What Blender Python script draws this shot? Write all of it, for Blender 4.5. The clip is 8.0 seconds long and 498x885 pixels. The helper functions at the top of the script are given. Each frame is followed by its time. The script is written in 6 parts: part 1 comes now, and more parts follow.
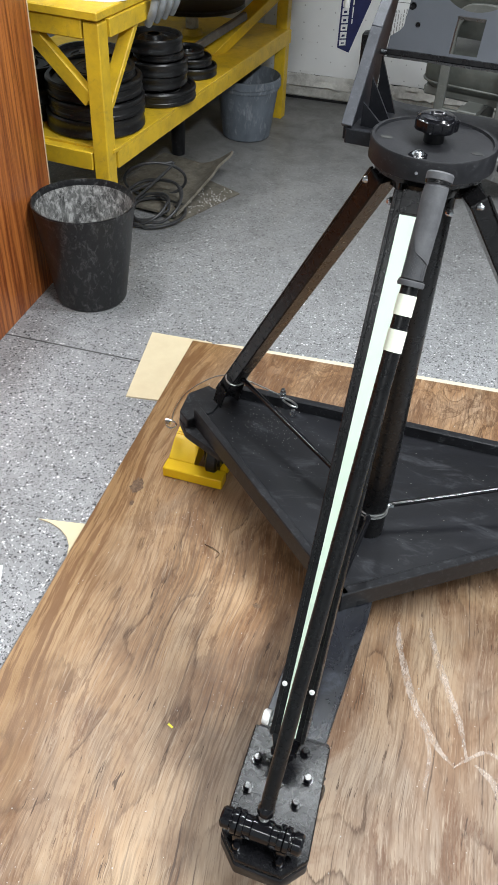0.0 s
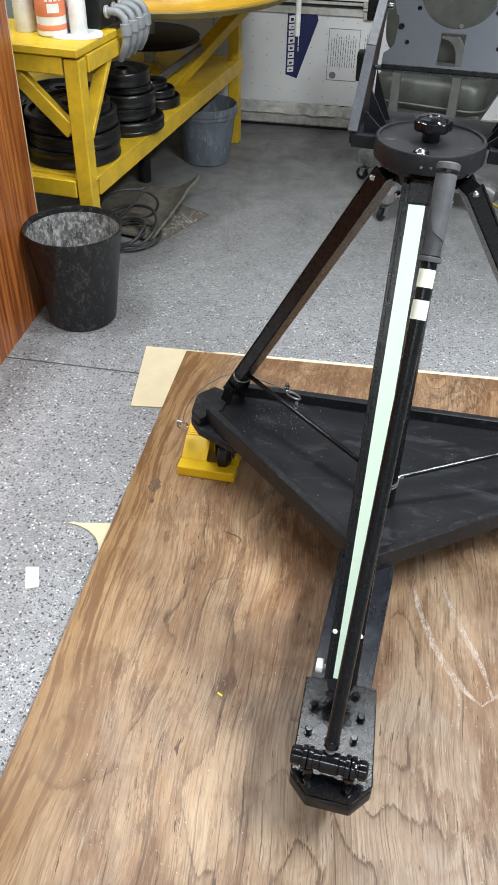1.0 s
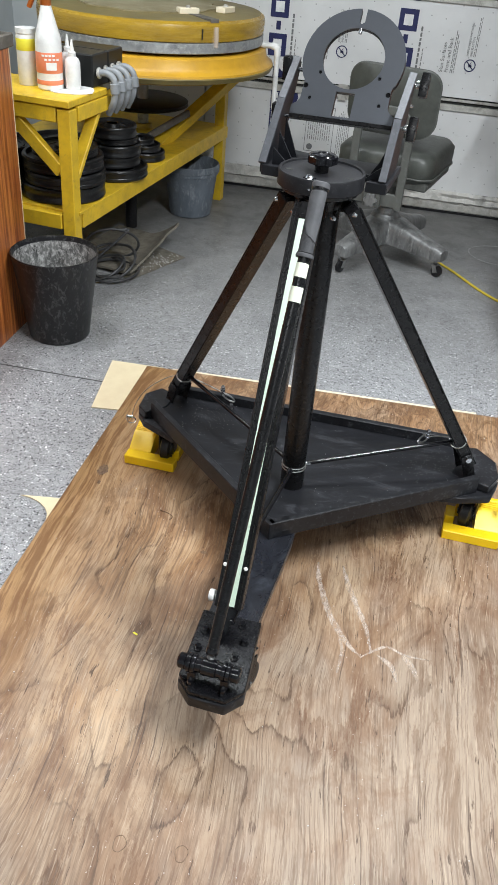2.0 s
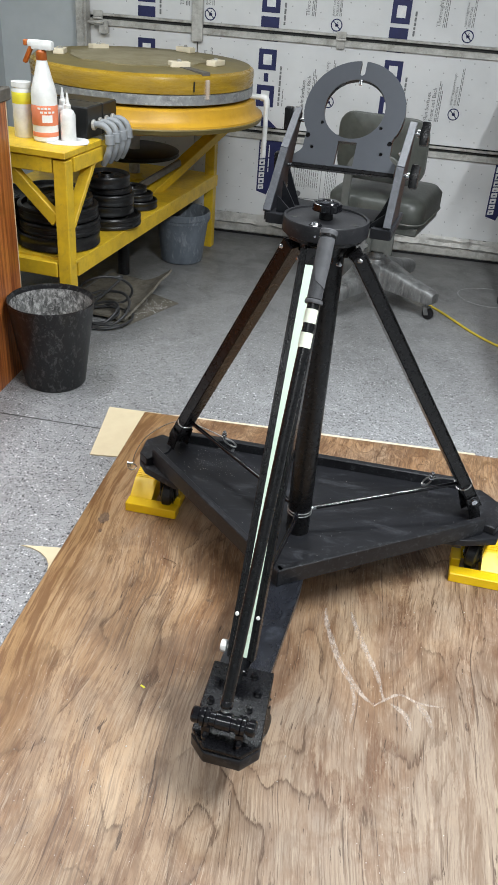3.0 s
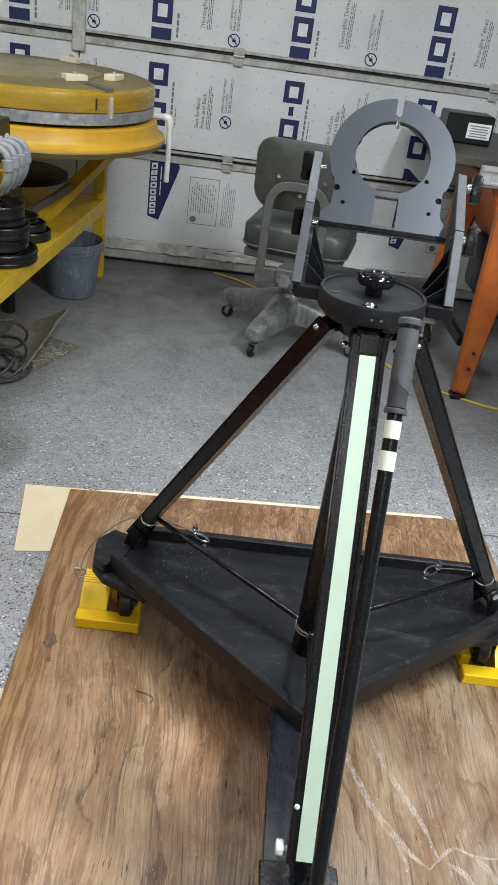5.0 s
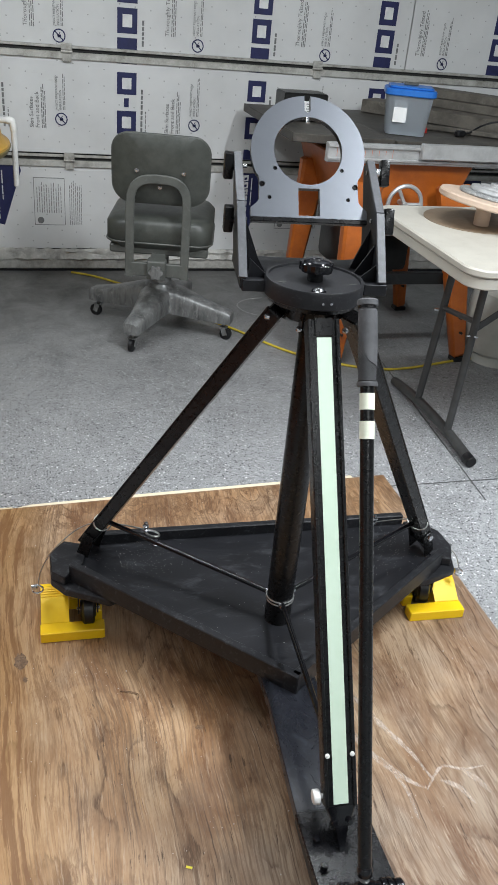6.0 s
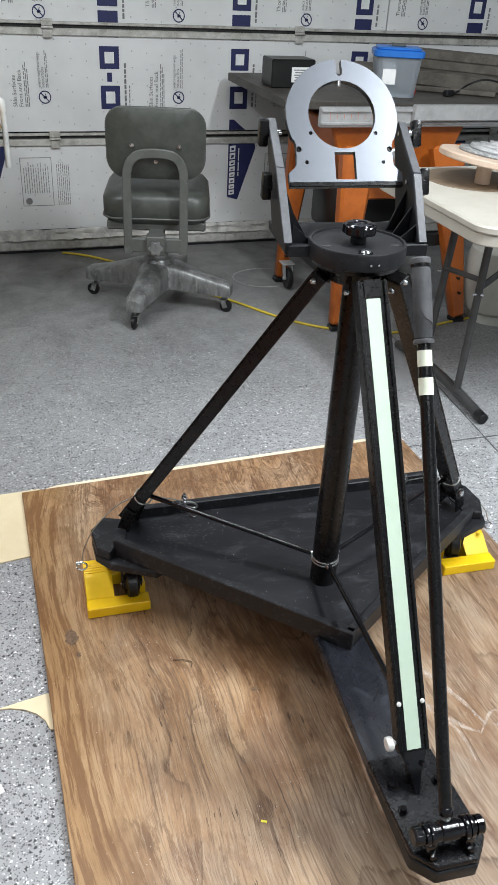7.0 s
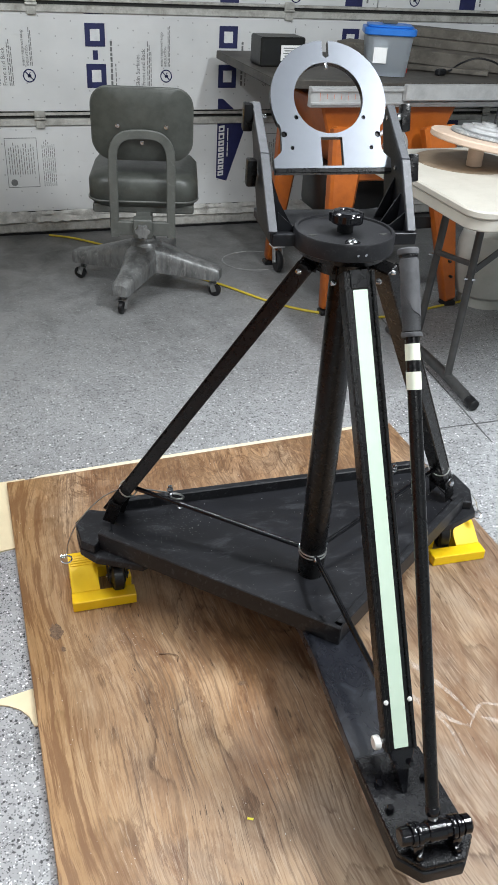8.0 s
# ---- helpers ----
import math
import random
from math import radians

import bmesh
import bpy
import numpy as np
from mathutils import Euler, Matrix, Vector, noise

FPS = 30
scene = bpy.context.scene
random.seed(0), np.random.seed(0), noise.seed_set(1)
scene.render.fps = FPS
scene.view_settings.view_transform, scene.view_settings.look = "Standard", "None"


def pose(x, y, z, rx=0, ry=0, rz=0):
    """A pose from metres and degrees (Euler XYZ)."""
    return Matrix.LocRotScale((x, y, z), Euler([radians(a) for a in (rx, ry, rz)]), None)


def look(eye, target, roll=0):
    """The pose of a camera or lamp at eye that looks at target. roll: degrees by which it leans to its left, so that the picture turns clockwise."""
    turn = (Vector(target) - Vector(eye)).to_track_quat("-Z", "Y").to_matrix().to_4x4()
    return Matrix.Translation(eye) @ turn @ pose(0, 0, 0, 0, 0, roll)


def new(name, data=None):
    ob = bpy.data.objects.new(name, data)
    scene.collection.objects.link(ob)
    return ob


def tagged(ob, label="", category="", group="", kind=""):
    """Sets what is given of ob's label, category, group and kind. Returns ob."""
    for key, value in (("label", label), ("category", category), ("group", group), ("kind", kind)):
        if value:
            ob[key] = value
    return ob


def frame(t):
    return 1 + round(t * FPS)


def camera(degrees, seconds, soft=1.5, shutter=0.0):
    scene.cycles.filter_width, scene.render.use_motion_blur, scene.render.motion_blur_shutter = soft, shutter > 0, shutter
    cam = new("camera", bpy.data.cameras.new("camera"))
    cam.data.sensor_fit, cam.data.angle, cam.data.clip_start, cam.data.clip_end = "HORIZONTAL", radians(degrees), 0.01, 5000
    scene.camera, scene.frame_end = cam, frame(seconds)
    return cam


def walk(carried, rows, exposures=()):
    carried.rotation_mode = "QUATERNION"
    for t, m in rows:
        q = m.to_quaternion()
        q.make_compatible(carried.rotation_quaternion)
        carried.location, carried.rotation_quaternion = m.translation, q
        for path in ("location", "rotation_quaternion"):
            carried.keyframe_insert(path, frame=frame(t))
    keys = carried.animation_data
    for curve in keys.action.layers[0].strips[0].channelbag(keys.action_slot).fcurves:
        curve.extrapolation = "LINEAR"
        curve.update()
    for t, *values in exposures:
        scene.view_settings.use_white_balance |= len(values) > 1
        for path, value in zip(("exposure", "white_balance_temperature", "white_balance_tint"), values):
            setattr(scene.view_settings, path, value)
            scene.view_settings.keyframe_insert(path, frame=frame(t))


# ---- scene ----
cam = camera(34.3, 8.0, soft=1.25)
EXPOSURE = [(0.0, 0.38), (2.0, 0.35), (3.5, 0.25), (4.5, 0.17), (5.2, 0.13), (6.5, 0.24), (8.0, 0.34)]
PATH = [
    (0, (0.619, -1.851, 1.345), (0.275, -0.39, 0.025), 3.1),
    (0.5, (0.543, -1.944, 1.345), (0.201, -0.455, 0.054), 0.3),
    (1, (0.524, -2.027, 1.365), (0.28, -0.498, 0.099), 1.4),
    (1.5, (0.628, -2.178, 1.367), (0.4, -0.603, 0.155), 4.8),
    (2, (0.742, -2.331, 1.384), (0.485, -0.699, 0.258), 4.9),
    (3.3, (0.637, -2.316, 1.379), (0.43, -0.607, 0.362), 3.7),
    (3.5, (0.551, -2.279, 1.384), (0.449, -0.552, 0.381), 4.7),
    (4, (0.359, -2.192, 1.374), (0.372, -0.452, 0.388), 5.5),
    (4.5, (0.316, -2.073, 1.345), (0.376, -0.335, 0.358), 6.8),
    (5, (0.332, -1.96, 1.345), (0.474, -0.225, 0.36), 8.3),
    (5.2, (0.314, -1.952, 1.353), (0.569, -0.224, 0.379), 8.0),
    (6.3, (0.047, -2.007, 1.37), (0.619, -0.37, 0.373), 3.9),
    (6.5, (0.017, -2.009, 1.36), (0.596, -0.383, 0.35), 2.2),
    (7, (-0.018, -1.985, 1.36), (0.548, -0.369, 0.327), 3.2),
    (7.5, (0.005, -1.957, 1.366), (0.587, -0.356, 0.317), 3.4),
    (8, (0.007, -1.952, 1.365), (0.584, -0.366, 0.291), 3.4),
]
walk(cam, [(t, look(eye, target, roll)) for t, eye, target, roll in PATH], EXPOSURE)

# ---- light ----
world = bpy.data.worlds.new("world")
scene.world = world
world.use_nodes = True
world.node_tree.nodes["Background"].inputs[0].default_value = (0.8, 0.9, 1.0, 1)
world.node_tree.nodes["Background"].inputs[1].default_value = 0.05


def unseen_lamp(x, y, z, sx, sy, watts, colour=(0.905, 0.962, 1.0)):
    lamp = bpy.data.lights.new("unseen_lamp", "AREA")
    lamp.shape, lamp.size, lamp.size_y, lamp.energy, lamp.color = "RECTANGLE", sx, sy, watts, colour
    ob = new("unseen_lamp", lamp)
    ob.matrix_basis = pose(x, y, z)
    return ob


# unseen ceiling strips: the first an inferred key, the others added as fill
LAMPS = [(1.64, -1.42, 0.15, 1.20, 82), (0.70, -0.05, 1.00, 0.15, 24), (-0.75, -0.15, 0.20, 1.20, 29), (0.5, -3.3, 1.3, 0.25, 17)]
for lx, ly, lsx, lsy, lw in LAMPS:
    unseen_lamp(lx, ly, 2.52, lsx, lsy, lw)


# ---- materials ----
def mat(name, rough=0.6, metal=0.0, spec=0.5):
    m = bpy.data.materials.new(name)
    m.use_nodes = True
    b = m.node_tree.nodes["Principled BSDF"]
    b.inputs["Roughness"].default_value, b.inputs["Metallic"].default_value = rough, metal
    b.inputs["Specular IOR Level"].default_value = spec
    return m, m.node_tree, b


def node(nt, kind, **inputs):
    n = nt.nodes.new(kind)
    for k, v in inputs.items():
        n.inputs[k.replace("_", " ")].default_value = v
    return n


def coords(nt, scale=(1, 1, 1), turn=0.0, shift=(0, 0, 0)):
    tc = nt.nodes.new("ShaderNodeTexCoord")
    mp = nt.nodes.new("ShaderNodeMapping")
    mp.inputs["Scale"].default_value, mp.inputs["Rotation"].default_value = scale, (0, 0, turn)
    mp.inputs["Location"].default_value = shift
    nt.links.new(tc.outputs["Object"], mp.inputs["Vector"])
    return mp.outputs[0]


def ramp(nt, fac, stops):
    r = nt.nodes.new("ShaderNodeValToRGB")
    el = r.color_ramp.elements
    while len(el) < len(stops):
        el.new(0.5)
    for e, (p, c) in zip(el, stops):
        e.position, e.color = p, (*c, 1) if len(c) == 3 else c
    nt.links.new(fac, r.inputs[0])
    return r.outputs[0]


def grey(a):
    return (a, a, a)


def noise_of(nt, vec, scale, detail=4, rough=0.6, distortion=0.0):
    n = node(nt, "ShaderNodeTexNoise", Scale=scale, Detail=detail, Roughness=rough, Distortion=distortion)
    nt.links.new(vec, n.inputs["Vector"])
    return n.outputs["Fac"]


def blend(nt, a, b, fac, how="MIX"):
    m = nt.nodes.new("ShaderNodeMix")
    m.data_type, m.blend_type = "RGBA", how
    for sock, v in ((m.inputs[6], a), (m.inputs[7], b), (m.inputs[0], fac)):
        if hasattr(v, "links"):
            nt.links.new(v, sock)
        elif isinstance(v, tuple):
            sock.default_value = (*v, 1)
        else:
            sock.default_value = v
    return m.outputs[2]


def maths(nt, op, a, b=0.0):
    m = nt.nodes.new("ShaderNodeMath")
    m.operation = op
    for sock, v in ((m.inputs[0], a), (m.inputs[1], b)):
        if hasattr(v, "links"):
            nt.links.new(v, sock)
        else:
            sock.default_value = v
    return m.outputs[0]


def bump(nt, bsdf, height, strength=0.3, distance=0.002):
    bp = node(nt, "ShaderNodeBump", Strength=strength, Distance=distance)
    nt.links.new(height, bp.inputs["Height"])
    nt.links.new(bp.outputs[0], bsdf.inputs["Normal"])


def worn(name, base, dark, light=None, rough=0.5, metal=0.0, scale=18, dust=0.0, grain=220, relief=0.15, spec=0.5, stretch=(1, 1, 1), vary=1.0):
    """Paint, rubber or metal with blotches, fine grain and dust or scuffs."""
    m, nt, b = mat(name, rough, metal, spec)
    v = coords(nt, stretch)
    n1 = noise_of(nt, v, scale, 5, 0.65)
    col = blend(nt, dark, base, ramp(nt, n1, [(0.32, grey(0)), (0.6, grey(1))]))
    n2 = noise_of(nt, v, scale * 2.7, 6, 0.75, 0.6)
    if light:
        col = blend(nt, col, light, ramp(nt, n2, [(0.58 - dust * 0.25, grey(0)), (0.8 - dust * 0.2, grey(0.55 + dust * 0.4))]))
    nt.links.new(col, b.inputs["Base Color"])
    n3 = noise_of(nt, v, grain, 3, 0.6)
    r = nt.nodes.new("ShaderNodeMapRange")
    r.inputs[3].default_value, r.inputs[4].default_value = max(0.05, rough - 0.12 * vary), min(1, rough + 0.15 * vary)
    nt.links.new(n2, r.inputs[0])
    nt.links.new(r.outputs[0], b.inputs["Roughness"])
    bump(nt, b, n3, relief, 0.001)
    return m


def plywood(name):
    m, nt, b = mat(name, 0.5, 0, 0.4)
    sep = nt.nodes.new("ShaderNodeSeparateXYZ")
    nt.links.new(coords(nt), sep.inputs[0])
    wander = noise_of(nt, coords(nt, (1.6, 1.0, 1)), 1.0, 2, 0.5)
    wob = noise_of(nt, coords(nt, (11, 5.0, 1)), 1.0, 4, 0.65)
    x = maths(nt, "ADD", sep.outputs[0], maths(nt, "ADD", maths(nt, "MULTIPLY", wander, 0.20), maths(nt, "MULTIPLY", wob, 0.014)))

    def along(sx, sy, detail, rough, shift=0.0):
        c = nt.nodes.new("ShaderNodeCombineXYZ")
        nt.links.new(maths(nt, "MULTIPLY", x, sx), c.inputs[0])
        nt.links.new(maths(nt, "MULTIPLY", sep.outputs[1], sy), c.inputs[1])
        c.inputs[2].default_value = shift
        return noise_of(nt, c.outputs[0], 1.0, detail, rough)

    blot = noise_of(nt, coords(nt), 2.2, 5, 0.62)
    patch = noise_of(nt, coords(nt, (1, 0.55, 1)), 6.5, 5, 0.68, 0.7)
    bands = along(6.0, 1.3, 6, 0.68)
    col = ramp(nt, bands, [(0.36, (0.205, 0.101, 0.044)), (0.45, (0.335, 0.194, 0.098)), (0.53, (0.425, 0.270, 0.150)), (0.64, (0.50, 0.350, 0.218))])
    # grey, rubbed stretch towards the near end and the long side away from the bench
    fade = maths(nt, "ADD", maths(nt, "MULTIPLY", sep.outputs[0], 0.50), maths(nt, "MULTIPLY", sep.outputs[1], -0.36))
    fade = maths(nt, "ADD", maths(nt, "ADD", fade, maths(nt, "MULTIPLY", blot, 1.3)), -0.98)
    col = blend(nt, col, (0.320, 0.256, 0.200), ramp(nt, fade, [(0.16, grey(0)), (0.64, grey(0.80))]))
    # red-brown and grey clouds
    col = blend(nt, col, (0.175, 0.082, 0.036), ramp(nt, patch, [(0.49, grey(0)), (0.63, grey(0.66))]))
    col = blend(nt, col, (0.24, 0.190, 0.150), ramp(nt, noise_of(nt, coords(nt, (1, 0.8, 1), 0, (5, 2, 0)), 3.4, 5, 0.7, 0.4), [(0.55, grey(0)), (0.70, grey(0.50))]))
    col = blend(nt, col, (0.125, 0.060, 0.027), ramp(nt, along(24.0, 2.4, 5, 0.72, 3.7), [(0.53, grey(0)), (0.64, grey(0.50))]))
    col = blend(nt, col, (0.115, 0.058, 0.030), ramp(nt, along(85.0, 4.0, 5, 0.72, 7.1), [(0.55, grey(0)), (0.64, grey(0.50))]))
    # chestnut patches with sharp, torn sides
    torn = maths(nt, "MULTIPLY", ramp(nt, along(17.0, 3.2, 7, 0.76, 31.0), [(0.53, grey(0)), (0.565, grey(0.75)), (0.62, grey(0.40)), (0.66, grey(0.9))]), ramp(nt, noise_of(nt, coords(nt), 3.1, 4, 0.6), [(0.44, grey(0.12)), (0.58, grey(0.85))]))
    col = blend(nt, col, (0.13, 0.055, 0.022), torn)
    # few, long, ragged contour lines of the peeled veneer
    field = maths(nt, "ADD", maths(nt, "MULTIPLY", along(2.6, 1.15, 3, 0.55, 9.4), 9.0), maths(nt, "MULTIPLY", x, 4.0))
    field = maths(nt, "ADD", field, maths(nt, "MULTIPLY", along(80.0, 9.0, 4, 0.75, 2.6), 0.35))
    ring = maths(nt, "FRACT", maths(nt, "MULTIPLY", field, 1.25))
    there = ramp(nt, along(6.0, 3.4, 4, 0.65, 6.3), [(0.42, grey(0.04)), (0.58, grey(1))])
    ring = maths(nt, "MULTIPLY", ramp(nt, ring, [(0.55, grey(0)), (0.87, grey(0.30)), (0.955, grey(0.92)), (1.0, grey(0.05))]), there)
    col = blend(nt, col, (0.080, 0.040, 0.020), ring)
    # fine pores everywhere, dark and pale
    pores = along(330.0, 11.0, 3, 0.7, 1.3)
    col = blend(nt, col, (0.12, 0.066, 0.036), ramp(nt, pores, [(0.50, grey(0)), (0.66, grey(0.46))]))
    col = blend(nt, col, (0.58, 0.46, 0.34), ramp(nt, along(270.0, 14.0, 3, 0.7, 14.2), [(0.56, grey(0)), (0.70, grey(0.38))]))
    col = blend(nt, col, (0.06, 0.032, 0.018), ramp(nt, along(120.0, 13.0, 4, 0.7, 5.2), [(0.632, grey(0)), (0.68, grey(0.85))]))
    # combs of close parallel lines, and open checks, thickest in the rubbed stretch
    comb = maths(nt, "SINE", maths(nt, "ADD", maths(nt, "MULTIPLY", x, 640.0), maths(nt, "MULTIPLY", along(30.0, 1.2, 3, 0.6, 17.0), 16.0)))
    comb = maths(nt, "MULTIPLY", ramp(nt, comb, [(0.35, grey(0)), (0.90, grey(1))]), ramp(nt, along(9.0, 1.5, 4, 0.65, 23.0), [(0.50, grey(0)), (0.60, grey(0.50))]))
    col = blend(nt, col, (0.14, 0.090, 0.060), comb)
    check = maths(nt, "MULTIPLY", ramp(nt, along(170.0, 2.4, 2, 0.55, 21.0), [(0.645, grey(0)), (0.69, grey(1))]), ramp(nt, fade, [(0.0, grey(0.15)), (0.35, grey(0.75))]))
    col = blend(nt, col, (0.08, 0.046, 0.030), check)
    # wild figure across the far end of the sheet
    wild = noise_of(nt, coords(nt, (15, 7, 1)), 1.0, 5, 0.65, 1.6)
    far = maths(nt, "ADD", maths(nt, "MULTIPLY", sep.outputs[1], 3.6), 1.15)
    col = blend(nt, col, (0.10, 0.048, 0.022), maths(nt, "MULTIPLY", ramp(nt, far, [(0.25, grey(0)), (0.8, grey(0.75))]), ramp(nt, wild, [(0.46, grey(0)), (0.5, grey(1)), (0.56, grey(0.15)), (0.62, grey(0.8)), (0.68, grey(0))])))
    # worn orange rim along the long side
    rim = maths(nt, "SUBTRACT", 1.0, maths(nt, "MULTIPLY", sep.outputs[0], 6.0))
    col = blend(nt, col, (0.36, 0.205, 0.075), ramp(nt, rim, [(0.0, grey(0)), (0.75, grey(0.55))]))
    rim = maths(nt, "MULTIPLY", rim, ramp(nt, along(60.0, 3.6, 5, 0.7, 8.8), [(0.47, grey(0.02)), (0.58, grey(1))]))
    col = blend(nt, col, (0.15, 0.064, 0.020), ramp(nt, rim, [(0.05, grey(0)), (0.60, grey(0.75))]))
    # plaster crumbs trodden in
    vo = node(nt, "ShaderNodeTexVoronoi", Scale=75.0, Randomness=1.0)
    nt.links.new(coords(nt), vo.inputs["Vector"])
    speck = maths(nt, "MULTIPLY", maths(nt, "LESS_THAN", vo.outputs["Distance"], 0.085), maths(nt, "GREATER_THAN", patch, 0.56))
    col = blend(nt, col, (0.80, 0.76, 0.70), maths(nt, "MULTIPLY", speck, 0.4))
    nt.links.new(col, b.inputs["Base Color"])
    nt.links.new(ramp(nt, blot, [(0.35, grey(0.36)), (0.65, grey(0.55))]), b.inputs["Roughness"])
    bump(nt, b, pores, 0.30, 0.0012)
    return m


def epoxy_floor(name):
    m, nt, b = mat(name, 0.42, 0, 0.45)
    v = coords(nt)
    dirt = noise_of(nt, v, 1.7, 6, 0.65, 0.3)
    fine = noise_of(nt, v, 26, 4, 0.7)
    col = ramp(nt, dirt, [(0.28, (0.245, 0.246, 0.250)), (0.5, (0.345, 0.349, 0.358)), (0.75, (0.425, 0.433, 0.446))])
    col = blend(nt, col, ramp(nt, fine, [(0.35, grey(0.3)), (0.7, grey(0.66))]), 0.4, "OVERLAY")
    # paint flakes, light and dark, of two sizes, with ragged outlines
    ragged = node(nt, "ShaderNodeTexNoise", Scale=260.0, Detail=2.0)
    nt.links.new(v, ragged.inputs["Vector"])
    vd = blend(nt, v, ragged.outputs["Color"], 0.006, "ADD")
    for scale, thr, pick, tone in ((230, 0.38, 0.78, (0.66, 0.67, 0.69)), (250, 0.40, 0.60, (0.07, 0.071, 0.075)), (125, 0.34, 0.88, (0.88, 0.89, 0.90)), (112, 0.35, 0.72, (0.018, 0.018, 0.021)), (165, 0.36, 0.72, (0.14, 0.145, 0.155))):
        vo = node(nt, "ShaderNodeTexVoronoi", Scale=float(scale), Randomness=1.0)
        nt.links.new(vd, vo.inputs["Vector"])
        sp = nt.nodes.new("ShaderNodeSeparateColor")
        nt.links.new(vo.outputs["Color"], sp.inputs[0])
        f = maths(nt, "MULTIPLY", maths(nt, "LESS_THAN", vo.outputs["Distance"], thr), maths(nt, "GREATER_THAN", sp.outputs[0], pick))
        col = blend(nt, col, tone, maths(nt, "MULTIPLY", f, 0.90))
    # bare and dirty concrete at the door, and the floor darkening towards it
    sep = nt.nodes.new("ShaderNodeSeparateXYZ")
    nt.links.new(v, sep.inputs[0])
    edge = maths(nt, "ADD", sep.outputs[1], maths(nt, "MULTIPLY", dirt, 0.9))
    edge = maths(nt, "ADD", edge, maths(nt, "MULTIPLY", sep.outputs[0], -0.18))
    far_tone = noise_of(nt, v, 7, 6, 0.7, 0.5)
    col = blend(nt, col, ramp(nt, far_tone, [(0.3, (0.065, 0.063, 0.060)), (0.65, (0.185, 0.183, 0.177))]), ramp(nt, maths(nt, "MULTIPLY", edge, 0.4), [(0.06, grey(0)), (0.46, grey(0.50)), (0.86, grey(0.92))]))
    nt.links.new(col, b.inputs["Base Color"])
    nt.links.new(ramp(nt, dirt, [(0.3, grey(0.55)), (0.7, grey(0.36))]), b.inputs["Roughness"])
    bump(nt, b, fine, 0.15, 0.002)
    return m


def foam(name):
    m, nt, b = mat(name, 0.55, 0, 0.35)
    v = coords(nt)
    n = noise_of(nt, v, 2.3, 5, 0.6)
    col = ramp(nt, n, [(0.25, (0.58, 0.58, 0.575)), (0.6, (0.70, 0.70, 0.695))])
    sep = nt.nodes.new("ShaderNodeSeparateXYZ")
    nt.links.new(v, sep.inputs[0])
    fx = maths(nt, "SUBTRACT", maths(nt, "FRACT", maths(nt, "MULTIPLY", sep.outputs[0], 14.0)), 0.5)
    fz = maths(nt, "SUBTRACT", maths(nt, "FRACT", maths(nt, "MULTIPLY", maths(nt, "ADD", sep.outputs[2], maths(nt, "MULTIPLY", sep.outputs[0], 0.12)), 14.0)), 0.5)
    d = maths(nt, "ADD", maths(nt, "MULTIPLY", fx, fx), maths(nt, "MULTIPLY", fz, fz))
    dot = maths(nt, "LESS_THAN", d, 0.0022)
    col = blend(nt, col, (0.42, 0.42, 0.41), dot)
    smudge = noise_of(nt, coords(nt, (1, 1, 2.6)), 5, 5, 0.7)
    col = blend(nt, col, (0.50, 0.49, 0.46), ramp(nt, smudge, [(0.62, grey(0)), (0.78, grey(0.5))]))
    nt.links.new(col, b.inputs["Base Color"])
    bump(nt, b, noise_of(nt, v, 3.0, 3, 0.5), 0.3, 0.01)
    return m


def stained_wood(name, light, dark, gap=40, rough=0.35):
    m, nt, b = mat(name, rough, 0, 0.5)
    g = noise_of(nt, coords(nt, (gap, gap, 2.0)), 1.0, 5, 0.7, 0.5)
    w = noise_of(nt, coords(nt, (6, 6, 0.8)), 1.0, 3, 0.6)
    col = blend(nt, ramp(nt, g, [(0.40, dark), (0.58, light)]), dark, ramp(nt, w, [(0.5, grey(0)), (0.72, grey(0.6))]))
    chip = noise_of(nt, coords(nt), 42, 3, 0.6)
    col = blend(nt, col, (0.62, 0.5, 0.38), ramp(nt, chip, [(0.745, grey(0)), (0.765, grey(0.8))]))
    nt.links.new(col, b.inputs["Base Color"])
    bump(nt, b, g, 0.25, 0.001)
    return m


PLY = plywood("fir_plywood")
PLY_EDGE = worn("plywood_edge", (0.33, 0.22, 0.13), (0.16, 0.10, 0.055), (0.5, 0.38, 0.25), 0.75, scale=40)
FLOOR = epoxy_floor("flaked_epoxy_floor")
FOAM = foam("foam_board")
BLUE_INK = worn("blue_ink", (0.013, 0.017, 0.090), (0.009, 0.012, 0.065), (0.05, 0.055, 0.14), 0.55, scale=30)
GREY_INK = worn("grey_ink", (0.20, 0.20, 0.20), (0.12, 0.12, 0.12), None, 0.6, scale=60)
WHITE_INK = worn("white_ink", (0.78, 0.78, 0.77), (0.62, 0.62, 0.62), None, 0.5)
WALL = worn("painted_drywall", (0.46, 0.49, 0.50), (0.40, 0.43, 0.44), None, 0.8, scale=3, relief=0.1)
CEIL = worn("ceiling_paint", (0.17, 0.17, 0.17), (0.14, 0.14, 0.14), None, 0.9, scale=2)
RAIL = worn("galvanised_rail", (0.52, 0.51, 0.475), (0.27, 0.255, 0.225), (0.68, 0.665, 0.62), 0.5, 0.2, scale=14, dust=0.3)
RAIL_DARK = worn("dark_gap", (0.03, 0.03, 0.028), (0.015, 0.015, 0.015), None, 0.9)
SEAL = worn("dusty_bottom_seal", (0.54, 0.525, 0.49), (0.27, 0.26, 0.24), (0.70, 0.69, 0.66), 0.85, scale=9, dust=0.5, relief=0.5)
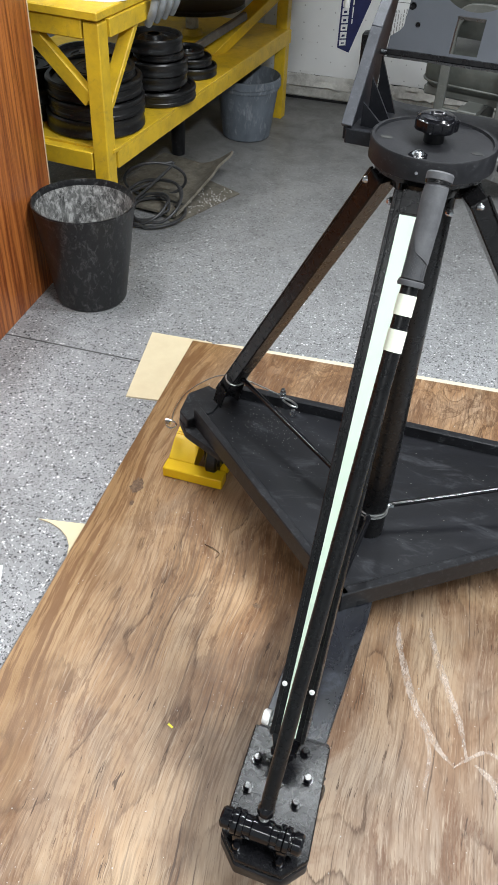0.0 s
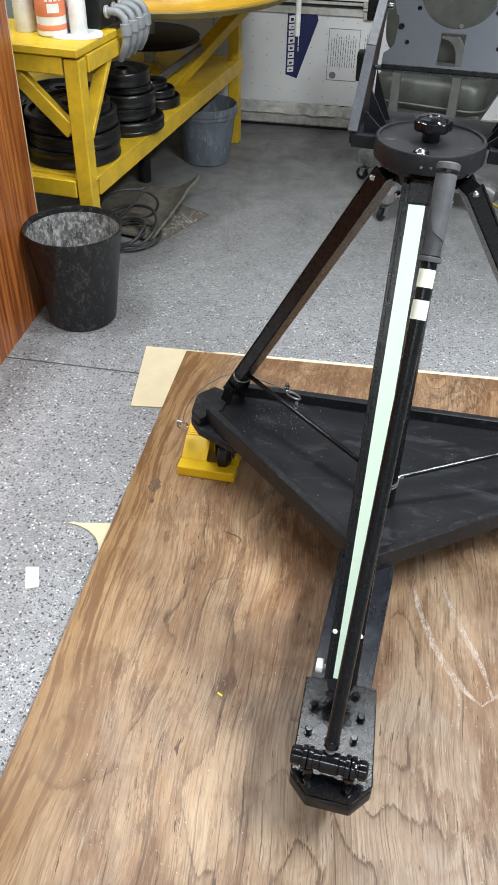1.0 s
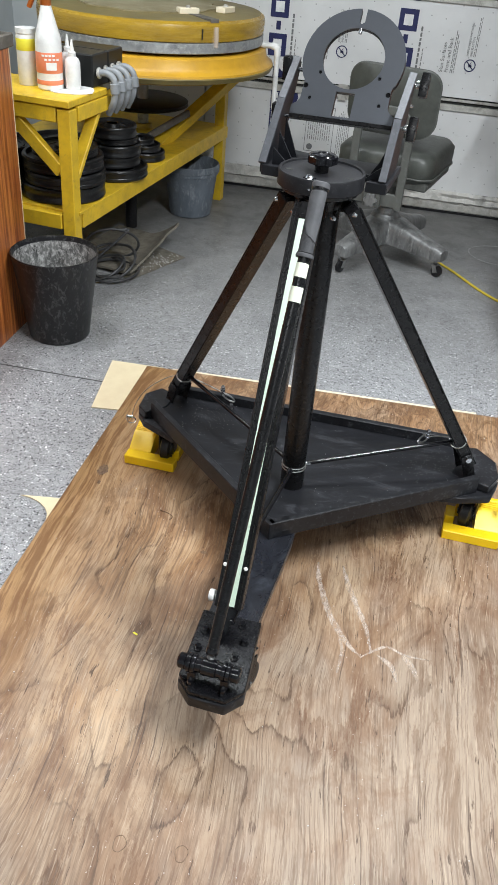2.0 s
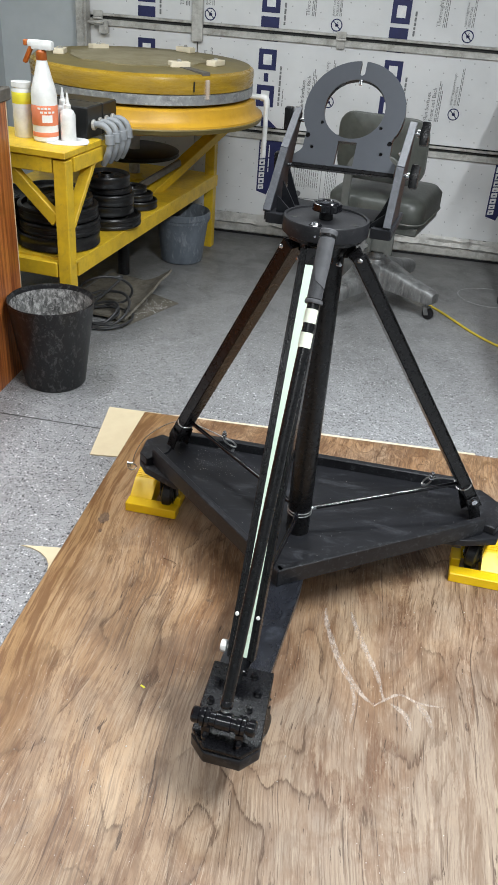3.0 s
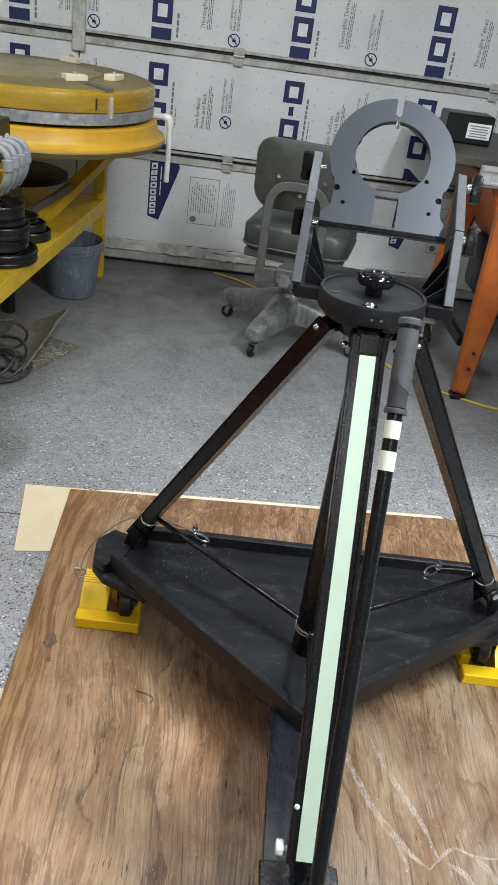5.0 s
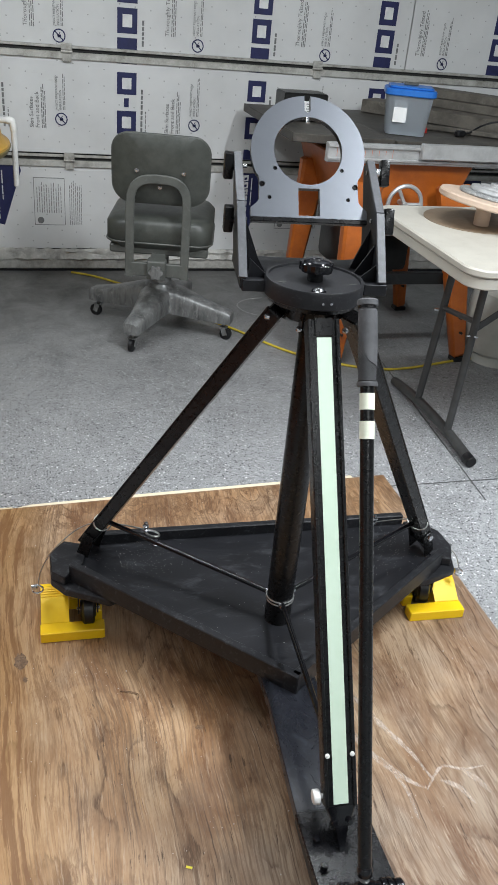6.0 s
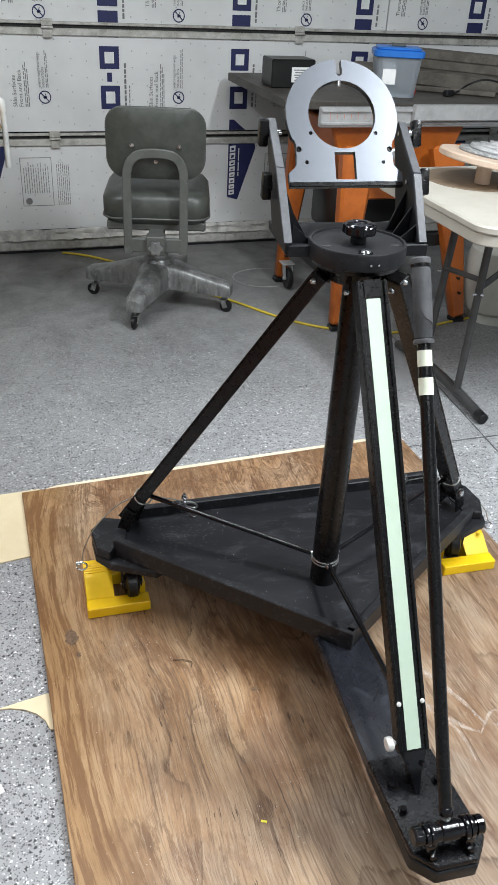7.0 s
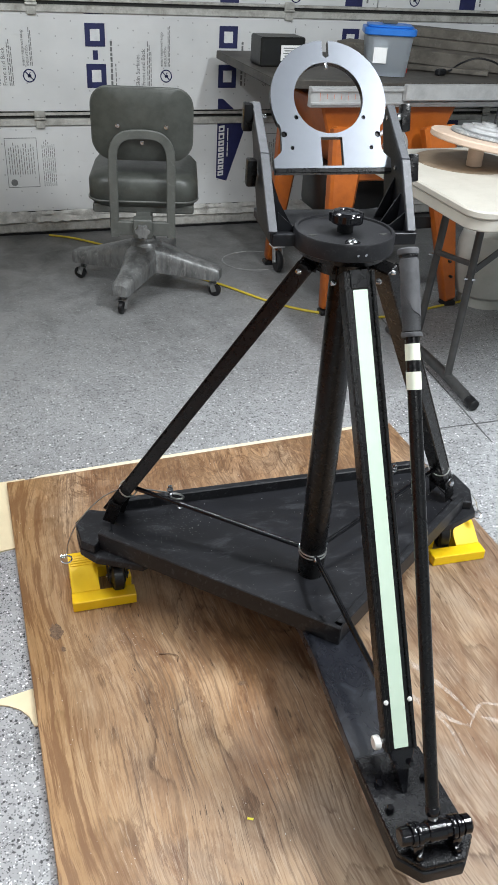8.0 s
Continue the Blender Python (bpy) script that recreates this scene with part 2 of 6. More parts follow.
BLACK = worn("black_wood_paint", (0.021, 0.021, 0.024), (0.012, 0.012, 0.014), (0.085, 0.085, 0.09), 0.42, scale=14, dust=0.05, spec=0.5)
BLACK_TRAY = worn("dusty_black_paint", (0.0085, 0.009, 0.0118), (0.0048, 0.005, 0.0066), (0.085, 0.088, 0.100), 0.44, scale=7, dust=0.14, spec=0.36, stretch=(0.6, 1.6, 1))
# blue-grey scuff colour also carries reflected sheen painted onto the black plank
PLANK = worn("rubbed_sheen_plank", (0.013, 0.0142, 0.0195), (0.007, 0.0076, 0.010), (0.095, 0.108, 0.135), 0.27, scale=9, dust=0.16, spec=0.62, stretch=(1, 0.55, 1), relief=0.14, vary=0.7)
BLACK_EDGE = worn("scuffed_black_edge", (0.0105, 0.011, 0.0135), (0.006, 0.006, 0.0075), (0.115, 0.117, 0.127), 0.46, scale=24, dust=0.18, spec=0.36)
BLACK_METAL = worn("black_powder_coat", (0.0065, 0.0062, 0.0066), (0.004, 0.004, 0.0045), (0.018, 0.017, 0.017), 0.27, 0.0, scale=25, spec=0.33)
GLOSS_BLACK = worn("glossy_black_enamel", (0.0060, 0.0060, 0.0075), (0.0035, 0.0035, 0.0045), (0.020, 0.020, 0.023), 0.13, 0.0, scale=30, relief=0.20, grain=60, spec=0.45, vary=0.6)
FOOT_BLACK = worn("handled_black_enamel", (0.0055, 0.0055, 0.0068), (0.003, 0.003, 0.004), (0.028, 0.028, 0.030), 0.26, 0.0, scale=30, relief=0.22, grain=55, spec=0.36, vary=0.8)
CAST_BLACK = worn("anodised_black_casting", (0.0105, 0.011, 0.0138), (0.007, 0.0073, 0.0092), (0.05, 0.05, 0.057), 0.38, 0.05, scale=70, dust=0.04, spec=0.34)
CAST_EDGE = worn("rubbed_casting_edge", (0.060, 0.062, 0.071), (0.038, 0.040, 0.046), (0.15, 0.15, 0.162), 0.46, 0.1, scale=70, dust=0.12)
DISC_TOP = worn("dusty_black_disc", (0.0115, 0.0115, 0.0135), (0.007, 0.007, 0.0085), (0.10, 0.10, 0.105), 0.44, 0.0, scale=60, dust=0.10, spec=0.34)
PLATE = worn("satin_aluminium", (0.182, 0.193, 0.216), (0.176, 0.187, 0.209), None, 0.38, 1.0, scale=60, grain=900, relief=0.05, vary=0.12)
GRIP = worn("grey_rubber", (0.085, 0.085, 0.09), (0.055, 0.055, 0.06), (0.15, 0.15, 0.155), 0.65, scale=40, relief=0.4)
GLOW_TAPE = worn("pale_green_tape", (0.61, 0.73, 0.60), (0.57, 0.70, 0.56), None, 0.55, scale=12, relief=0.05, spec=0.3)
WHITE_TAPE = worn("white_tape", (0.80, 0.82, 0.68), (0.73, 0.75, 0.61), None, 0.4, scale=20)
WHITE_PLASTIC = worn("white_plastic", (0.76, 0.76, 0.74), (0.62, 0.62, 0.6), None, 0.35, scale=20)
CHROME = worn("bright_zinc", (0.62, 0.63, 0.65), (0.45, 0.46, 0.48), None, 0.22, 1.0, scale=40)
CABLE = worn("steel_cable", (0.55, 0.55, 0.54), (0.35, 0.35, 0.34), None, 0.35, 0.9, scale=90)
CHOCK = worn("bright_yellow_paint", (0.98, 0.64, 0.008), (0.92, 0.57, 0.008), (0.98, 0.72, 0.05), 0.4, scale=14)
YELLOW = worn("old_yellow_enamel", (0.68, 0.445, 0.022), (0.52, 0.33, 0.022), (0.22, 0.155, 0.055), 0.38, scale=13, dust=0.12, relief=0.3)
OCHRE_RIM = worn("old_ochre_enamel", (0.58, 0.320, 0.022), (0.46, 0.245, 0.018), (0.42, 0.28, 0.11), 0.4, scale=9, dust=0.05, relief=0.3)
YELLOW_TOP = worn("varnished_ochre_resin", (0.39, 0.240, 0.022), (0.25, 0.150, 0.018), (0.17, 0.115, 0.045), 0.26, scale=6, dust=0.08, stretch=(1, 1, 6))
OCHRE_TOP = worn("rubbed_ochre_top", (0.195, 0.148, 0.044), (0.120, 0.094, 0.032), (0.29, 0.24, 0.13), 0.5, scale=5, dust=0.12)
BAND = worn("plastered_metal_band", (0.33, 0.34, 0.34), (0.17, 0.175, 0.18), (0.7, 0.7, 0.68), 0.5, 0.4, scale=16, dust=0.35)
RUBBER = worn("black_rubber", (0.010, 0.010, 0.011), (0.005, 0.005, 0.006), (0.07, 0.07, 0.073), 0.38, scale=26, dust=0.12, spec=0.4)
DISC_RUBBER = worn("scuffed_disc_rubber", (0.0075, 0.0075, 0.008), (0.004, 0.004, 0.0045), (0.16, 0.16, 0.165), 0.32, scale=40, dust=0.05, relief=0.5, grain=90, spec=0.45)
BUCKET = worn("plaster_stained_black_plastic", (0.013, 0.013, 0.0145), (0.007, 0.007, 0.008), (0.22, 0.22, 0.22), 0.36, scale=22, dust=0.26, stretch=(1, 1, 0.6), spec=0.38)
BUCKET_IN = worn("dried_plaster_inside", (0.14, 0.14, 0.136), (0.014, 0.014, 0.014), (0.70, 0.69, 0.67), 0.7, scale=30, dust=0.50, stretch=(1, 1, 0.6))
PAIL = worn("grey_plastic", (0.145, 0.167, 0.195), (0.092, 0.108, 0.13), (0.45, 0.47, 0.49), 0.5, scale=14, dust=0.2, stretch=(1, 1, 0.4))
CREAM = worn("cream_hardboard", (0.74, 0.64, 0.43), (0.69, 0.58, 0.38), None, 0.6, scale=9)
CREAM_EDGE = worn("cream_board", (0.78, 0.69, 0.52), (0.72, 0.63, 0.46), None, 0.6, scale=9)
CABINET = stained_wood("red_brown_wood", (0.50, 0.165, 0.040), (0.19, 0.046, 0.013), gap=60)
EDGE_WOOD = worn("pale_edge_wood", (0.62, 0.48, 0.32), (0.5, 0.38, 0.24), None, 0.6, scale=30)
CHAIR_GREEN = worn("grey_green_vinyl", (0.062, 0.066, 0.058), (0.042, 0.045, 0.039), (0.095, 0.10, 0.09), 0.40, scale=22)
CHAIR_STEEL = worn("grey_green_steel", (0.10, 0.104, 0.095), (0.072, 0.075, 0.068), (0.17, 0.178, 0.17), 0.45, 0.1, scale=14, dust=0.1)
CHAIR_BASE = worn("plaster_spattered_steel", (0.215, 0.218, 0.215), (0.080, 0.080, 0.079), (0.50, 0.50, 0.49), 0.36, 0.25, scale=22, dust=0.18, stretch=(1, 1, 0.35))
ORANGE = worn("orange_saw_paint", (0.44, 0.110, 0.012), (0.32, 0.074, 0.01), (0.50, 0.19, 0.06), 0.4, scale=12)
SAW_TOP = worn("dusty_cast_iron", (0.080, 0.072, 0.062), (0.042, 0.039, 0.034), (0.18, 0.16, 0.14), 0.5, 0.3, scale=8, dust=0.25)
ALU = worn("extruded_aluminium", (0.56, 0.56, 0.56), (0.42, 0.42, 0.42), (0.66, 0.66, 0.66), 0.4, 0.5, scale=14)
GREY_BOARD = worn("weathered_board", (0.135, 0.120, 0.100), (0.060, 0.053, 0.044), (0.24, 0.225, 0.20), 0.75, scale=9, dust=0.2)
TABLE_TOP = worn("off_white_moulded_plastic", (0.49, 0.465, 0.41), (0.44, 0.415, 0.365), (0.39, 0.355, 0.30), 0.5, scale=8, relief=0.2, grain=500)
TABLE_LEG = worn("grey_steel_tube", (0.060, 0.060, 0.060), (0.040, 0.040, 0.040), (0.11, 0.11, 0.11), 0.40, 0.2, scale=20)
TANK = worn("grey_white_tank_paint", (0.50, 0.50, 0.46), (0.42, 0.42, 0.38), (0.34, 0.32, 0.28), 0.42, scale=8)
PINK_WOOD = worn("pale_birch_disc", (0.56, 0.43, 0.335), (0.49, 0.365, 0.275), None, 0.6, scale=14)
BLUE_LID = worn("blue_lid", (0.02, 0.16, 0.56), (0.015, 0.13, 0.48), None, 0.35, scale=14)
CORD_YELLOW = worn("yellow_cord", (0.60, 0.46, 0.04), (0.5, 0.37, 0.03), None, 0.5, scale=30)
CORD_DARK = worn("dark_grey_cord", (0.045, 0.045, 0.047), (0.025, 0.025, 0.026), (0.14, 0.14, 0.14), 0.45, scale=40)
CORD_GREY = worn("grey_cord", (0.10, 0.10, 0.10), (0.06, 0.06, 0.06), (0.2, 0.2, 0.2), 0.55, scale=40)
MAT_CLOTH = worn("gritty_doormat", (0.165, 0.148, 0.118), (0.090, 0.080, 0.062), (0.33, 0.30, 0.25), 0.95, scale=30, dust=0.25, grain=320, relief=1.0)
ORANGE_LABEL = worn("orange_label", (0.75, 0.24, 0.12), (0.68, 0.20, 0.10), None, 0.45)
YELLOW_LABEL = worn("yellow_label", (0.80, 0.72, 0.05), (0.7, 0.62, 0.05), None, 0.45)
CONDUIT = worn("grey_conduit", (0.27, 0.285, 0.30), (0.2, 0.21, 0.22), None, 0.45, scale=30)
BOX_BLACK = worn("black_painted_box", (0.010, 0.0105, 0.0105), (0.006, 0.006, 0.006), (0.05, 0.05, 0.05), 0.32, scale=10, spec=0.35)
PAPER = worn("white_paper", (0.78, 0.78, 0.77), (0.7, 0.7, 0.7), None, 0.7)
SCRAPE = worn("plaster_smear", (0.74, 0.62, 0.53), (0.70, 0.57, 0.47), (0.78, 0.69, 0.62), 0.8, scale=30, dust=0.2)
sm_nt = SCRAPE.node_tree
sm_a = ramp(sm_nt, noise_of(sm_nt, coords(sm_nt, (60, 22, 1)), 1.0, 5, 0.75), [(0.37, grey(0.04)), (0.64, grey(0.60))])
sm_nt.links.new(sm_a, sm_nt.nodes["Principled BSDF"].inputs["Alpha"])
KNOT = worn("dark_knot", (0.19, 0.115, 0.065), (0.075, 0.042, 0.024), (0.34, 0.25, 0.17), 0.7, scale=110, dust=0.3)
DUST = worn("white_grit", (0.6, 0.58, 0.55), (0.5, 0.48, 0.46), None, 0.8)
CLEAR = bpy.data.materials.new("clouded_plastic")
CLEAR.use_nodes = True
cb = CLEAR.node_tree.nodes["Principled BSDF"]
cb.inputs["Base Color"].default_value, cb.inputs["Roughness"].default_value = (0.62, 0.68, 0.74, 1), 0.35
cb.inputs["Transmission Weight"].default_value, cb.inputs["IOR"].default_value = 0.75, 1.12
LAMP_GLOW = bpy.data.materials.new("lamp_diffuser")
LAMP_GLOW.use_nodes = True
lb = LAMP_GLOW.node_tree.nodes["Principled BSDF"]
lb.inputs["Emission Color"].default_value, lb.inputs["Emission Strength"].default_value = (1, 0.97, 0.93, 1), 4.0


# ---- mesh helpers ----
def B():
    return bmesh.new()


def add_box(bm, size, m, bevel=0.0, seg=1):
    t = bmesh.new()
    bmesh.ops.create_cube(t, size=1.0)
    bmesh.ops.scale(t, vec=size, verts=t.verts)
    if bevel:
        bmesh.ops.bevel(t, geom=t.edges[:], offset=bevel, segments=seg, affect="EDGES", profile=0.6)
    merge(bm, t, m)
    return bm


def merge(bm, t, m=None):
    vs = {}
    for v in t.verts:
        vs[v] = bm.verts.new(m @ v.co if m is not None else v.co)
    for f in t.faces:
        try:
            bm.faces.new([vs[v] for v in f.verts])
        except ValueError:
            pass
    t.free()


def add_prism(bm, pts, h0, h1, m=None, bevel=0.0):
    """A flat polygon in x and y, raised from h0 to h1."""
    t = bmesh.new()
    f = t.faces.new([t.verts.new((x, y, h0)) for x, y in pts])
    r = bmesh.ops.extrude_face_region(t, geom=[f])
    bmesh.ops.translate(t, vec=(0, 0, h1 - h0), verts=[v for v in r["geom"] if isinstance(v, bmesh.types.BMVert)])
    bmesh.ops.recalc_face_normals(t, faces=t.faces)
    if bevel:
        bmesh.ops.bevel(t, geom=t.edges[:], offset=bevel, segments=1, affect="EDGES")
    merge(bm, t, m if m is not None else Matrix())
    return bm


def add_lathe(bm, profile, m=None, seg=32):
    """Turns a profile of (radius, height) round z; ends with radius 0 close."""
    m = m if m is not None else Matrix()
    rings = []
    for r, z in profile:
        if r <= 1e-6:
            rings.append([bm.verts.new(m @ Vector((0, 0, z)))])
        else:
            rings.append([bm.verts.new(m @ Vector((r * math.cos(a), r * math.sin(a), z))) for a in (2 * math.pi * i / seg for i in range(seg))])
    for a, b in zip(rings, rings[1:]):
        for i in range(seg):
            j = (i + 1) % seg
            if len(a) == 1 and len(b) > 1:
                bm.faces.new((a[0], b[j], b[i]))
            elif len(b) == 1 and len(a) > 1:
                bm.faces.new((a[i], a[j], b[0]))
            elif len(a) > 1:
                bm.faces.new((a[i], a[j], b[j], b[i]))
    return bm


def align(p, q):
    """The pose at p whose z points to q."""
    d = Vector(q) - Vector(p)
    return Matrix.Translation(p) @ d.to_track_quat("Z", "Y").to_matrix().to_4x4(), d.length


def add_rod(bm, p, q, r, seg=16, r2=None):
    m, n = align(p, q)
    r2 = r if r2 is None else r2
    c = min(r, r2) * 0.12
    return add_lathe(bm, [(0, 0), (r - c, 0), (r, c), (r2, n - c), (r2 - c, n), (0, n)], m, seg)


def spline(pts, steps=6):
    """A smooth line through the points."""
    P = [Vector(p) for p in pts]
    P = [2 * P[0] - P[1]] + P + [2 * P[-1] - P[-2]]
    out = []
    for i in range(1, len(P) - 2):
        a, b, c, d = P[i - 1:i + 3]
        for k in range(steps):
            t = k / steps
            out.append(0.5 * ((2 * b) + (c - a) * t + (2 * a - 5 * b + 4 * c - d) * t * t + (3 * b - a - 3 * c + d) * t ** 3))
    out.append(P[-2])
    return out


def add_tube(bm, pts, r, seg=8):
    P = [Vector(p) for p in pts]
    rings, last = [], None
    for i, p in enumerate(P):
        d = (P[min(i + 1, len(P) - 1)] - P[max(i - 1, 0)]).normalized()
        side = last - d * last.dot(d) if last is not None else d.orthogonal()
        side.normalize()
        last, up = side, d.cross(side)
        rings.append([bm.verts.new(p + r * (math.cos(a) * side + math.sin(a) * up)) for a in (2 * math.pi * k / seg for k in range(seg))])
    for a, b in zip(rings, rings[1:]):
        for k in range(seg):
            bm.faces.new((a[k], a[(k + 1) % seg], b[(k + 1) % seg], b[k]))
    bm.faces.new(rings[0][::-1])
    bm.faces.new(rings[-1])
    return bm


def frame_axes(o, x, y):
    """A pose at o with local x along x and local y near y."""
    X = Vector(x).normalized()
    Y = (Vector(y) - X * Vector(y).dot(X)).normalized()
    Z = X.cross(Y)
    return Matrix(((X.x, Y.x, Z.x, o[0]), (X.y, Y.y, Z.y, o[1]), (X.z, Y.z, Z.z, o[2]), (0, 0, 0, 1)))


def beam(bm, p, q, w, d, side=(0, 0, 1), bevel=0.0):
    """A bar from p to q; w across, d along side."""
    P, Q = Vector(p), Vector(q)
    z = (Q - P).normalized()
    y = (Vector(side) - z * Vector(side).dot(z)).normalized()
    x = y.cross(z)
    c = (P + Q) / 2
    m = Matrix(((x.x, y.x, z.x, c.x), (x.y, y.y, z.y, c.y), (x.z, y.z, z.z, c.z), (0, 0, 0, 1)))
    return add_box(bm, (w, d, (Q - P).length), m, bevel)


def mesh_of(name, bm, material, sharp=35):
    bmesh.ops.recalc_face_normals(bm, faces=bm.faces)
    me = bpy.data.meshes.new(name)
    bm.to_mesh(me)
    bm.free()
    me.materials.append(material)
    me.polygons.foreach_set("use_smooth", [True] * len(me.polygons))
    me.set_sharp_from_angle(angle=radians(sharp))
    return me


def thing(name, at=(0, 0, 0), label="", category="", group="", kind=""):
    ob = new(name)
    ob.empty_display_size = 0.05
    ob.location = at
    return tagged(ob, label, category, group, kind)


def part(name, bm, material, parent, label="", local=False, sharp=35):
    me = bm if isinstance(bm, bpy.types.Mesh) else mesh_of(name, bm, material, sharp)
    ob = new(name, me)
    ob.parent = parent
    if parent.type == "EMPTY" and not local:
        ob.matrix_parent_inverse = parent.matrix_basis.inverted()
    return tagged(ob, label)


def solid(name, bm, material, label="", category="", group="", kind="", sharp=35):
    return tagged(new(name, mesh_of(name, bm, material, sharp)), label, category, group, kind)


def words(body, size, m, material, parent, name="print"):
    cu = bpy.data.curves.new("lettering", "FONT")
    cu.body, cu.size, cu.extrude = body, size, 0.0006
    tmp = new("lettering", cu)
    me = bpy.data.meshes.new_from_object(tmp.evaluated_get(bpy.context.evaluated_depsgraph_get()))
    bpy.data.objects.remove(tmp)
    bpy.data.curves.remove(cu)
    me.transform(m)
    me.materials.clear()
    me.materials.append(material)
    ob = new(name, me)
    ob.parent = parent
    if parent.type == "EMPTY":
        ob.matrix_parent_inverse = parent.matrix_basis.inverted()
    return ob


# ---- structure ----
def T3(x, y, z):
    return Matrix.Translation((x, y, z))


XL, XR, YN, YS, ZC = -1.45, 4.2, 2.26, -4.2, 2.6
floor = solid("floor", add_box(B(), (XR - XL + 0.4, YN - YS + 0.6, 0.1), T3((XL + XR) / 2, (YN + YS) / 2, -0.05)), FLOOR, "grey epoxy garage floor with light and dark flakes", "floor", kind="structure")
ceiling = solid("ceiling", add_box(B(), (XR - XL + 0.4, YN - YS + 0.6, 0.1), T3((XL + XR) / 2, (YN + YS) / 2, ZC + 0.05)), CEIL, "plain pale garage ceiling", "ceiling", kind="structure")
solid("wall_west", add_box(B(), (0.12, YN - YS + 0.4, ZC), T3(XL - 0.06, (YN + YS) / 2, ZC / 2)), WALL, "grey painted garage side wall", "wall", kind="structure")
solid("wall_east", add_box(B(), (0.12, YN - YS + 0.4, ZC), T3(XR + 0.06, (YN + YS) / 2, ZC / 2)), WALL, "grey painted garage side wall", "wall", kind="structure")
solid("wall_south", add_box(B(), (XR - XL, 0.12, ZC), T3((XL + XR) / 2, YS - 0.06, ZC / 2)), WALL, "grey painted garage back wall", "wall", kind="structure")
nb = B()
add_box(nb, (XL * -1 - 0.955, 0.12, ZC), T3((XL - 0.955) / 2, YN + 0.0, ZC / 2))
add_box(nb, (XR - 3.75, 0.12, ZC), T3((XR + 3.75) / 2, YN, ZC / 2))
add_box(nb, (3.75 + 0.955, 0.12, ZC - 2.2), T3((3.75 - 0.955) / 2, YN, (ZC + 2.2) / 2))
solid("wall_north", nb, WALL, "grey painted wall round the garage door", "wall", kind="structure")
# saw-cut joints in the slab, filled with dark dirt
for jn, (p, q) in enumerate((((-1.45, -0.112), (0.02, -0.124)), ((1.51, -0.12), (1.60, 0.95)), ((0.0, 0.012), (1.9, -0.01)))):
    jb = B()
    beam(jb, (*p, 0.0), (*q, 0.0), 0.0045, 0.0024)
    solid("trim", jb, CORD_GREY, "dark dirt-filled control joint in the floor", "floor joint", kind="structure")

# unseen strip fixtures added at the lamps, with glowing diffusers
for lx, ly, lsx, lsy, lw in LAMPS:
    fx = thing("unseen_strip_light", (lx, ly, ZC), "unseen white strip light added under the ceiling", "lamp", "ceiling lights")
    part("housing", add_box(B(), (lsx + 0.04, lsy + 0.04, 0.05), T3(lx, ly, ZC - 0.03), 0.008), WHITE_PLASTIC, fx)
    part("diffuser", add_box(B(), (lsx, lsy, 0.012), T3(lx, ly, ZC - 0.062), 0.003), LAMP_GLOW, fx)

# sectional garage door lined with foam boards
WY = 2.19
door = thing("door_1", (1.4, WY + 0.04, 0), "closed sectional garage door lined with white foam boards", "garage door", kind="structure")
part("door_skin", add_box(B(), (4.71, 0.02, 2.2), T3(1.4, WY + 0.055, 1.10)), RAIL_DARK, door)
ROWS_Z = [(0.118, 0.528), (0.588, 1.008), (1.062, 1.505), (1.56, 2.0)]
SPLITS = [-0.955, -0.372, 2.06, 3.75]
boards = {}
for ri, (z0, z1) in enumerate(ROWS_Z):
    for x0, x1 in zip(SPLITS, SPLITS[1:]):
        boards[ri, x0] = part("foam_board", add_box(B(), (x1 - x0 - 0.006, 0.04, z1 - z0), T3((x0 + x1) / 2, WY + 0.02, (z0 + z1) / 2), 0.002), FOAM, door)


def board_at(ri, x):
    return boards[ri, max(s for s in SPLITS[:-1] if s <= x)]


for z in (0.553, 1.034, 1.53):
    rb = B()
    add_box(rb, (4.7, 0.028, 0.030), T3(1.4, WY + 0.004, z - 0.014), 0.003)
    add_box(rb, (4.7, 0.022, 0.012), T3(1.4, WY + 0.010, z + 0.022), 0.002)
    part("section_rail", rb, RAIL, door, "dusty galvanised rail")
    gap = B()
    add_box(gap, (4.7, 0.02, 0.012), T3(1.4, WY + 0.022, z + 0.008))
    part("section_gap", gap, RAIL_DARK, door)
    for hx in (-0.90, 0.365, 1.585, 2.8):
        hb = B()
        add_box(hb, (0.05, 0.006, 0.03), T3(hx, WY - 0.012, z + 0.025), 0.002)
        add_box(hb, (0.042, 0.006, 0.034), T3(hx, WY - 0.012, z - 0.022), 0.002)
        add_rod(hb, (hx - 0.026, WY - 0.016, z + 0.004), (hx + 0.026, WY - 0.016, z + 0.004), 0.006, 10)
        for sx in (-0.014, 0.014):
            add_rod(hb, (hx + sx, WY - 0.012, z + 0.03), (hx + sx, WY - 0.019, z + 0.03), 0.004, 8)
        part("hinge", hb, RAIL, door)
bb = B()
add_box(bb, (4.7, 0.05, 0.052), T3(1.4, WY + 0.015, 0.040), 0.006)
part("bottom_rail", bb, RAIL, door)
# crumpled plastic lip between the lowest boards and the bottom rail
lip = B()
rr = random.Random(4)
xs = [-0.95 + 4.69 * i / 180 for i in range(181)]
rows = []
for k, (z, y) in enumerate(((0.120, WY - 0.001), (0.105, WY - 0.012), (0.090, WY - 0.006), (0.070, WY - 0.02), (0.058, WY - 0.008))):
    rows.append([lip.verts.new((x, y + rr.uniform(-0.006, 0.006), z + rr.uniform(-0.004, 0.004))) for x in xs])
for a, b in zip(rows, rows[1:]):
    for i in range(180):
        lip.faces.new((a[i], a[i + 1], b[i + 1], b[i]))
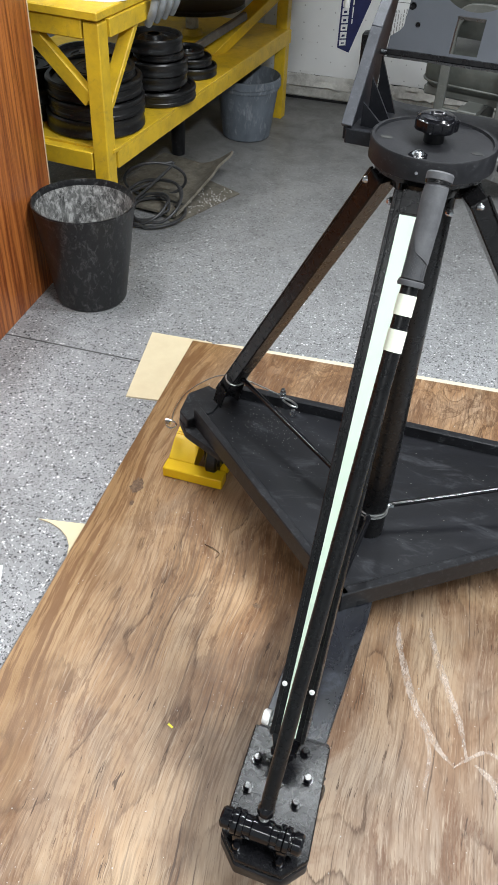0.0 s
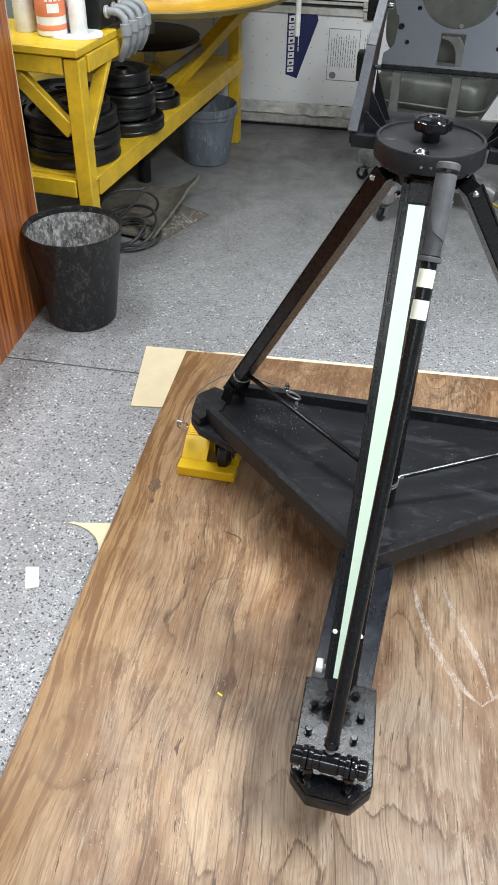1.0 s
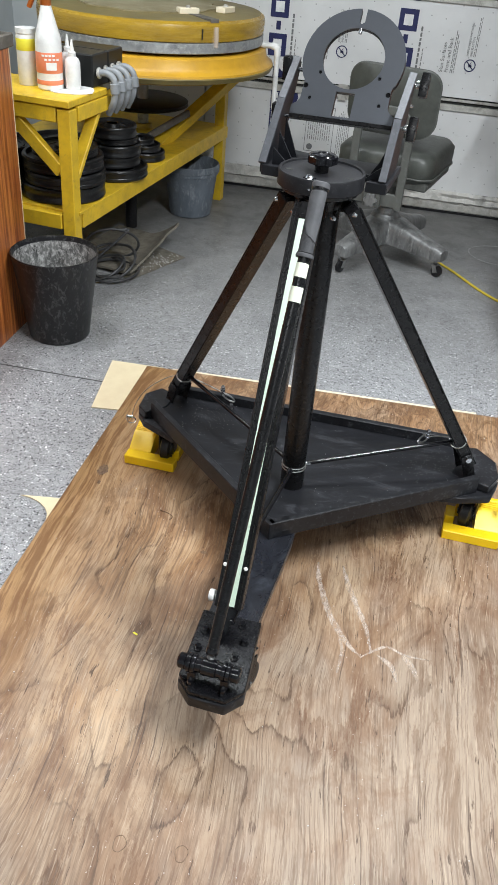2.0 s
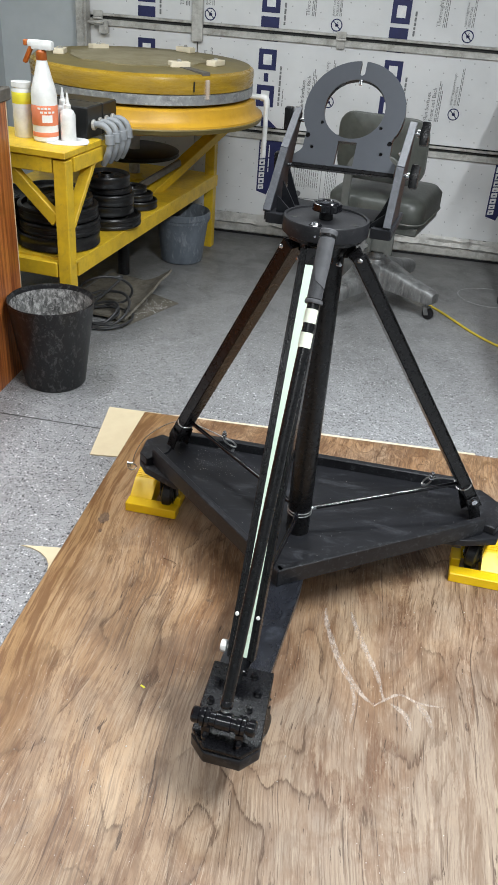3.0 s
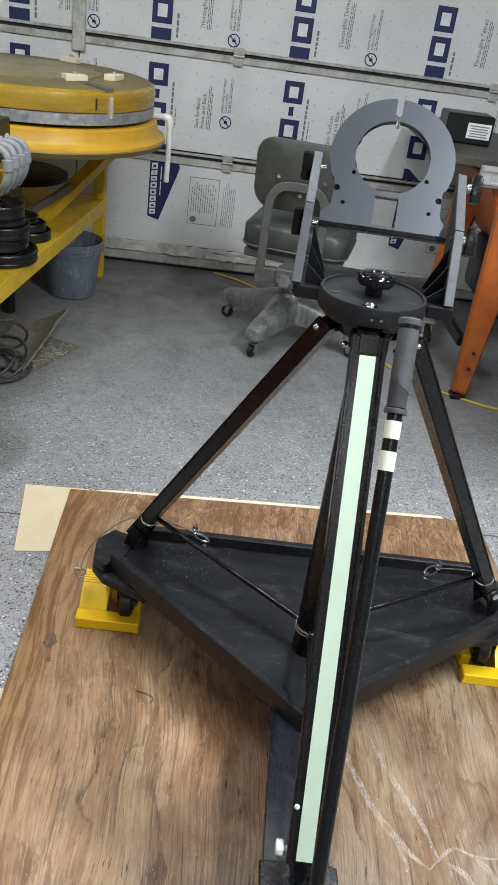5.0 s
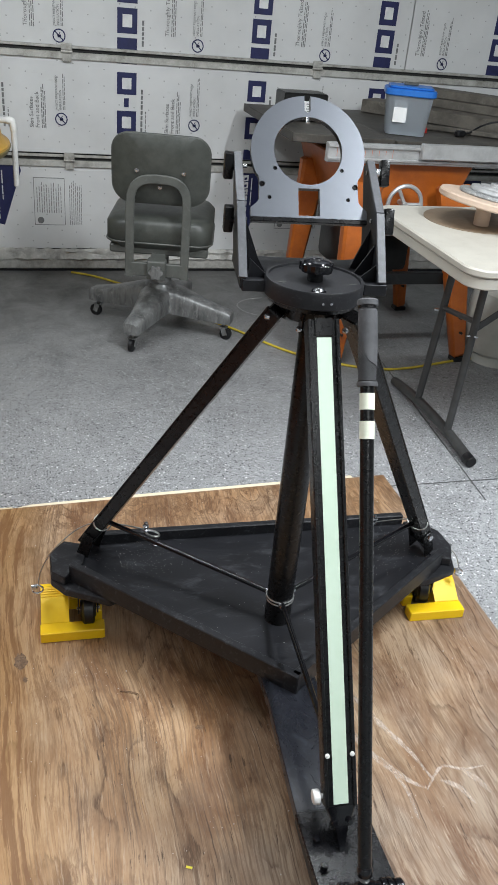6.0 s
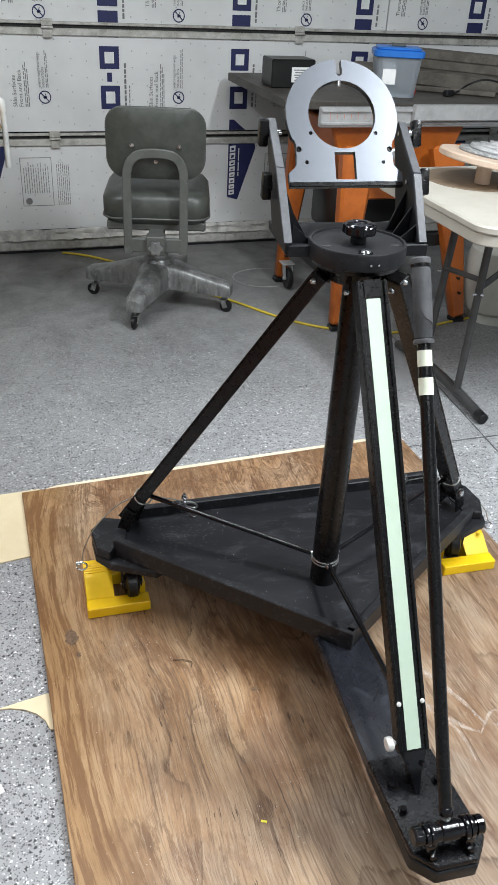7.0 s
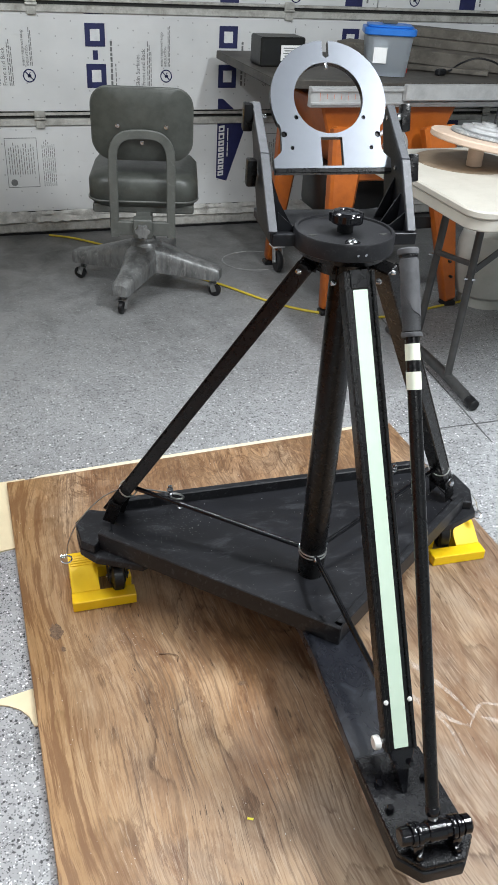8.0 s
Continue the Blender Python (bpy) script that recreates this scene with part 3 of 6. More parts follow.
part("bottom_lip", lip, SEAL, door, "crumpled dusty plastic lip", sharp=60)
part("bottom_seal", add_box(B(), (4.7, 0.045, 0.022), T3(1.4, WY + 0.02, 0.011), 0.004), RUBBER, door)
sb = B()
add_box(sb, (0.058, 0.02, 1.1), T3(-0.372, WY - 0.012, 1.52), 0.003)
part("stile", sb, RAIL, door, "grey steel upright stile")
tr = B()
add_box(tr, (0.05, 0.035, 2.1), T3(-0.985, WY - 0.03, 1.05), 0.004)
add_box(tr, (0.012, 0.06, 2.1), T3(-0.95, WY - 0.04, 1.05), 0.002)
part("track", tr, RAIL, door, "grey steel vertical door track")
for z in (0.45, 1.0):
    rl = B()
    add_rod(rl, (-0.96, WY - 0.045, z + 0.02), (-0.86, WY - 0.045, z + 0.02), 0.006)
    add_box(rl, (0.05, 0.01, 0.06), T3(-0.865, WY - 0.03, z), 0.002)
    part("roller", rl, RAIL, door)

PY = WY - 0.0012


def flat(name, pts, material, parent, y=PY):
    """A thin printed shape on the boards; pts in x and z."""
    m = frame_axes((0, y, 0), (1, 0, 0), (0, 0, 1))
    return part(name, add_prism(B(), pts, 0.0, 0.0008, m), material, parent)


def rect(x0, z0, x1, z1):
    return [(x0, z0), (x1, z0), (x1, z1), (x0, z1)]


def ban_sign(x, z, parent):
    r = 0.029
    sb = B()
    m = frame_axes((x, PY, z), (1, 0, 0), (0, 0, 1))
    n = 36
    inner = [sb.verts.new(m @ Vector((0.82 * r * math.cos(2 * math.pi * i / n), 0.82 * r * math.sin(2 * math.pi * i / n), 0.0006))) for i in range(n)]
    outer = [sb.verts.new(m @ Vector((r * math.cos(2 * math.pi * i / n), r * math.sin(2 * math.pi * i / n), 0.0006))) for i in range(n)]
    for i in range(n):
        sb.faces.new((inner[i], outer[i], outer[(i + 1) % n], inner[(i + 1) % n]))
    add_box(sb, (0.052, 0.005, 0.0008), m @ pose(0, 0, 0.0004, 0, 0, -45))
    add_box(sb, (0.016, 0.010, 0.0008), m @ pose(0.001, -0.001, 0.0004, 0, 0, 20))
    add_box(sb, (0.022, 0.003, 0.0008), m @ pose(0, 0.006, 0.0004, 0, 0, 60))
    part("print", sb, BLUE_INK, parent)


def bars(x0, z0, z1, lines, pitch, material, parent, seed, wide=0.45):
    """Lines of unreadable small print that run upwards."""
    r = random.Random(seed)
    b = B()
    m = frame_axes((0, PY, 0), (1, 0, 0), (0, 0, 1))
    for k in range(lines):
        z = z0
        end = z1 - (r.uniform(0, 0.3) * (z1 - z0) if k == lines - 1 else r.uniform(0, 0.03))
        while z < end:
            ln = min(r.uniform(0.010, 0.028), end - z)
            add_prism(b, rect(x0 + k * pitch, z, x0 + k * pitch + pitch * wide, z + ln), 0.0, 0.0008, m)
            z += ln + 0.005
    part("print", b, material, parent)


UP = lambda x, z: frame_axes((x, PY, z), (0, 0, 1), (-1, 0, 0))
for ci in range(-1, 5):
    cx = 0.0 + 0.6425 * ci
    cols = [rect(-0.046, 0.69, 0.046, 0.795), rect(-0.013, 0.812, 0.010, 0.852), rect(-0.046, 0.868, 0.046, 0.965), rect(-0.046, 1.002, 0.046, 1.008),
            rect(-0.046, 1.064, 0.046, 1.112), rect(-0.046, 1.13, 0.046, 1.235), rect(-0.046, 1.255, 0.046, 1.36)]
    # bold plain blocks in place of the printed brand, each with a white window
    notch = [[rect(-0.022, 0.716, 0.022, 0.769)], [], [rect(-0.022, 0.892, 0.022, 0.941)], [], [], [rect(-0.022, 1.156, 0.022, 1.209)], [rect(-0.022, 1.281, 0.022, 1.334)]]
    for k, c in enumerate(cols):
        row = 1 if k < 4 else 2
        if cx < -0.9:
            continue
        pb = board_at(row, cx)
        flat("print", [(cx + x, z) for x, z in c], BLUE_INK, pb)
        for nn in notch[k]:
            flat("print", [(cx + x, z) for x, z in nn], WHITE_INK, pb, PY - 0.0009)
    if cx < -0.7:
        continue
    b1, b2 = board_at(1, cx + 0.2), board_at(2, cx + 0.2)
    bars(cx + 0.068, 0.70, 0.93, 1, 0.016, GREY_INK, board_at(1, cx), 10 + ci, 0.6)
    bars(cx + 0.090, 0.70, 0.80, 1, 0.01, GREY_INK, board_at(1, cx), 30 + ci)
    words("Skin Surfaces", 0.026, UP(cx + 0.205, 0.70), GREY_INK, b1)
    words("Front and Back", 0.026, UP(cx + 0.232, 0.70), GREY_INK, b1)
    bars(cx + 0.243, 0.70, 0.90, 3, 0.008, GREY_INK, b1, 50 + ci)
    ban_sign(cx + 0.334, 0.743, b1)
    words("INSECT RESISTANT RIGID", 0.013, UP(cx + 0.318, 0.785), GREY_INK, b1)
    words("INSULATION", 0.015, UP(cx + 0.336, 0.785), GREY_INK, b1)
    bars(cx + 0.343, 0.785, 0.97, 2, 0.007, GREY_INK, b1, 70 + ci)
    ban_sign(cx + 0.334, 1.10, b2)
    words("INSECT RESISTANT RIGID", 0.013, UP(cx + 0.318, 1.14), GREY_INK, b2)
    words("INSULATION", 0.015, UP(cx + 0.336, 1.14), GREY_INK, b2)
    bars(cx + 0.343, 1.14, 1.32, 2, 0.007, GREY_INK, b2, 90 + ci)
    words("Thoroughly Tested", 0.026, UP(cx + 0.195, 1.13), GREY_INK, b2)
    bars(cx + 0.206, 1.13, 1.34, 3, 0.008, GREY_INK, b2, 110 + ci)
    bars(cx + 0.068, 1.08, 1.20, 1, 0.016, GREY_INK, board_at(2, cx), 130 + ci, 0.6)
for ci in range(0, 3):
    ox = 1.253 * ci
    lb = board_at(0, ox + 0.05)
    flat("print", [(ox - 0.012, 0.252), (ox + 0.045, 0.236), (ox + 0.135, 0.50), (ox + 0.128, 0.527), (ox - 0.012, 0.527)], BLUE_INK, lb)
    flat("print", [(ox - 0.012, 0.590), (ox + 0.075, 0.590), (ox + 0.012, 0.64), (ox - 0.012, 0.64)], BLUE_INK, board_at(1, ox + 0.05))
    # white block marks in place of the printed brand name
    r = random.Random(ci + 3)
    z = 0.262
    while z < 0.50:
        ln = r.uniform(0.022, 0.032)
        flat("print", [(ox - 0.004, z), (ox + 0.026, z + 0.004), (ox + 0.026, z + ln + 0.004), (ox - 0.004, z + ln)], WHITE_INK, lb, PY - 0.0009)
        flat("print", [(ox + 0.004, z + 0.008), (ox + 0.018, z + 0.011), (ox + 0.018, z + ln - 0.008), (ox + 0.004, z + ln - 0.010)], BLUE_INK, lb, PY - 0.0018)
        z += ln + 0.006
    for k, (a, b) in enumerate(((0.36, 0.38), (0.385, 0.43), (0.437, 0.50))):
        flat("print", rect(ox + 0.042, a, ox + 0.047, b), WHITE_INK, lb, PY - 0.0009)
    # framed block of small print
    dx = ox + 0.19
    fb = B()
    m = frame_axes((0, PY, 0), (1, 0, 0), (0, 0, 1))
    for rc in (rect(dx, 0.238, dx + 0.150, 0.2405), rect(dx, 0.468, dx + 0.150, 0.4705), rect(dx, 0.2405, dx + 0.0025, 0.468), rect(dx + 0.1475, 0.2405, dx + 0.15, 0.468)):
        add_prism(fb, rc, 0, 0.0008, m)
    part("print", fb, GREY_INK, lb)
    bars(dx + 0.014, 0.30, 0.45, 11, 0.0115, GREY_INK, lb, 150 + ci, 0.28)
    ban = B()
    add_lathe(ban, [(0, 0), (0.016, 0), (0.016, 0.0008), (0, 0.0008)], frame_axes((dx + 0.03, PY, 0.262), (1, 0, 0), (0, 0, 1)), 20)
    part("print", ban, GREY_INK, lb)
    bars(dx + 0.172, 0.24, 0.46, 7, 0.0095, GREY_INK, lb, 170 + ci, 0.3)


# ---- plywood sheet and scraps on the floor ----
ply = thing("plywood_sheet", (0, 0, 0), "worn brown fir plywood sheet lying on the garage floor", "plywood")
pl = new("sheet", mesh_of("sheet", add_prism(B(), [(0.0, -2.44), (1.219, -2.44), (1.219, 0.041), (0.0, 0.0)], 0.0006, 0.018, None, 0.0012), PLY))
pl.parent = ply
r = random.Random(9)


def blob(cx, cy, rx, ry, n, rough, seed):
    q = random.Random(seed)
    return [(cx + rx * math.cos(a) * (1 + q.uniform(-rough, rough)), cy + ry * math.sin(a) * (1 + q.uniform(-rough, rough))) for a in (2 * math.pi * i / n for i in range(n))]


for k, (x, y, a, b) in enumerate(((0.065, -0.61, 0.013, 0.024), (0.073, -0.665, 0.005, 0.008), (0.42, -0.86, 0.009, 0.005))):
    part("knot", add_prism(B(), blob(x, y, a, b, 26, 0.32, k), 0.0178, 0.0184), KNOT, ply)
for k, (x, y) in enumerate(((0.572, -1.608), (0.464, -1.616))):
    kr = B()
    kp = [(x + 0.011 * math.cos(a) * (1 + 0.12 * math.sin(3 * a + k)), y + 0.015 * math.sin(a), 0.0179) for a in (2 * math.pi * i / 24 for i in range(25))]
    add_tube(kr, kp, 0.0008, 6)
    part("knot", kr, KNOT, ply)
# plaster smears trodden into the sheet
SMEARS = (([(0.766, -0.812), (0.776, -0.85), (0.806, -0.93), (0.836, -1.00), (0.856, -1.075)], 0.0068), ([(0.703, -0.815), (0.712, -0.87), (0.738, -0.95), (0.760, -1.00), (0.800, -1.06), (0.832, -1.09)], 0.0075),
          ([(0.832, -1.095), (0.856, -1.072), (0.890, -1.048), (0.930, -1.062), (0.983, -1.062)], 0.0032), ([(0.778, -1.03), (0.792, -1.09), (0.788, -1.15)], 0.0045), ([(0.87, -1.078), (0.90, -1.10), (0.915, -1.14)], 0.006), ([(0.925, -1.066), (0.945, -1.09), (0.958, -1.125)], 0.007))
for pts, wide in SMEARS:
    mid = spline([(x, y, 0) for x, y in pts], 7)
    left, right_ = [], []
    for k, c in enumerate(mid):
        d = (mid[min(k + 1, len(mid) - 1)] - mid[max(k - 1, 0)]).normalized()
        w_ = wide * (0.25 + 0.75 * math.sin(math.pi * (k + 0.6) / (len(mid) + 0.2))) * r.uniform(0.85, 1.35)
        left.append((c.x - d.y * w_, c.y + d.x * w_))
        right_.append((c.x + d.y * w_ * r.uniform(0.6, 1.1), c.y - d.x * w_))
    part("smear", add_prism(B(), left + right_[::-1], 0.0179, 0.01815), SCRAPE, ply, "pale plaster smear")
# loose splinter and grit
sp = B()
add_tube(sp, spline([(0.270, -0.735, 0.0195), (0.290, -0.742, 0.022), (0.308, -0.752, 0.021), (0.304, -0.766, 0.0195)]), 0.0010, 6)
solid("wood_splinter", sp, KNOT, "small dark wood splinter on the plywood", "splinter")
solid("yellow_chip", beam(B(), (0.336, -1.156, 0.0188), (0.346, -1.161, 0.0190), 0.004, 0.0012, (0, 0, 1)), YELLOW_LABEL, "tiny yellow paint chip on the plywood", "chip")
gr = B()
for _ in range(120):
    x, y = r.uniform(0.03, 1.2), r.uniform(-2.2, -0.05)
    s = r.uniform(0.0006, 0.0015)
    add_box(gr, (s * r.uniform(0.8, 2), s, s), T3(x, y, 0.018 + s / 2) @ pose(0, 0, 0, 0, 0, r.uniform(0, 180)))
solid("sawdust_grit", gr, DUST, "scattered pale grit on the plywood", "grit", kind="stuff")

solid("hardboard_sheet", add_prism(B(), [(-0.133, 0.021), (-0.093, -0.287), (0.05, -0.27), (0.05, 0.027)], 0.0, 0.0045, None, 0.0006), CREAM, "cream hardboard offcut under the plywood corner", "hardboard")
solid("hardboard_strip", add_prism(B(), [(0.012, 0.006), (0.10, 0.034), (0.40, 0.048), (1.118, 0.072), (1.125, 0.02), (1.1, -0.05), (0.05, -0.05)], 0.0, 0.0042, None, 0.0006), CREAM_EDGE, "pale cream board strip under the plywood edge", "hardboard")
arc = [(-0.112, -0.760)] + [(-0.112 + 0.105 * math.sin(a), -0.760 - 0.085 * (1 - math.cos(a))) for a in (0.3, 0.6, 0.9, 1.2, 1.5)] + [(0.03, -0.85), (0.03, -0.742), (-0.006, -0.744)]
solid("hardboard_offcut", add_prism(B(), arc, 0.0, 0.004, None, 0.0005), CREAM, "cream hardboard offcut with a curved edge", "hardboard")
solid("paper_scrap", add_prism(B(), [(-0.152, -0.909), (-0.124, -0.904), (-0.102, -0.957), (-0.129, -0.968)], 0.0, 0.0015), PAPER, "small white paper scrap on the floor", "paper")


# ---- telescope stand ----
def inside(pts, x, y):
    c = False
    for (x1, y1), (x2, y2) in zip(pts, pts[1:] + pts[:1]):
        if (y1 > y) != (y2 > y) and x < (x2 - x1) * (y - y1) / (y2 - y1) + x1:
            c = not c
    return c


stand = thing("telescope_stand", (0.59, -0.75, 0.018), "black telescope tripod with bare head bracket on a wheeled dolly", "tripod")
C = Vector((0.590, -0.752, 0))
ang = {"l": radians(140), "r": radians(24.5), "f": radians(265)}
# dolly: triangular tray with rim boards, corner plates and a long plank to the front foot
tray = [(0.215, -0.425), (1.045, -0.452), (1.055, -0.60), (0.615, -0.925), (0.565, -0.925), (0.195, -0.535)]
part("tray_board", add_prism(B(), tray, 0.172, 0.190, None, 0.002), BLACK_TRAY, stand, "dusty black plywood tray board")
for p, q in (((0.185, -0.525), (0.5935, -0.9400)), ((0.584, -0.9345), (1.058, -0.610)), ((0.225, -0.420), (1.03, -0.447))):
    part("rim_board", beam(B(), (*p, 0.194), (*q, 0.194), 0.018, 0.046, (0, 0, 1), 0.002), BLACK_EDGE, stand)
cl = [(0.140, -0.455), (0.140, -0.520), (0.168, -0.560), (0.262, -0.612), (0.292, -0.598), (0.30, -0.43), (0.20, -0.405), (0.168, -0.418)]
part("corner_plate", add_prism(B(), cl, 0.152, 0.1715, None, 0.002), BLACK_EDGE, stand)
cr = [(1.112, -0.500), (1.120, -0.560), (1.098, -0.628), (1.02, -0.655), (0.965, -0.660), (0.945, -0.62), (0.97, -0.44), (1.06, -0.44)]
part("corner_plate", add_prism(B(), cr, 0.152, 0.1715, None, 0.002), BLACK_EDGE, stand)
for pts in ([(0.140, -0.452), (0.142, -0.522), (0.168, -0.548), (0.215, -0.50), (0.225, -0.43), (0.175, -0.41)], [(1.112, -0.500), (1.116, -0.565), (1.09, -0.617), (1.045, -0.60), (1.035, -0.45), (1.065, -0.445)]):
    part("corner_block", add_prism(B(), pts, 0.1715, 0.194, None, 0.002), BLACK_EDGE, stand)
part("front_plank", add_prism(B(), [(0.536, -0.70), (0.648, -0.70), (0.640, -0.95), (0.612, -1.215), (0.508, -1.215), (0.530, -0.95)], 0.1485, 0.1715, None, 0.0015), PLANK, stand, "black plank to the front foot")
foot = [(0.508, -1.195), (0.620, -1.20), (0.624, -1.384), (0.594, -1.416), (0.526, -1.411), (0.497, -1.378)]
part("foot_board", add_prism(B(), foot, 0.150, 0.1765, None, 0.002), BLACK_EDGE, stand)
fp = part("foot_plate", add_prism(B(), [(0.502, -1.205), (0.622, -1.21), (0.6245, -1.382), (0.594, -1.413), (0.526, -1.408), (0.4975, -1.375)], 0.1767, 0.188, None, 0.002), FOOT_BLACK, stand, "black enamelled steel foot plate")


def hexbolt(p, r, h, axis=(0, 0, 1)):
    b = B()
    m, _ = align(p, Vector(p) + Vector(axis))
    add_lathe(b, [(0, 0), (r * 1.35, 0), (r * 1.35, h * 0.2), (0, h * 0.2)], m, 14)
    add_lathe(b, [(0, h * 0.2), (r, h * 0.2), (r, h * 0.9), (r * 0.85, h), (0, h)], m, 6)
    return b


for x, y in ((0.520, -1.262), (0.517, -1.308), (0.599, -1.272), (0.590, -1.312), (0.587, -1.232)):
    part("bolt", hexbolt((x, y, 0.188), 0.0062, 0.011), GLOSS_BLACK, fp)


def wheel_parts(x, y, zt, parent, spin, r=0.034, w=0.024, drop=None, paint=None):
    """A swivel caster under a plate: plate, fork, wheel."""
    zc = 0.018 + r if drop is None else drop
    m = pose(x, y, 0, 0, 0, spin)
    fb = B()
    add_box(fb, (0.06, 0.05, 0.004) if paint is None else (0.04, 0.036, 0.004), m @ T3(0, 0, zt - 0.002), 0.001)
    add_lathe(fb, [(0, zt - 0.018), (0.018, zt - 0.018), (0.02, zt - 0.004), (0, zt - 0.004)], m, 18)
    for s in (-1, 1):
        add_prism(fb, [(-0.016, zt - 0.016), (0.016, zt - 0.016), (0.010, zc - 0.008), (-0.010, zc - 0.008)], -0.0015, 0.0015, m @ frame_axes((0, s * (w / 2 + 0.004), 0), (1, 0, 0), (0, 0, 1)))
    fork = part("caster_fork", fb, BLACK_EDGE if paint is None else paint, parent, "scuffed black steel caster fork" if paint is None else "black steel caster fork")
    wb = B()
    add_lathe(wb, [(0, -w / 2), (r * 0.5, -w / 2), (r * 0.55, -w * 0.36), (r * 0.82, -w * 0.4), (r, -w * 0.28), (r, w * 0.28), (r * 0.82, w * 0.4), (r * 0.55, w * 0.36), (r * 0.5, w / 2), (0, w / 2)], m @ frame_axes((0, 0, zc), (1, 0, 0), (0, 0, 1)), 28)
    part("wheel", wb, RUBBER, fork)
    ab = B()
    add_rod(ab, m @ Vector((0, -w / 2 - 0.009, zc)), m @ Vector((0, w / 2 + 0.009, zc)), 0.004, 10)
    part("axle", ab, CHROME, fork)


wheel_parts(0.222, -0.505, 0.152, stand, 88, 0.040, 0.036, 0.062)
wheel_parts(1.065, -0.560, 0.152, stand, 70, 0.040, 0.036, 0.062)
wheel_parts(0.600, -1.250, 0.150, stand, 62, 0.043, 0.03, 0.0615, BLACK_METAL)

# legs: square tubes with raised edges
LEGS = {"l": (C + Vector((-0.056, 0.004, 0.895)), Vector((0.228, -0.447, 0.216))), "r": (C + Vector((0.066, -0.03, 0.895)), Vector((1.030, -0.568, 0.226))), "f": (Vector((0.5815, -0.828, 0.905)), Vector((0.5585, -1.247, 0.230)))}
LEGMESH = {}
for k in "lrf":
    p, q = LEGS[k]
    a = ang[k]
    out = Vector((math.cos(a), math.sin(a), 0))
    lb_ = B()
    w = 0.040 if k != "f" else 0.0525
    d = 0.026
    beam(lb_, p, q - (q - p).normalized() * (0.015 if k == "f" else 0.0), w, d, out, 0.002)
    z = (q - p).normalized()
    o = (out - z * out.dot(z)).normalized()
    s = o.cross(z)
    edges_ = []
    for e in (-1, 1):
        edges_.append((p + s * e * (w / 2 - 0.003) + o * (d / 2 + 0.0015), q - z * (0.015 if k == "f" else 0.0) + s * e * (w / 2 - 0.003) + o * (d / 2 + 0.0015)))
    LEGMESH[k] = (part("leg", lb_, BLACK_METAL, stand), p, q, o, s, z)
    for pe, qe in edges_:
        part("leg_edge", beam(B(), pe, qe, 0.006, 0.004, out, 0.001), BLACK_METAL, LEGMESH[k][0])
# pale strip down the front leg
leg, p, q, o, s, z = LEGMESH["f"]
L = (q - p).length
part("strip", beam(B(), p + z * 0.030 + o * 0.0136, p + z * (L - 0.020) + o * 0.0136, 0.0245, 0.0012, o), GLOW_TAPE, leg, "pale green luminous tape strip")
for e in (-1, 1):
    part("rivet", hexbolt(p + z * (L - 0.098) + s * e * 0.0205 + o * 0.0165, 0.003, 0.004, o), WHITE_PLASTIC, leg)
part("end_tab", beam(B(), p - z * 0.002, p + z * 0.028, 0.03, 0.03, o, 0.001), BLACK_METAL, leg)
# pointed bracket and bolts at the bottom of the front leg
tip = q - z * 0.012
mt = frame_axes(tip, s, z)
pb = B()
add_prism(pb, [(-0.024, -0.006), (0.024, -0.006), (0.019, 0.012), (0.012, 0.024), (0.0025, 0.078), (-0.0025, 0.078), (-0.012, 0.024), (-0.019, 0.012)], -0.012, 0.012, mt, 0.001)
part("leg_tip", pb, GLOSS_BLACK, leg)
for e in (-1, 1):
    part("bolt", hexbolt(mt @ Vector((e * 0.013, 0.020, -0.012)), 0.005, 0.008, mt.to_3x3() @ Vector((0, 0, -1))), GLOSS_BLACK, leg)
cb_ = B()
cm, _ = align(p + z * (L - 0.035) - s * 0.0, p + z * (L - 0.035) + s * 1)
capdir = -1 if (s.x > 0) else 1
base = p + z * (L - 0.030) + s * capdir * 0.023
cm, _ = align(base, base + s * capdir)
add_lathe(cb_, [(0, 0), (0.004, 0), (0.004, 0.008), (0.0108, 0.0085), (0.0122, 0.010), (0.0122, 0.018), (0.0108, 0.0200), (0, 0.0205)], cm, 9)
part("cap_knob", cb_, WHITE_PLASTIC, leg, "white plastic knob")
# leg feet: brackets and bolts
for k in "lr":
    leg, p, q, o, s, z = LEGMESH[k]
    fb = B()
    for e in (-1, 1):
        beam(fb, q + s * e * 0.024 - Vector((0, 0, 0.028)), q + s * e * 0.024 + z * -0.045 + Vector((0, 0, 0.0)), 0.004, 0.03, o, 0.001)
    part("foot_bracket", fb, BLACK_METAL, stand)
    part("bolt", hexbolt(q - z * 0.035 + s * (0.022 if k == "r" else -0.022) * (1 if s.y < 0 else -1), 0.009, 0.010, s * (1 if s.y < 0 else -1)), CHROME, leg)
# centre column with clamp and three brace rods
col = part("column", add_lathe(B(), [(0, 0.190), (0.0280, 0.190), (0.0280, 0.90), (0, 0.90)], T3(0.606, -0.744, 0), 28), BLACK_METAL, stand)
cs = B()
for e in (-1, 1):
    add_tube(cs, [(0.606 + 0.029 * math.cos(a), -0.744 + 0.029 * math.sin(a), 0.25 + e * 0.004) for a in (2 * math.pi * i / 20 for i in range(21))], 0.0016, 6)
part("clamp_ring", cs, CABLE, col, "steel hose clamp")
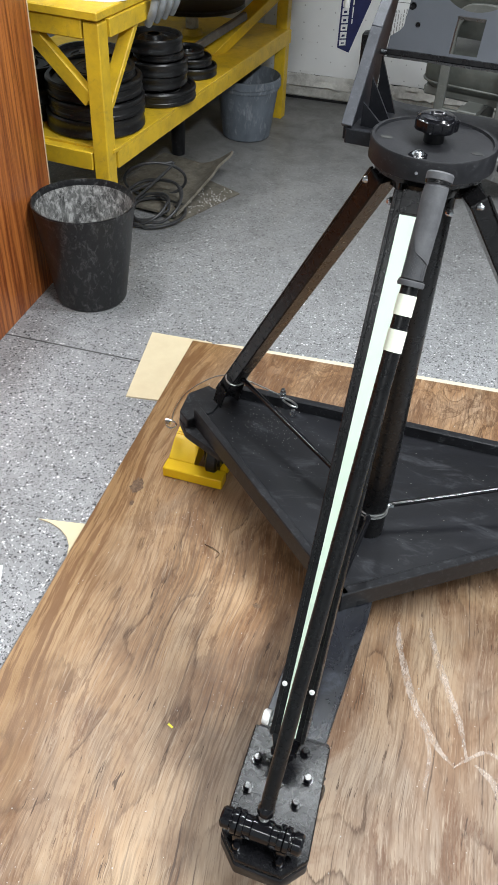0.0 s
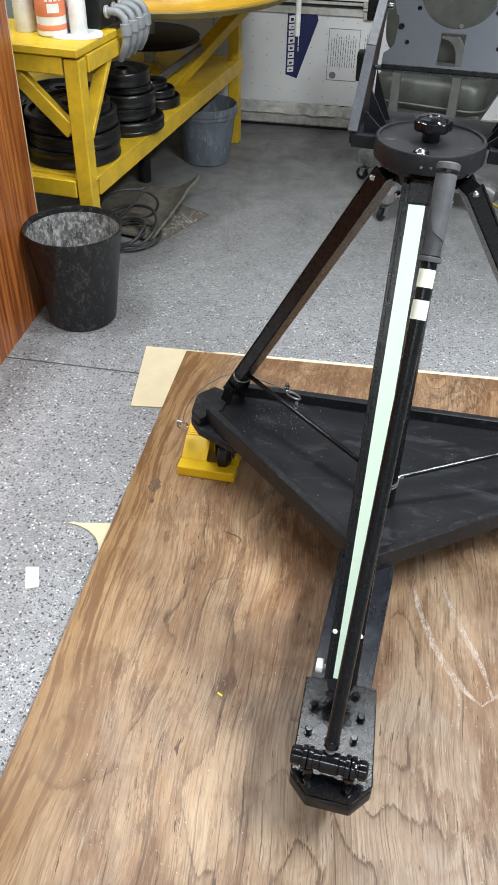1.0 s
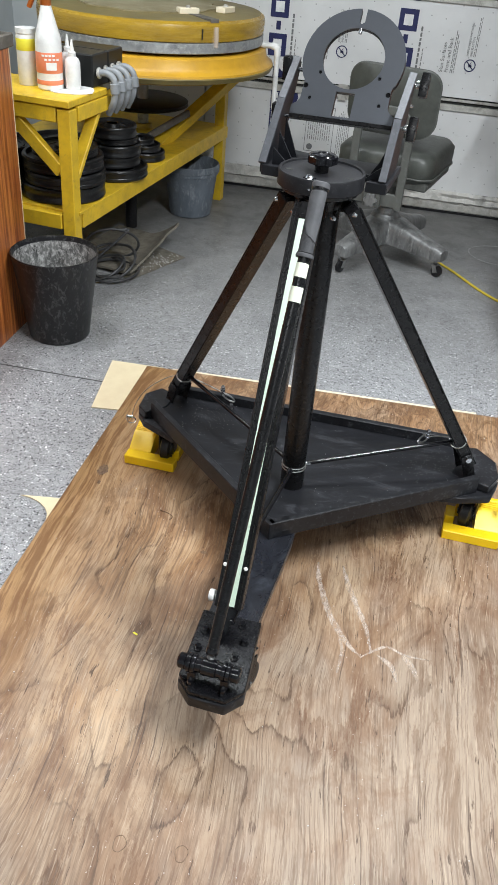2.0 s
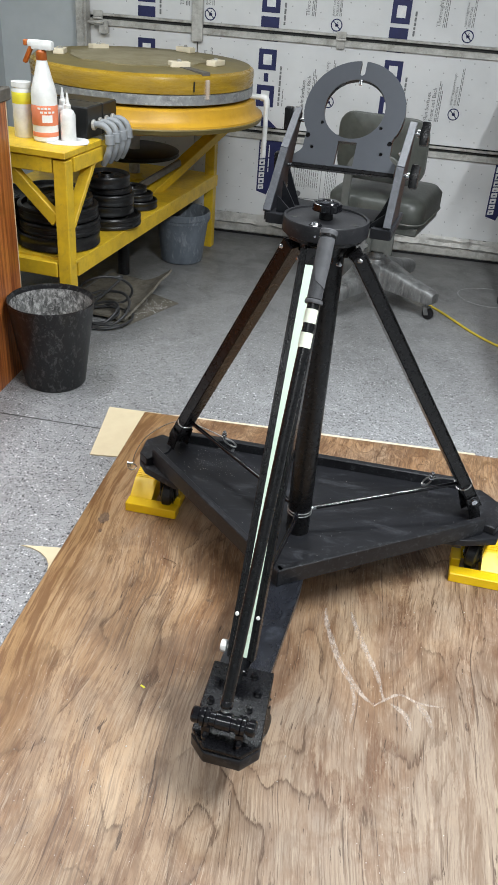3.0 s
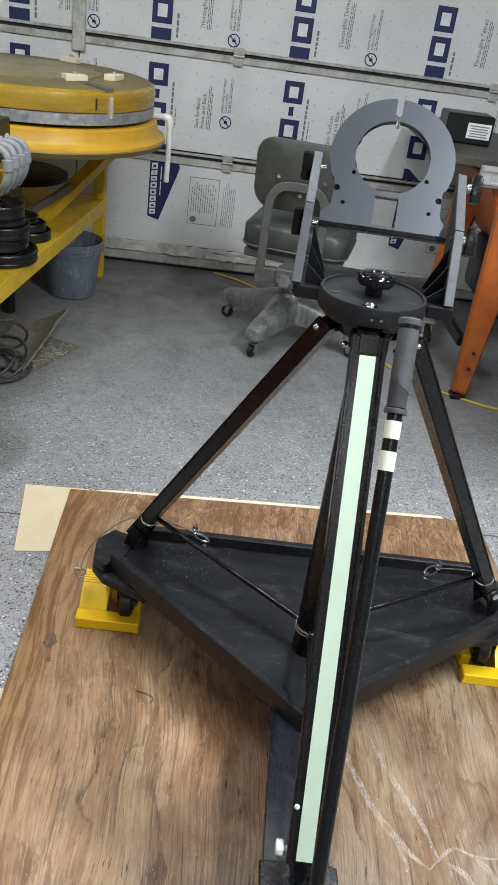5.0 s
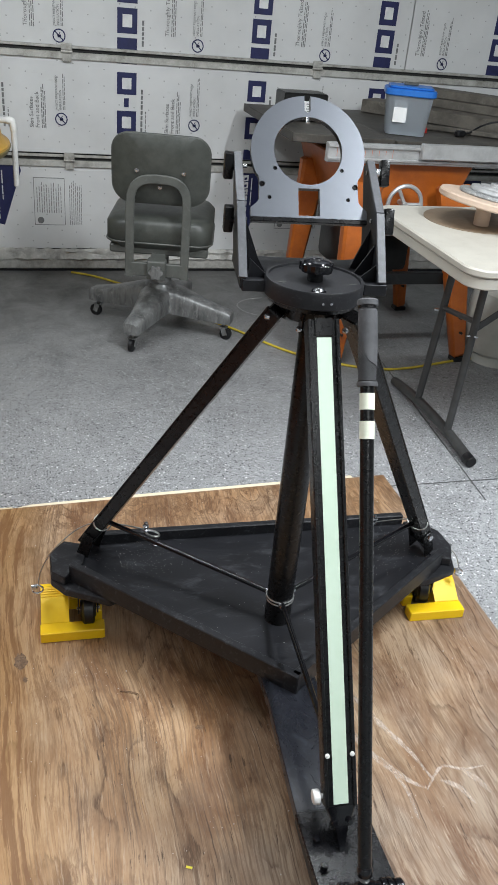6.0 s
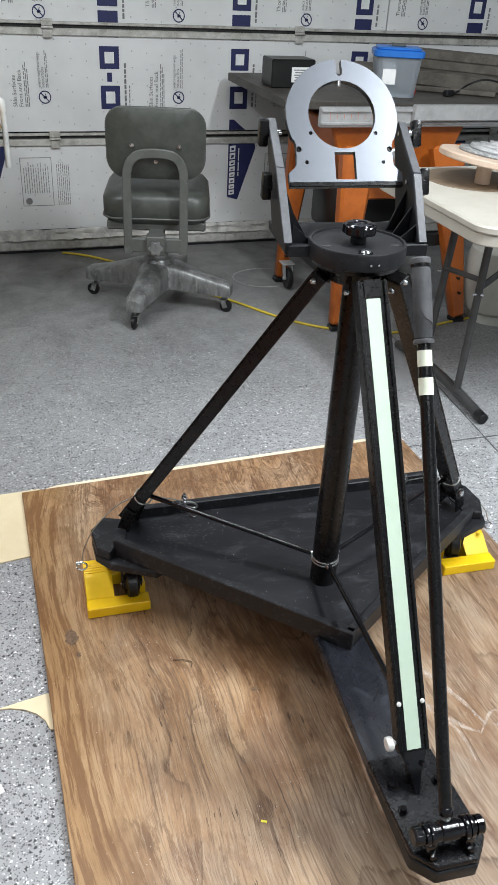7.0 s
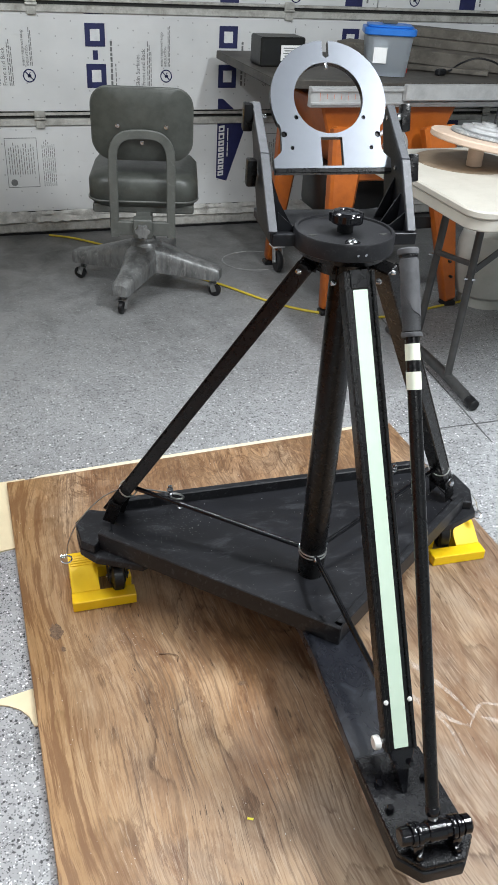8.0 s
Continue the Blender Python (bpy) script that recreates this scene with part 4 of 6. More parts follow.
for a in (radians(260), radians(140), radians(20)):
    part("clamp_lug", hexbolt((0.606 + 0.0285 * math.cos(a), -0.744 + 0.0285 * math.sin(a), 0.25), 0.005, 0.012, (math.cos(a), math.sin(a), 0)), CHROME, col)
for k, end in (("l", (0.275, -0.488, 0.292)), ("r", (0.985, -0.585, 0.292)), ("f", (0.556, -1.19, 0.305))):
    a = ang[k]
    st = (0.606 + 0.03 * math.cos(a), -0.744 + 0.03 * math.sin(a), 0.25)
    part("brace_rod", add_rod(B(), st, end, 0.0055, 12), GLOSS_BLACK, stand)
# cables looped round the two rear legs, with clips
for k, hook in (("l", (0.362, -0.458, 0.232)), ("r", (0.925, -0.50, 0.228))):
    leg, p, q, o, s, z = LEGMESH[k]
    t0 = q - z * 0.085
    ring_ = [t0 + s * (0.026 * math.cos(a)) + o * (0.020 * math.sin(a)) for a in (2 * math.pi * i / 14 for i in range(15))]
    wb = B()
    add_tube(wb, ring_, 0.0018, 6)
    h = Vector(hook)
    near = max(ring_, key=lambda v: -(v - h).length)
    add_tube(wb, spline([near, (near + h) / 2 + Vector((0, 0, 0.006)), h + Vector((0, 0, 0.01))]), 0.0016, 6)
    d = (h - near).normalized()
    lp = [h + d * (0.02 + 0.02 * math.cos(a)) + Vector((0, 0, 0.012 * math.sin(a) + 0.004)) + d.cross(Vector((0, 0, 1))) * 0.008 * math.sin(a) for a in (2 * math.pi * i / 14 for i in range(15))]
    add_tube(wb, lp, 0.0024, 6)
    part("cable_loop", wb, CABLE, stand, "bright steel cable loop")
    for j in range(2):
        part("cable_clip", hexbolt(h + Vector((0, 0, 0.008 + j * 0.010)), 0.0055, 0.012), CHROME, stand)
    eb = hexbolt((h.x + d.x * 0.03, h.y + d.y * 0.03, 0.190), 0.006, 0.016)
    part("eye_bolt", eb, CHROME, stand)
# lanyards that run down to the chocks
for pts in ([(0.262, -0.466, 0.285), (0.205, -0.462, 0.262), (0.150, -0.478, 0.222), (0.120, -0.484, 0.172), (0.110, -0.492, 0.128)], [(1.112, -0.552, 0.172), (1.128, -0.556, 0.170), (1.142, -0.566, 0.15), (1.15, -0.575, 0.118)]):
    part("lanyard", add_tube(B(), spline(pts), 0.0013, 6), CABLE, stand, "thin steel lanyard")
    e = Vector(pts[-1])
    cbm = B()
    add_tube(cbm, [e + Vector((0.012 * math.cos(a), 0.006 * math.sin(a), -0.006 + 0.006 * math.sin(a))) for a in (2 * math.pi * i / 12 for i in range(13))], 0.002, 6)
    add_box(cbm, (0.012, 0.008, 0.010), T3(*(e + Vector((-0.008, 0, 0)))), 0.001)
    add_rod(cbm, e + Vector((-0.014, 0, 0.006)), e + Vector((0.002, 0, 0.006)), 0.003, 8)
    part("cable_clip", cbm, CHROME, stand)

gd_ = B()
r = random.Random(31)
for cx, cy, sp_, n_ in ((0.345, -0.505, 0.045, 260), (0.95, -0.545, 0.05, 230), (0.62, -0.65, 0.16, 140)):
    for _ in range(n_):
        x, y = r.gauss(cx, sp_), r.gauss(cy, sp_)
        if not inside(tray, x, y):
            continue
        q_ = r.uniform(0.0003, 0.0007)
        add_box(gd_, (q_ * r.uniform(1, 2), q_, q_), T3(x, y, 0.190 + q_ / 2) @ pose(0, 0, 0, 0, 0, r.uniform(0, 180)))
solid("tray_dust", gd_, DUST, "white dust spilled on the black tray", "dust", kind="stuff")

# head: flange, disc, clamping knob
part("flange", add_lathe(B(), [(0, 0.885), (0.045, 0.885), (0.052, 0.905), (0.076, 0.914), (0.078, 0.921), (0, 0.921)], T3(C.x, C.y, 0), 48), BLACK_METAL, stand)
disc = part("head_disc", add_lathe(B(), [(0, 0.9215), (0.080, 0.9215), (0.0845, 0.924), (0.0845, 0.950), (0.083, 0.9525), (0.0785, 0.9525), (0.0775, 0.949), (0, 0.949)], T3(C.x, C.y, 0), 64), DISC_TOP, stand, "dusty black round head disc")
part("bolt", add_lathe(B(), [(0.0085, 0.949), (0.0085, 0.9535), (0.006, 0.957), (0, 0.958)], T3(0.575, -0.818, 0), 18), CHROME, disc)
part("washer", add_lathe(B(), [(0.0086, 0.949), (0.0122, 0.949), (0.0122, 0.9525), (0.0100, 0.9535), (0.0086, 0.9528)], T3(0.575, -0.818, 0), 22), GLOSS_BLACK, disc)
for dx, dy in ((-0.062, -0.012), (0.058, -0.028)):
    part("slot", add_prism(B(), blob(C.x + dx, C.y + dy, 0.008, 0.0045, 12, 0.05, 1), 0.9485, 0.9494), RAIL_DARK, disc)
for dx in (-0.002, 0.012):
    part("pin", add_lathe(B(), [(0.0022, 0), (0.0022, 0.0012), (0, 0.0012)], frame_axes((C.x - 0.01 + dx, C.y - 0.0842, 0.936), (1, 0, 0), (0, 0, 1)), 10), CHROME, disc)
kb = B()
prof = []
for i in range(48):
    a = 2 * math.pi * i / 48
    rr_ = 0.0292 * (1 - 0.085 * (0.5 - 0.5 * math.cos(7 * a)) ** 2)
    prof.append((rr_ * math.cos(a), rr_ * math.sin(a)))
add_prism(kb, prof, 0.966, 0.9805, T3(0.589, -0.756, 0), 0.0012)
add_lathe(kb, [(0, 0.949), (0.0135, 0.949), (0.0135, 0.966), (0, 0.966)], T3(0.589, -0.756, 0), 24)
add_lathe(kb, [(0.024, 0.9805), (0.022, 0.983), (0.012, 0.984), (0.010, 0.982), (0, 0.982)], T3(0.589, -0.756, 0), 32)
part("knob", kb, GLOSS_BLACK, disc, "glossy black star knob")
for dx, dy, dz in ((-0.039, -0.060, -0.066), (0.038, -0.068, -0.066), (-0.079, -0.012, -0.062), (0.075, -0.045, -0.062)):
    p_ = (C.x + dx, C.y + dy, 0.950 + dz)
    sm0, _ = align(p_, Vector(p_) + Vector((dx, dy, 0)))
    part("screw", add_lathe(B(), [(0, 0), (0.0055, 0), (0.005, 0.004), (0.003, 0.007), (0, 0.008)], sm0, 12), CHROME, stand)
for k in "lrf":
    a = ang[k]
    for e in (-1, 1):
        lug = B()
        d = Vector((math.cos(a), math.sin(a), 0))
        sd = Vector((-d.y, d.x, 0))
        add_box(lug, (0.024, 0.004, 0.030), frame_axes(C + d * 0.046 + sd * e * 0.026 + Vector((0, 0, 0.893)), d, sd), 0.001)
        part("leg_lug", lug, BLACK_METAL, stand)

# tilting bracket: two ribbed side arms and a floor plate
PU = Vector((0.207, -0.027, 0.003)).normalized()
PV = Vector((0.0165, 0.12, 0.1825))
PV = (PV - PU * PV.dot(PU)).normalized()
PN = PU.cross(PV)
P0 = Vector((0.6035, -0.6515, 1.0235))
MP = frame_axes(P0, PU, PV)
FW = Vector((0.129, 0.99, 0)).normalized()
br = part("bracket_floor", add_prism(B(), [(-0.126, 0.0), (-0.085, 0.0), (-0.085, 0.06), (0.085, 0.06), (0.085, 0.0), (0.126, 0.0), (0.124, 0.165), (0.08, 0.150), (-0.08, 0.150), (-0.124, 0.165)], 0.9235, 0.940, frame_axes((0.593, -0.752, 0), Vector((PU.x, PU.y, 0)), FW), 0.002), BLACK_EDGE, stand, "dusty black cast bracket floor")
MB = frame_axes((0.593, -0.752, 0), Vector((PU.x, PU.y, 0)), FW)
for e in (-1, 1):
    # side arm: a bent flat web in the local y and z, with a thick front lip
    x0 = e * 0.120
    web = [(0.0, 0.928), (0.0, 0.946), (0.049, 0.997), (0.098, 1.048), (0.145, 1.080), (0.192, 1.112), (0.212, 1.100), (0.172, 1.035), (0.135, 0.975), (0.110, 0.935)]
    if e > 0:
        web = [(0.0, 0.928), (0.0, 0.946), (0.036, 0.996), (0.072, 1.046), (0.126, 1.079), (0.180, 1.112), (0.205, 1.100), (0.172, 1.035), (0.145, 0.975), (0.130, 0.935)]
    mm = MB @ frame_axes((x0 - 0.005, 0, 0), (0, 1, 0), (0, 0, 1))
    ab = B()
    add_prism(ab, web, -0.004, 0.004, mm, 0.0008)
    arm = part("side_arm", ab, CAST_BLACK, stand, "black cast side arm with ribs")
    for (ya, za), (yb, zb) in ((web[1], web[3]), (web[3], web[5])):
        part("edge", beam(B(), mm @ Vector((ya, za, 0)), mm @ Vector((yb, zb, 0)), 0.015, 0.007, (0, -0.7, 0.7), 0.0008), CAST_EDGE, arm, "grey rubbed front edge")
    for i, y in enumerate((0.028, 0.062, 0.10)):
        hgt = (0.032, 0.055, 0.075)[i]
        gb = B()
        gm = MB @ frame_axes((x0 - e * 0.008, y, 0.940), (-e, 0, 0), (0, 0, 1))
        add_prism(gb, [(0, 0), (0.036 - 0.003 * i, 0), (0, hgt)], -0.002, 0.002, gm)
        part("rib", gb, CAST_BLACK, arm)
    part("base_lip", add_box(B(), (0.040, 0.010, 0.020), MB @ T3(e * 0.105, 0.002, 0.934), 0.001), CAST_BLACK, arm)
    for (ky, kz) in (((0.178, 1.092), (0.125, 1.012)) if e < 0 else ((0.170, 1.095), (0.100, 1.026))):
        a0 = MB @ Vector((x0, ky, kz))
        ax = (MB.to_3x3() @ Vector((e, 0, 0))).normalized()
        km, _ = align(a0, a0 + ax)
        sb_ = B()
        add_lathe(sb_, [(0, -0.012), (0.004, -0.012), (0.004, 0.006), (0.008, 0.006), (0.008, 0.013), (0, 0.013)], km, 14)
        part("stud", sb_, CHROME, arm)
        kb2 = B()
        add_box(kb2, (0.046, 0.021, 0.017), km @ pose(0, 0, 0.021, 0, 0, 70 if e > 0 else 85), 0.004, 2)
        add_lathe(kb2, [(0, 0.012), (0.010, 0.012), (0.011, 0.020), (0.009, 0.028), (0, 0.028)], km, 16)
        part("wing_knob", kb2, BLACK_METAL, arm)
cross = B()
add_box(cross, (0.207, 0.008, 0.012), MP @ T3(0, -0.0042, 0.0005), 0.001)
part("cross_bar", cross, BLACK_METAL, stand)
# round-topped plate with a large hole, a slot, small holes and a square cut
RO, RI, CV = 0.1015, 0.061, 0.1175
outline = []
for i in range(61):
    a = radians(-24 + 228 * i / 60)
    outline.append((RO * math.cos(a), CV + RO * math.sin(a)))
sl = 0.0055
top = [pt for pt in outline]
half_r = [pt for pt in top if pt[0] > sl]
half_l = [pt for pt in top if pt[0] < -sl]
out_pts = [(0.1035, 0.0), (0.1035, 0.016), (0.0925, 0.025), (0.0885, 0.031), (0.0875, 0.066), (0.0895, 0.074), (0.0945, 0.0775)] + half_r + [(sl, CV + RO), (sl, CV + RO - 0.026), (0.0, CV + RO - 0.030), (-sl, CV + RO - 0.026), (-sl, CV + RO)] + half_l + [(-0.0945, 0.0775), (-0.0895, 0.074), (-0.0875, 0.066), (-0.0885, 0.031), (-0.0925, 0.025), (-0.1035, 0.016), (-0.1035, 0.0)]


def loop_edges(bm, pts):
    vs = [bm.verts.new((x, y, 0)) for x, y in pts]
    return [bm.edges.new((vs[i], vs[(i + 1) % len(vs)])) for i in range(len(vs))]


def pierced(pts, cuts, h0, h1):
    """A flat outline with holes, raised from h0 to h1 in the head's own axes."""
    tb = B()
    ed = loop_edges(tb, pts)
    for h in cuts:
        ed += loop_edges(tb, h)
    bmesh.ops.triangle_fill(tb, edges=ed, use_beauty=True, use_dissolve=False)
    for f in tb.faces[:]:
        m_ = f.calc_center_median()
        if not inside(pts, m_.x, m_.y) or any(inside(h, m_.x, m_.y) for h in cuts):
            tb.faces.remove(f)
    bmesh.ops.translate(tb, vec=(0, 0, h0), verts=tb.verts)
    r_ = bmesh.ops.extrude_face_region(tb, geom=tb.faces[:])
    bmesh.ops.translate(tb, vec=(0, 0, h1 - h0), verts=[v for v in r_["geom"] if isinstance(v, bmesh.types.BMVert)])
    bmesh.ops.transform(tb, matrix=MP, verts=tb.verts)
    return tb


holes = [[(RI * math.cos(2 * math.pi * i / 64), CV + 0.003 + RI * math.sin(2 * math.pi * i / 64)) for i in range(64)], [(-0.019, 0.004), (0.019, 0.004), (0.019, 0.053), (-0.019, 0.053)]]
small = []
for hx, hy, hr in ((0.0595, 0.087, 0.0036), (0.083, 0.058, 0.0052), (0.070, 0.035, 0.0036)):
    for e in (-1, 1):
        small.append([(e * hx + hr * math.cos(2 * math.pi * i / 12), hy + hr * math.sin(2 * math.pi * i / 12)) for i in range(12)])
plate = part("head_plate", pierced(out_pts, holes + small, 0.0035, 0.006), PLATE, stand, "satin silver round-topped plate with a big hole", sharp=30)
part("backing_plate", pierced(out_pts, holes, -0.006, 0.0034), BLACK_METAL, plate, "black back of the plate", sharp=30)
part("set_screw", add_lathe(B(), [(0.0035, 0), (0.0035, 0.010), (0, 0.010)], MP @ frame_axes((0, CV + 0.003 + RI, 0.003), (1, 0, 0), (0, 0, -1)) @ pose(0, 0, 0, 180, 0, 0), 10), CHROME, plate)

# pull handle: hinged rod with tape rings and a rubber grip
G0, G1 = Vector((0.5545, -1.361, 0.245)), Vector((0.6095, -0.930, 0.982))
gd = (G1 - G0).normalized()
handle = part("handle_rod", add_rod(B(), G0, G0 + gd * 0.78, 0.0105, 20), BLACK_METAL, stand, "black pull handle rod")
GL = (G1 - G0).length
gz = [GL - 0.134, GL - 0.004]
gm, _ = align(G0, G1)
gb = B()
add_lathe(gb, [(0.0105, gz[0]), (0.0155, gz[0]), (0.0162, gz[0] + 0.003), (0.0158, gz[0] + 0.006), (0.0132, gz[0] + 0.008), (0.0128, gz[0] + 0.03), (0.0140, gz[0] + 0.065), (0.0136, gz[1] - 0.014), (0.0132, gz[1] - 0.011), (0.0158, gz[1] - 0.009), (0.0160, gz[1] - 0.002), (0.0145, gz[1]), (0, gz[1])], gm, 28)
grip = part("grip", gb, GRIP, handle, "grey rubber grip")
for z0, z1, rr_ in ((gz[1] - 0.0135, gz[1] - 0.0095, 0.0150), (gz[0] + 0.006, gz[0] + 0.0085, 0.0148)):
    part("groove_ring", add_lathe(B(), [(0.012, z0), (rr_, z0), (rr_, z1), (0.012, z1)], gm, 28), BLACK_METAL, grip, "black ring round the grip")
# smooth raised panel with a slanting lower edge; the rest of the grip is knurled
up_ = gm.to_3x3().inverted() @ Vector((-0.25, -1, 0.3))
mid_a = math.degrees(math.atan2(up_.y, up_.x))
pan = B()
cols = []
for k in range(15):
    u = k / 14
    a = radians(mid_a + 80 - 150 * u)
    z0 = gz[0] + 0.026 + 0.020 * u + (0.045 * max(0.0, (u - 0.55) / 0.45) ** 1.2)
    z1 = gz[1] - 0.016
    cols.append([pan.verts.new(gm @ Vector((rr_ * math.cos(a), rr_ * math.sin(a), zz))) for rr_, zz in ((0.0128, z0), (0.0146, z0 + 0.001), (0.0152, (z0 + z1) / 2), (0.0146, z1 - 0.001), (0.0128, z1))])
for ca, cb_2 in zip(cols, cols[1:]):
    for q in range(4):
        pan.faces.new((ca[q], cb_2[q], cb_2[q + 1], ca[q + 1]))
pan.faces.new(cols[0])
pan.faces.new(cols[-1][::-1])
bmesh.ops.recalc_face_normals(pan, faces=pan.faces)
part("grip_panel", pan, GRIP, grip)
kn_ = B()
for i in range(34):
    for j in range(14):
        a = radians(mid_a - 112 + j * 14 + (i % 2) * 7)
        zc = gz[0] + 0.010 + i * 0.0022
        add_box(kn_, (0.0013, 0.0018, 0.0008), gm @ pose(0, 0, zc, 0, 0, math.degrees(a)) @ T3(0.0131 + 0.0008 * min(1, i / 25), 0, 0) @ pose(0, 0, 0, 0, 90, 0))
part("grip_texture", kn_, GRIP, grip)
for z0, z1 in ((gz[0] - 0.0345, gz[0] - 0.010), (gz[0] - 0.0780, gz[0] - 0.0515)):
    part("tape_ring", add_lathe(B(), [(0.0106, z0), (0.0113, z0), (0.0113, z1), (0.0106, z1)], gm, 28), WHITE_TAPE, handle, "white tape ring")
thread = [(0.0, -0.020)]
for k in range(7):
    thread += [(0.0062, -0.020 + 0.0032 * k), (0.0074, -0.0184 + 0.0032 * k)]
part("threaded_stub", add_lathe(B(), thread + [(0.0, 0.004)], gm, 14), CHAIR_BASE, handle, "worn steel threaded stub")
part("collar", add_lathe(B(), [(0.0105, -0.002), (0.0118, 0.0), (0.0118, 0.010), (0.0105, 0.012)], gm, 18), GLOSS_BLACK, handle)
H0, H1 = Vector((0.496, -1.371, 0.223)), Vector((0.613, -1.380, 0.223))
hm, HLEN = align(H0, H1)
hb = B()
add_lathe(hb, [(0, 0), (0.012, 0), (0.0145, 0.003), (0.0150, 0.014), (0.0135, 0.015), (0.0135, 0.0165), (0.0175, 0.0175), (0.0180, 0.021), (0.0175, 0.0245), (0.0145, 0.0255), (0.0175, 0.0265), (0.0180, 0.030), (0.0175, 0.0335), (0.0140, 0.0345), (0.0140, 0.044), (0.0165, 0.046), (0.0165, 0.072), (0.0140, 0.074), (0.0140, 0.082), (0.0175, 0.083), (0.0180, 0.0865), (0.0175, 0.090), (0.0145, 0.091), (0.0175, 0.092), (0.0178, 0.0955), (0.0170, 0.099), (0.0125, 0.100), (0.0125, 0.103), (0.0150, 0.104), (0.0150, HLEN - 0.003), (0.012, HLEN), (0, HLEN)], hm, 26)
hinge = part("hinge_barrel", hb, GLOSS_BLACK, stand, "glossy black hinge barrel")
for f in (0.24, 0.77):
    q_ = H0.lerp(H1, f)
    part("saddle", add_box(B(), (0.016, 0.034, 0.030), T3(q_.x, q_.y, 0.201), 0.004, 2), GLOSS_BLACK, hinge)
    part("bolt", hexbolt((q_.x, q_.y - 0.021, 0.188), 0.0055, 0.012), GLOSS_BLACK, hinge)


# yellow wheel chocks: a front bar, a ramp with saw kerfs beside the wheel, a small block and a back bar
def wheel_chock(side):
    c = thing("wheel_chock", (0, 0, 0), "bright yellow painted wooden block chocking a caster wheel", "wheel chock", "chocks under the stand")

    def fx(x):
        return x if side < 0 else 0.146 - x

    part("front_bar", add_box(B(), (0.146, 0.036, 0.028), T3(0.073, 0.018, 0.014), 0.002), CHOCK, c, local=True)
    ramp_ = [(0.0365, 0.0), (0.0365, 0.027), (0.078, 0.058)]
    for k in range(5):
        y, z = 0.084 + 0.0065 * k, 0.0600 + 0.0018 * k
        ramp_ += [(y, z), (y + 0.0045, z + 0.0012), (y + 0.0045, z - 0.0002), (y + 0.0060, z - 0.0002)]
    ramp_ += [(0.118, 0.069), (0.128, 0.069), (0.128, 0.0)]
    part("ramp", add_prism(B(), ramp_, -0.032, 0.032, frame_axes((fx(0.034), 0, 0), (0, 1, 0), (0, 0, 1))), CHOCK, c, local=True)
    part("side_block", add_box(B(), (0.024, 0.05, 0.034), T3(fx(0.131), 0.082, 0.017), 0.002), CHOCK, c, local=True)
    part("back_bar", add_box(B(), (0.050, 0.02, 0.034), T3(fx(0.092), 0.117, 0.017), 0.002), CHOCK, c, local=True)
    return c


wheel_chock(-1).matrix_basis = pose(0.110, -0.560, 0.018, 0, 0, -2)
wheel_chock(1).matrix_basis = pose(1.004, -0.633, 0.018, 0, 0, -3)


# ---- cabinet side and black bucket ----
cab = thing("cabinet", (-0.83, -0.6, 0), "red-brown stained wooden cabinet side with a grey top", "cabinet")
part("side_panel", add_box(B(), (0.018, 1.75, 0.925), T3(-0.541, -0.627, 0.4625), 0.001), CABINET, cab)
part("edge_strip", add_box(B(), (0.018, 0.006, 0.925), T3(-0.541, 0.2515, 0.4625), 0.001), EDGE_WOOD, cab, "pale wood edge strip")
part("body", add_box(B(), (0.50, 1.74, 0.90), T3(-0.802, -0.627, 0.45), 0.002), CABINET, cab)
part("worktop", add_box(B(), (0.60, 1.76, 0.04), T3(-0.826, -0.60, 0.946), 0.004), GREY_BOARD, cab, "grey worktop")
tcs = thing("tool_case", (-0.70, 0.15, 0.966), "yellow plastic tool case on the cabinet", "case")
part("shell", add_box(B(), (0.30, 0.24, 0.10), T3(-0.70, 0.13, 1.018), 0.012, 2), YELLOW, tcs)
part("latch", add_box(B(), (0.012, 0.05, 0.03), T3(-0.546, 0.13, 1.018), 0.003), ORANGE, tcs)

bk = thing("bucket", (-0.385, 0.160, 0), "black plastic bucket with dried plaster inside", "bucket")
bp = T3(-0.385, 0.163, 0) @ Matrix.Diagonal((1.04, 1.04, 1.03, 1))
part("wall", add_lathe(B(), [(0, 0.0), (0.098, 0.0), (0.103, 0.006), (0.143, 0.300), (0.1445, 0.302), (0.1435, 0.3055), (0.1405, 0.3055), (0.139, 0.300), (0.1365, 0.285)], bp, 56), BUCKET, bk)
part("lining", add_lathe(B(), [(0.1362, 0.288), (0.117, 0.145), (0.060, 0.138), (0, 0.134)], bp, 56), BUCKET_IN, bk, "dried grey plaster lining")
part("rim_lug", hexbolt((-0.352, 0.030, 0.268), 0.006, 0.008, (0.2, -1, 0)), BUCKET, bk)

# ---- grinding table ----
TU = Vector((0.122, 0.992, 0)).normalized()
TR = Vector((TU.y, -TU.x, 0))
TO = Vector((-0.375, 0.345, 0))
MT = frame_axes(TO, TR, TU)
tbl = thing("grinding_table", (-0.55, 1.2, 0), "long yellow steel bench with a round mirror-grinding turntable", "workbench")


def tp(x, y, z):
    return MT @ Vector((x, y, z))


def tbar(name, p, q, w, d, side=(0, 0, 1), label=""):
    return part(name, beam(B(), tp(*p), tp(*q), w, d, MT.to_3x3() @ Vector(side), 0.003), YELLOW, tbl, label)


